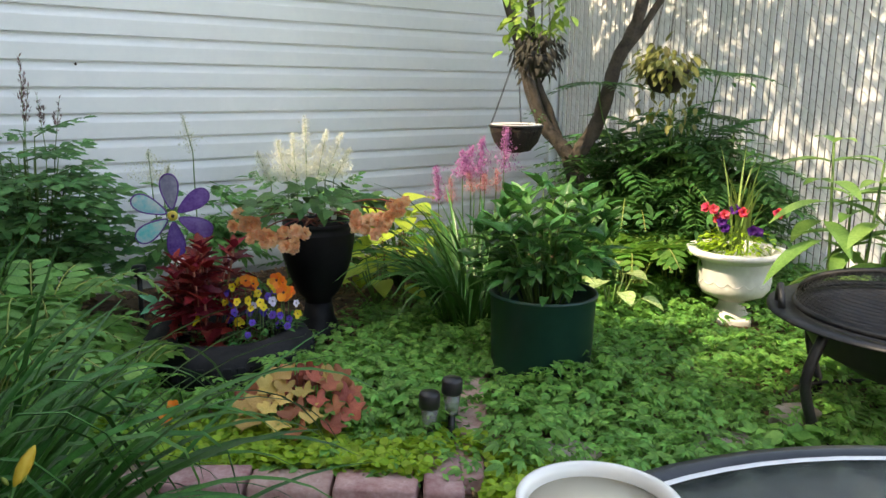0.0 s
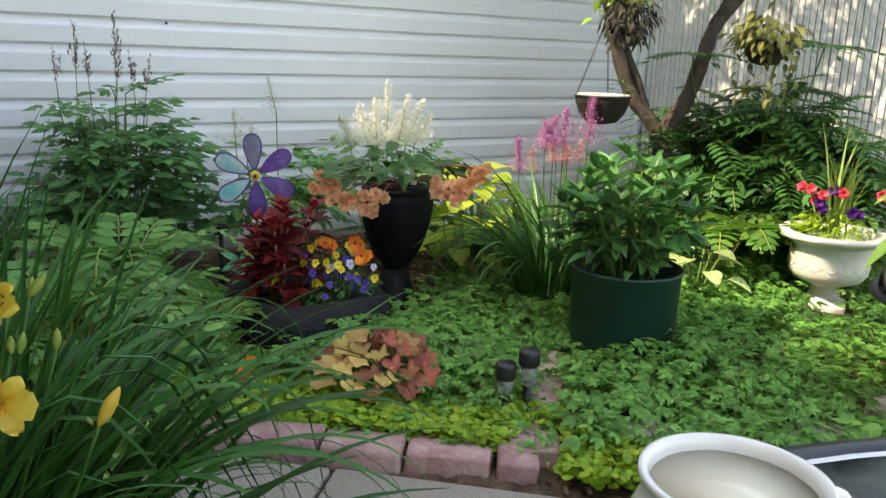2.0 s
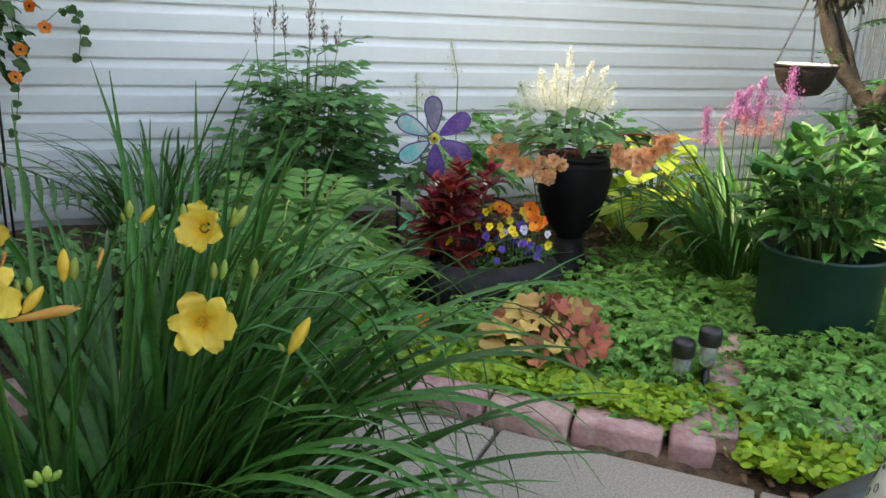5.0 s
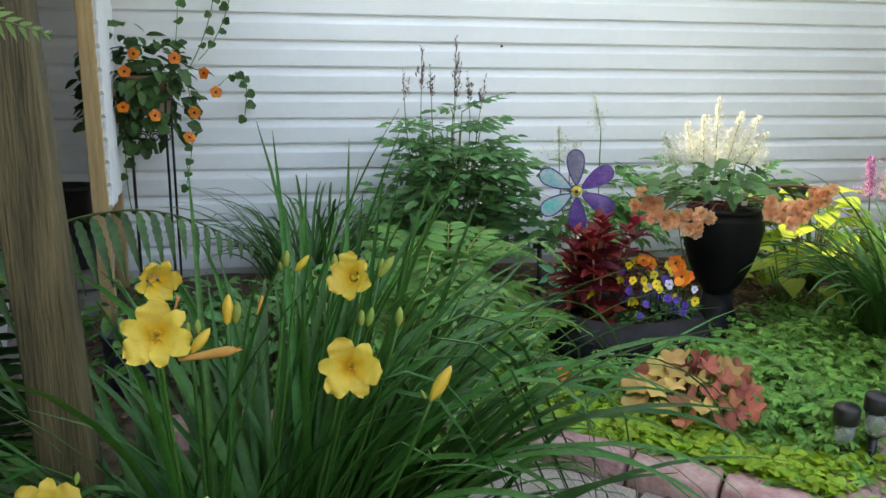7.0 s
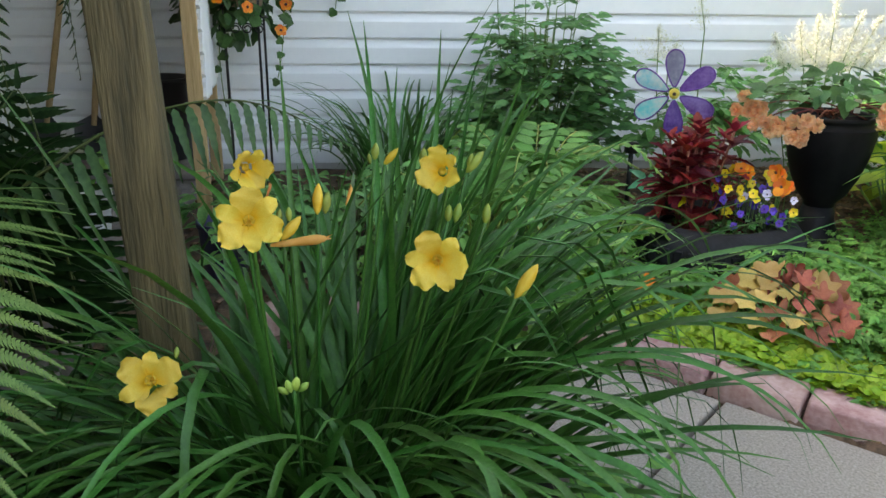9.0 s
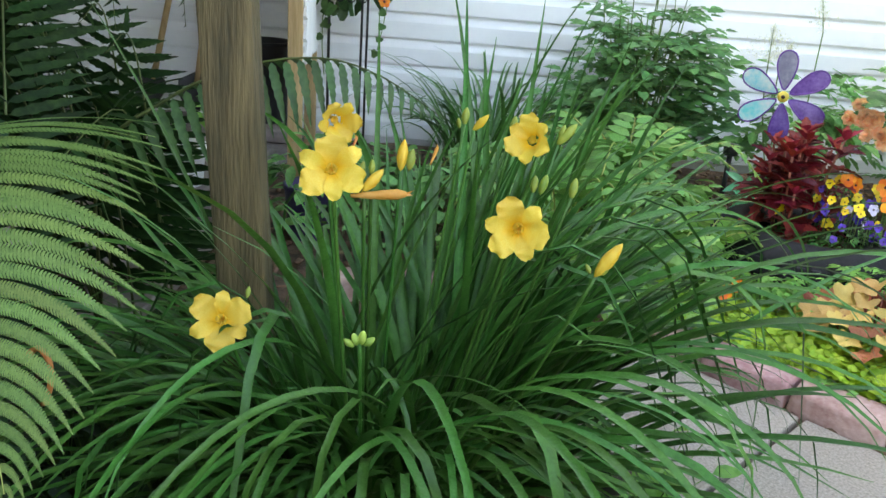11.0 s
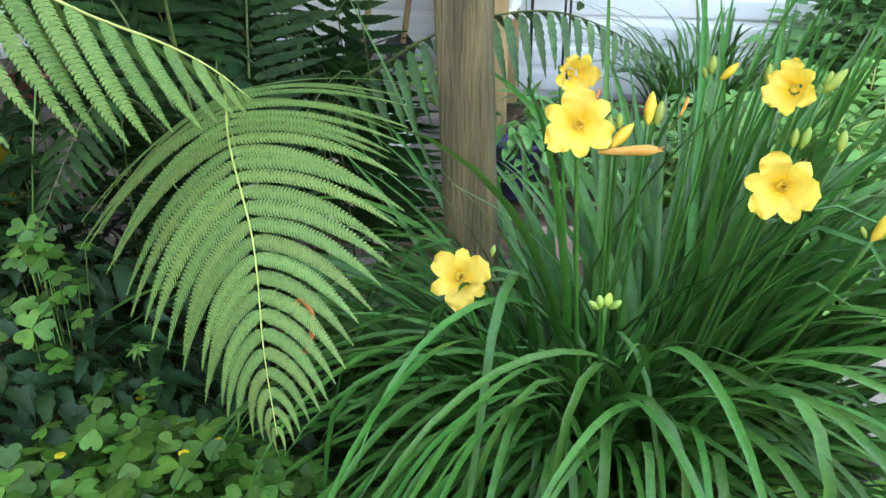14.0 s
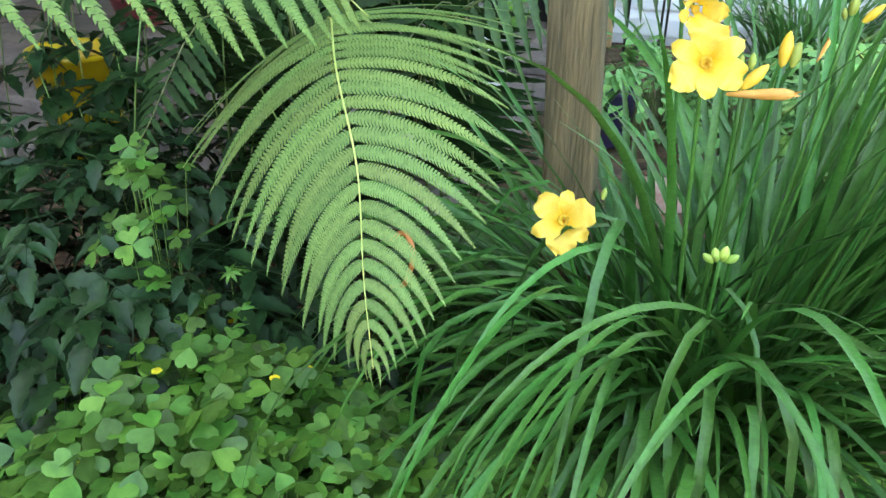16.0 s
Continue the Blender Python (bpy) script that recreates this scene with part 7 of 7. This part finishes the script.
for k in range(20):
    a = rnd.uniform(0, 6.283)
    cv = curve((2.93, 2.93, 1.12), (2.93 + 0.1 * math.cos(a), 2.93 + 0.1 * math.sin(a), 1.30), (2.93 + 0.16 * math.cos(a), 2.93 + 0.16 * math.sin(a), rnd.uniform(1.08, 1.55)), 7)
    for q in cv[2:]:
        s.add(OVATE, aim(q, (rnd.gauss(0, 1), rnd.gauss(0, 1), -0.5), (0, -0.4, 1), rnd.uniform(0.045, 0.075)))
piece("vine", s.get(), L_VINE, top, "lime green vine leaves")


def build_urn_plants():
    c = Vector((3.30, 2.095, 0.29))
    e = thing("urn_flowers", c, "red and purple flowers with spiky grass in the white urn", "flowers")
    me = [mesh_of("grass_blade", *blade(rnd.uniform(0.30, 0.52), 0.010, rnd.uniform(4, 20), rnd.uniform(20, 75), 1.5, 9), L_GRASS) for _ in range(8)]
    for i in range(22):
        shared("grass_blade", me[i % 8], Matrix.Translation(c + Vector((rnd.gauss(0, .02), rnd.gauss(0, .02), -0.02))) @ Matrix.Rotation(rnd.uniform(0, 6.283), 4, 'Z'), e)
    fo = Soup()
    bush(fo, (c.x, c.y, c.z + 0.03), (0.15, 0.15, 0.09), 420, [OVATE2, LANCE], 0.030, 0.4, 0.2, 0.1)
    piece("foliage", fo.get(), L_JENNY, e)
    for key, mt, spots in (("red_flower", F_RED, [(3.10, 2.10, 0.495), (3.12, 2.06, 0.475), (3.095, 2.13, 0.50), (3.22, 1.88, 0.495), (3.16, 2.0, 0.49), (3.13, 2.09, 0.45)]), ("purple_flower", F_PETU, [(3.15, 2.03, 0.50), (3.13, 2.06, 0.42), (3.175, 1.96, 0.42), (3.12, 2.07, 0.445), (3.20, 1.95, 0.41)])):
        for q in spots:
            f = Soup()
            q = (q[0] + 0.09, q[1] + 0.05, q[2] - 0.02)
            m = facing(q, (rnd.gauss(-0.7, 0.3), rnd.gauss(-0.5, 0.3), rnd.gauss(0.4, 0.3)))
            for ring in range(2):
                for k in range(5):
                    f.add(round_leaf(3, 0.1, 8, 0.2), m @ Matrix.Rotation(radians(72 * k + 30 * ring), 4, 'Z') @ Matrix.Rotation(radians(15 + 35 * ring), 4, 'X') @ Matrix.Diagonal((0.026, 0.026, 0.026, 1)))
            piece(key, f.get(), mt, e)
    return e


build_urn_plants()


def build_milkweed():
    c = Vector((2.98, 1.50, 0))
    e = thing("milkweed", c, "tall light green broad-leaved plant by the fence", "plant")
    me = mesh_of("leaf", *leaf(0.36, 8, 0.14, 0.40, belly=0.45), L_BIG)
    for x, y, h in ((2.90, 1.56, 0.80), (2.96, 1.42, 0.74), (3.02, 1.36, 0.78), (2.99, 1.52, 0.62)):
        piece("stem", strip([(c.x + (x - c.x) * 0.4, c.y + (y - c.y) * 0.4, 0), (x, y, h)], [0.007, 0.004], 6), L_STEM, e)
        for k in range(6):
            z = h - 0.065 * k
            for j in range(2):
                a = 1.57 * k + 3.1416 * j + x * 9
                shared("leaf", me, aim((x, y, z), (math.cos(a), math.sin(a), 0.5 - 0.16 * k), (0, 0, 1), (0.125 + 0.021 * k) * rnd.uniform(0.85, 1.15)), e)
    return e


build_milkweed()


def build_fire_pit():
    c, R, z = (2.60, 1.13, 0.0), 0.40, 0.36
    e = thing("fire_pit", c, "round black steel fire pit with a mesh lid", "fire pit")
    piece("bowl", lathe([(0.05, z - 0.17), (0.16, z - 0.16), (0.26, z - 0.10), (0.31, z - 0.02), (0.315, z), (R - 0.01, z + 0.012), (R, z + 0.006), (R, z + 0.001), (R - 0.01, z + 0.004), (0.32, z - 0.012), (0.27, z - 0.10), (0.15, z - 0.155), (0, z - 0.16)][::-1], 56, c), M_FIREPIT, e)
    for k in range(4):
        a = radians(160 + 90 * k)
        d = Vector((math.cos(a), math.sin(a), 0))
        pts = smooth_path([Vector(c) + d * 0.34 + Vector((0, 0, z)), Vector(c) + d * 0.39 + Vector((0, 0, z - 0.13)), Vector(c) + d * 0.36 + Vector((0, 0, z - 0.24)), Vector(c) + d * 0.33 + Vector((0, 0, 0.05)), Vector(c) + d * 0.36 + Vector((0, 0, -0.01))], 4)
        piece("leg", strip(pts, 0.015, 8), M_IRON, e)
    ring = [(c[0] + 0.325 * math.cos(t), c[1] + 0.325 * math.sin(t), 0.055) for t in [i * 2 * math.pi / 40 for i in range(41)]]
    piece("brace_ring", strip(ring, 0.007, 6), M_IRON, e)
    lid = piece("lid_ring", strip([(c[0] + 0.325 * math.cos(t), c[1] + 0.325 * math.sin(t), z + 0.018) for t in [i * 2 * math.pi / 48 for i in range(49)]], 0.009, 6), M_IRON, e, "black lid rim")
    dome = [(0.325 * math.cos(q), 0.10 * math.sin(q)) for q in [i * math.pi / 2 / 10 for i in range(11)]]
    for k in range(2):
        a = radians(100 + 90 * k)
        pts = [(c[0] + r * math.cos(a), c[1] + r * math.sin(a), z + 0.02 + h) for r, h in dome] + [(c[0] - r * math.cos(a), c[1] - r * math.sin(a), z + 0.02 + h) for r, h in dome[::-1]]
        piece("lid_rib", strip(pts, 0.011, 6), M_IRON, lid)
    s = Soup()
    for i in range(44):
        a = math.pi * i / 44
        pts = [(c[0] + r * math.cos(a), c[1] + r * math.sin(a), z + 0.018 + h) for r, h in dome] + [(c[0] - r * math.cos(a), c[1] - r * math.sin(a), z + 0.018 + h) for r, h in dome[::-1]]
        s.add(strip(pts, 0.0010, 3, False), Matrix.Identity(4))
    for r, h in [(0.325 * math.cos(q), 0.10 * math.sin(q)) for q in [j * math.pi / 2 / 22 for j in range(1, 22)]]:
        s.add(strip([(c[0] + r * math.cos(t), c[1] + r * math.sin(t), z + 0.018 + h) for t in [i * 2 * math.pi / 40 for i in range(41)]], 0.0010, 3, False), Matrix.Identity(4))
    piece("lid_mesh", s.get(), M_IRON, lid, "fine black wire mesh dome")
    for k in range(2):
        a = radians(125 + 180 * k)
        h = [Vector((c[0] + (R - 0.03) * math.cos(a + q * 0.12), c[1] + (R - 0.03) * math.sin(a + q * 0.12), z + 0.01 + 0.055 * (1 - q * q))) for q in (-1, -0.8, -0.4, 0, 0.4, 0.8, 1)]
        piece("handle", strip(h, 0.010, 8), M_IRON, e)
    return e


build_fire_pit()


# ---- table and mug ----
# pale green mottling paints the rippled reflection of sky and leaves
M_GLASS = surf("rippled_glass_reflections", (0.010, 0.020, 0.028), (0.15, 0.19, 0.16), scale=30, rough=0.08, bump=1.0, fine=2.5)
gb = M_GLASS.node_tree.nodes["Principled BSDF"]
gb.inputs["Transmission Weight"].default_value = 0.3
gb.inputs["IOR"].default_value = 1.5


def build_table():
    c, R, z = (0.72, 0.284, 0.0), 0.487, 0.635
    e = thing("patio_table", c, "round patio table with a rippled glass top and black rim", "table")
    piece("glass_top", lathe([(0.001, z - 0.010), (R - 0.02, z - 0.010), (R - 0.02, z - 0.004), (0.001, z - 0.004)], 64, c), M_GLASS, e, "rippled glass pane with reflections mottled into its colour")
    piece("rim", lathe([(R - 0.026, z - 0.022), (R - 0.004, z - 0.024), (R, z - 0.012), (R - 0.004, z - 0.001), (R - 0.016, z), (R - 0.026, z - 0.004), (R - 0.026, z - 0.022)], 72, c, cap=False), M_TABLERIM, e, "black metal rim")
    piece("rim_line", lathe([(R - 0.031, z - 0.003), (R - 0.026, z - 0.0015), (R - 0.0255, z - 0.003)], 72, c, cap=False), M_LATTICE, e, "white bead round the glass")
    for k in range(4):
        a = radians(15 + 90 * k)
        d = Vector((math.cos(a), math.sin(a), 0))
        pts = smooth_path([Vector(c) + d * (R - 0.04) + Vector((0, 0, z - 0.02)), Vector(c) + d * 0.28 + Vector((0, 0, 0.45)), Vector(c) + d * 0.30 + Vector((0, 0, 0.0))], 5)
        piece("leg", strip(pts, 0.011, 8), M_TABLERIM, e)
    return e


build_table()


def build_mug():
    c = (0.598, 0.639, 0.635)
    e = thing("mug", c, "large white ceramic mug of milky tea with small painted doodles", "mug")
    H = 0.099
    SIDE = [(0.044, 0.010), (0.053, 0.026), (0.0575, 0.042), (0.0565, 0.056), (0.0527, 0.070), (0.0480, 0.081), (0.0458, 0.087)]
    piece("body", lathe([(0.030, 0.0), (0.034, 0.002)] + SIDE + [(0.0478, H - 0.006), (0.0497, H - 0.003), (0.0494, H - 0.0005), (0.0475, H), (0.0450, H - 0.001), (0.0432, H - 0.005), (0.0425, 0.085), (0.046, 0.06), (0.045, 0.03), (0.03, 0.010), (0, 0.008)], 64, c), M_GLAZE, e)
    piece("tea", lathe([(0.0430, 0.0905), (0, 0.0907)], 40, c), M_TEA, e, "milky tea")
    pts = smooth_path([(c[0] + 0.043, c[1] - 0.010, c[2] + 0.078), (c[0] + 0.072, c[1] - 0.020, c[2] + 0.074), (c[0] + 0.078, c[1] - 0.022, c[2] + 0.048), (c[0] + 0.064, c[1] - 0.016, c[2] + 0.026), (c[0] + 0.050, c[1] - 0.010, c[2] + 0.024)], 5)
    piece("handle", strip(pts, 0.005, 10), M_GLAZE, e)

    def on(a, h, out=0.0003):
        k = max(i for i in range(len(SIDE) - 1) if h >= SIDE[i][1])
        q = (h - SIDE[k][1]) / (SIDE[k + 1][1] - SIDE[k][1])
        r = SIDE[k][0] * (1 - q) + SIDE[k + 1][0] * q + out
        return (c[0] + r * math.cos(a), c[1] + r * math.sin(a), c[2] + h)
    for i in range(74):
        a = radians(95 + 2.7 * i) + rnd.uniform(-0.03, 0.03)
        h = (0.073, 0.060, 0.047, 0.035, 0.066, 0.041)[i % 6] + rnd.uniform(-0.003, 0.003)
        if i % 3 == 0:       # leaf-shaped spot
            s = Soup()
            s.add(lathe([(0.0021, 0), (0.0015, 0.0004), (0, 0.0005)], 8), facing(on(a, h), (math.cos(a), math.sin(a), 0), rnd.uniform(0, 3)) @ Matrix.Diagonal((0.6, 1.25, 1, 1)))
            piece("painted_spot", s.get(), (M_RUST, M_INK, M_INK)[(i // 3) % 3], e, "small painted spot")
        elif i % 3 == 1:     # small loop
            pts = [on(a + 0.040 * math.cos(t), h + 0.0022 * math.sin(t)) for t in [j * 0.63 for j in range(11)]]
            piece("painted_line", strip(pts, 0.00022, 4), M_INK, e, "thin painted loop")
        else:                # short wavy stroke
            k = rnd.choice((-1, 1))
            pts = [on(a + k * 0.018 * t, h + 0.0014 * math.sin(t * 2.4)) for t in [j * 0.45 - 1.6 for j in range(8)]]
            piece("painted_line", strip(pts, 0.00024, 4), M_INK, e, "thin painted stroke")
    return e


build_mug()


# ---- low plants that cover the ground ----
def in_bed(x, y):
    u, v = to_uv(x, y)
    return v > V_EDGE + 0.11 and x > 0.35


def cover(name, label, mat, shapes, size, count, bounds, keep, height, lift=0.0, tilt=0.35):
    e = thing(name, (bounds[0], bounds[2], 0), label, "ground cover", kind="stuff")
    s = Soup()
    n = 0
    for _ in range(count * 6):
        if n >= count:
            break
        x, y = rnd.uniform(bounds[0], bounds[1]), rnd.uniform(bounds[2], bounds[3])
        w = keep(x, y)
        if w <= 0 or rnd.random() > w:
            continue
        n += 1
        a = rnd.uniform(0, 6.283)
        z = lift + height * (0.45 + 0.55 * rnd.random()) * (0.6 + 0.4 * w) * (1 + 0.5 * noise.noise(Vector((x * 4, y * 4, 7))))
        s.add(rnd.choice(shapes), aim((x, y, z), (math.cos(a), math.sin(a), rnd.gauss(-0.05, 0.25)), (rnd.gauss(0, tilt), rnd.gauss(-0.15, tilt), 1), size * rnd.uniform(0.65, 1.3)))
    piece("foliage", s.get(), mat, e, kind="stuff")
    return e


def away(x, y, spots):
    for cx, cy, r in spots:
        if (x - cx) ** 2 + (y - cy) ** 2 < r * r:
            return False
    return True


BARE = [(1.315, 2.85, 0.33), (1.24, 2.66, 0.20), (1.81, 2.99, 0.10), (2.128, 2.078, 0.17), (3.30, 2.095, 0.13), (3.10, 1.95, 0.12), (1.73, 1.63, 0.115), (2.10, 1.40, 0.08)]


def gout_keep(x, y):
    u, v = to_uv(x, y)
    if not in_bed(x, y) or not away(x, y, BARE) or x > 4.35 or y > (3.0 if x > 1.1 else 3.5):
        return 0
    k = 1.0
    if u < U_EDGE - 0.12 and v < V_EDGE + 0.34:
        k = 0.15
    if y > 2.65 and x < 2.1:
        k = 0.25 if x > 1.1 else 0.8
    if y > 2.5 and x > 2.0:
        k = 0.5
    if -0.27 < u < -0.09 and v < V_EDGE + 0.75:
        k = 0.12
    if v < V_EDGE + 0.16:
        k = 0
    if x > 2.3 and y < 2.3:
        k *= 0.45
    return k


LOBE = leaf(0.40, 3, 0.12, 0.2)
ELDER = merge((LOBE, Matrix.Identity(4)), (LOBE, Matrix.Rotation(radians(42), 4, 'Z') @ Matrix.Diagonal((0.8, 0.72, 0.8, 1))), (LOBE, Matrix.Rotation(radians(-42), 4, 'Z') @ Matrix.Diagonal((0.8, 0.72, 0.8, 1))))
GOUT = [spray(ELDER, 1, 1.0, 0.58, 1.15, 62, 0.2, 0.4), spray(ELDER, 2, 1.0, 0.46, 1.2, 60, 0.25, 0.35)]
cover("ground_cover", "dense green ground elder carpet over the bed", L_GOUT, GOUT, 0.064, 7600, (0.36, 4.35, 0.9, 3.5), gout_keep, 0.115)


def jenny_keep(x, y):
    u, v = to_uv(x, y)
    if not away(x, y, BARE):
        return 0
    if V_EDGE + 0.13 < v < V_EDGE + 0.42 and -1.25 < u < U_EDGE - 0.12:
        return 1.0 if v < V_EDGE + 0.32 else 0.5
    if V_EDGE + 0.24 < v < V_EDGE + 0.36 and -0.26 < u < -0.14:
        return 0.6
    if V_EDGE + 0.035 < v < V_EDGE + 0.30 and U_EDGE < u < 0.45:
        return 0.9
    return 0


ROUND = round_leaf(0, 0, 8, 0.08)
cover("creeping_jenny", "bright yellow-green creeping jenny along the bricks", L_JENNY, [ROUND], 0.0215, 8600, (0.4, 1.9, 1.1, 2.7), jenny_keep, 0.065, 0.0, 0.5)


def moss_keep(x, y):
    if not in_bed(x, y) or not away(x, y, BARE):
        return 0
    d = (x - 3.0) ** 2 + (y - 2.15) ** 2
    k = max(0, 1 - d / 0.35)
    if 1.9 < x < 2.2 and 2.45 < y < 3.0:
        k = 0.6
    if 1.7 < x < 2.3 and 1.3 < y < 1.7:
        k = max(k, 0.5)
    return k


cover("low_creeper", "sunlit small-leaved pale creeper near the white urn", L_GOUT, [OVATE2], 0.030, 4200, (1.6, 3.6, 1.2, 3.1), moss_keep, 0.075, 0.0, 0.5)


def fill_keep(x, y):
    if not in_bed(x, y) or not away(x, y, BARE) or y > 3.2:
        return 0
    return 0.2 if (y > 2.65 and x < 2.1) else 1.0


cover("low_weeds", "fine small-leaved weeds between the taller plants", L_GOUT, [OVATE2], 0.024, 15000, (0.4, 4.25, 0.9, 3.2), fill_keep, 0.06, 0.0, 0.5)


def chip_keep(x, y):
    if on_patio(x, y):
        return 0
    return 1.0 if (y > 2.8 and x > 0.3) or (x < 0.5 and y < 2.0) else 0.3


CHIP = box(0.5, 1.0, 0.16, None, 0.0)
cover("bark_mulch", "loose brown bark mulch chips", M_CHIP, [CHIP], 0.026, 4200, (-1.2, 3.6, 0.7, 4.05), chip_keep, 0.008, -0.004, 0.35)

e = thing("orange_flower", (0.93, 2.27, 0), "small orange flower beside the bricks", "flower")
soups = {k: Soup() for k in ("orange", "eye")}
for q in ((0.92, 2.265, 0.13), (0.955, 2.30, 0.14)):
    pansy(soups, q, (-0.3, -0.8, 0.5), 0.022, "orange")
piece("petals", soups["orange"].get(), F_ORANGE, e)
piece("stem", strip([(0.935, 2.285, 0), (0.935, 2.285, 0.13)], 0.002, 4), L_STEM, e)
e = thing("paper_scrap", (1.50, 1.455, 0.002), "small white scrap of litter on the slab edge", "litter")
piece("scrap", box(0.022, 0.014, 0.003, Matrix.Translation((1.50, 1.455, 0.004)) @ Matrix.Rotation(0.6, 4, 'Z'), 0.001, 0.001), M_TAG, e)
e = thing("wall_plug", (1.274, 4.085, 1.03), "small dark plug in the siding", "plug")
piece("body", lathe([(0.001, 0), (0.006, 0.004), (0.006, 0.009), (0.001, 0.014)], 10, (1.274, 4.083, 1.025)), F_EYE, e)
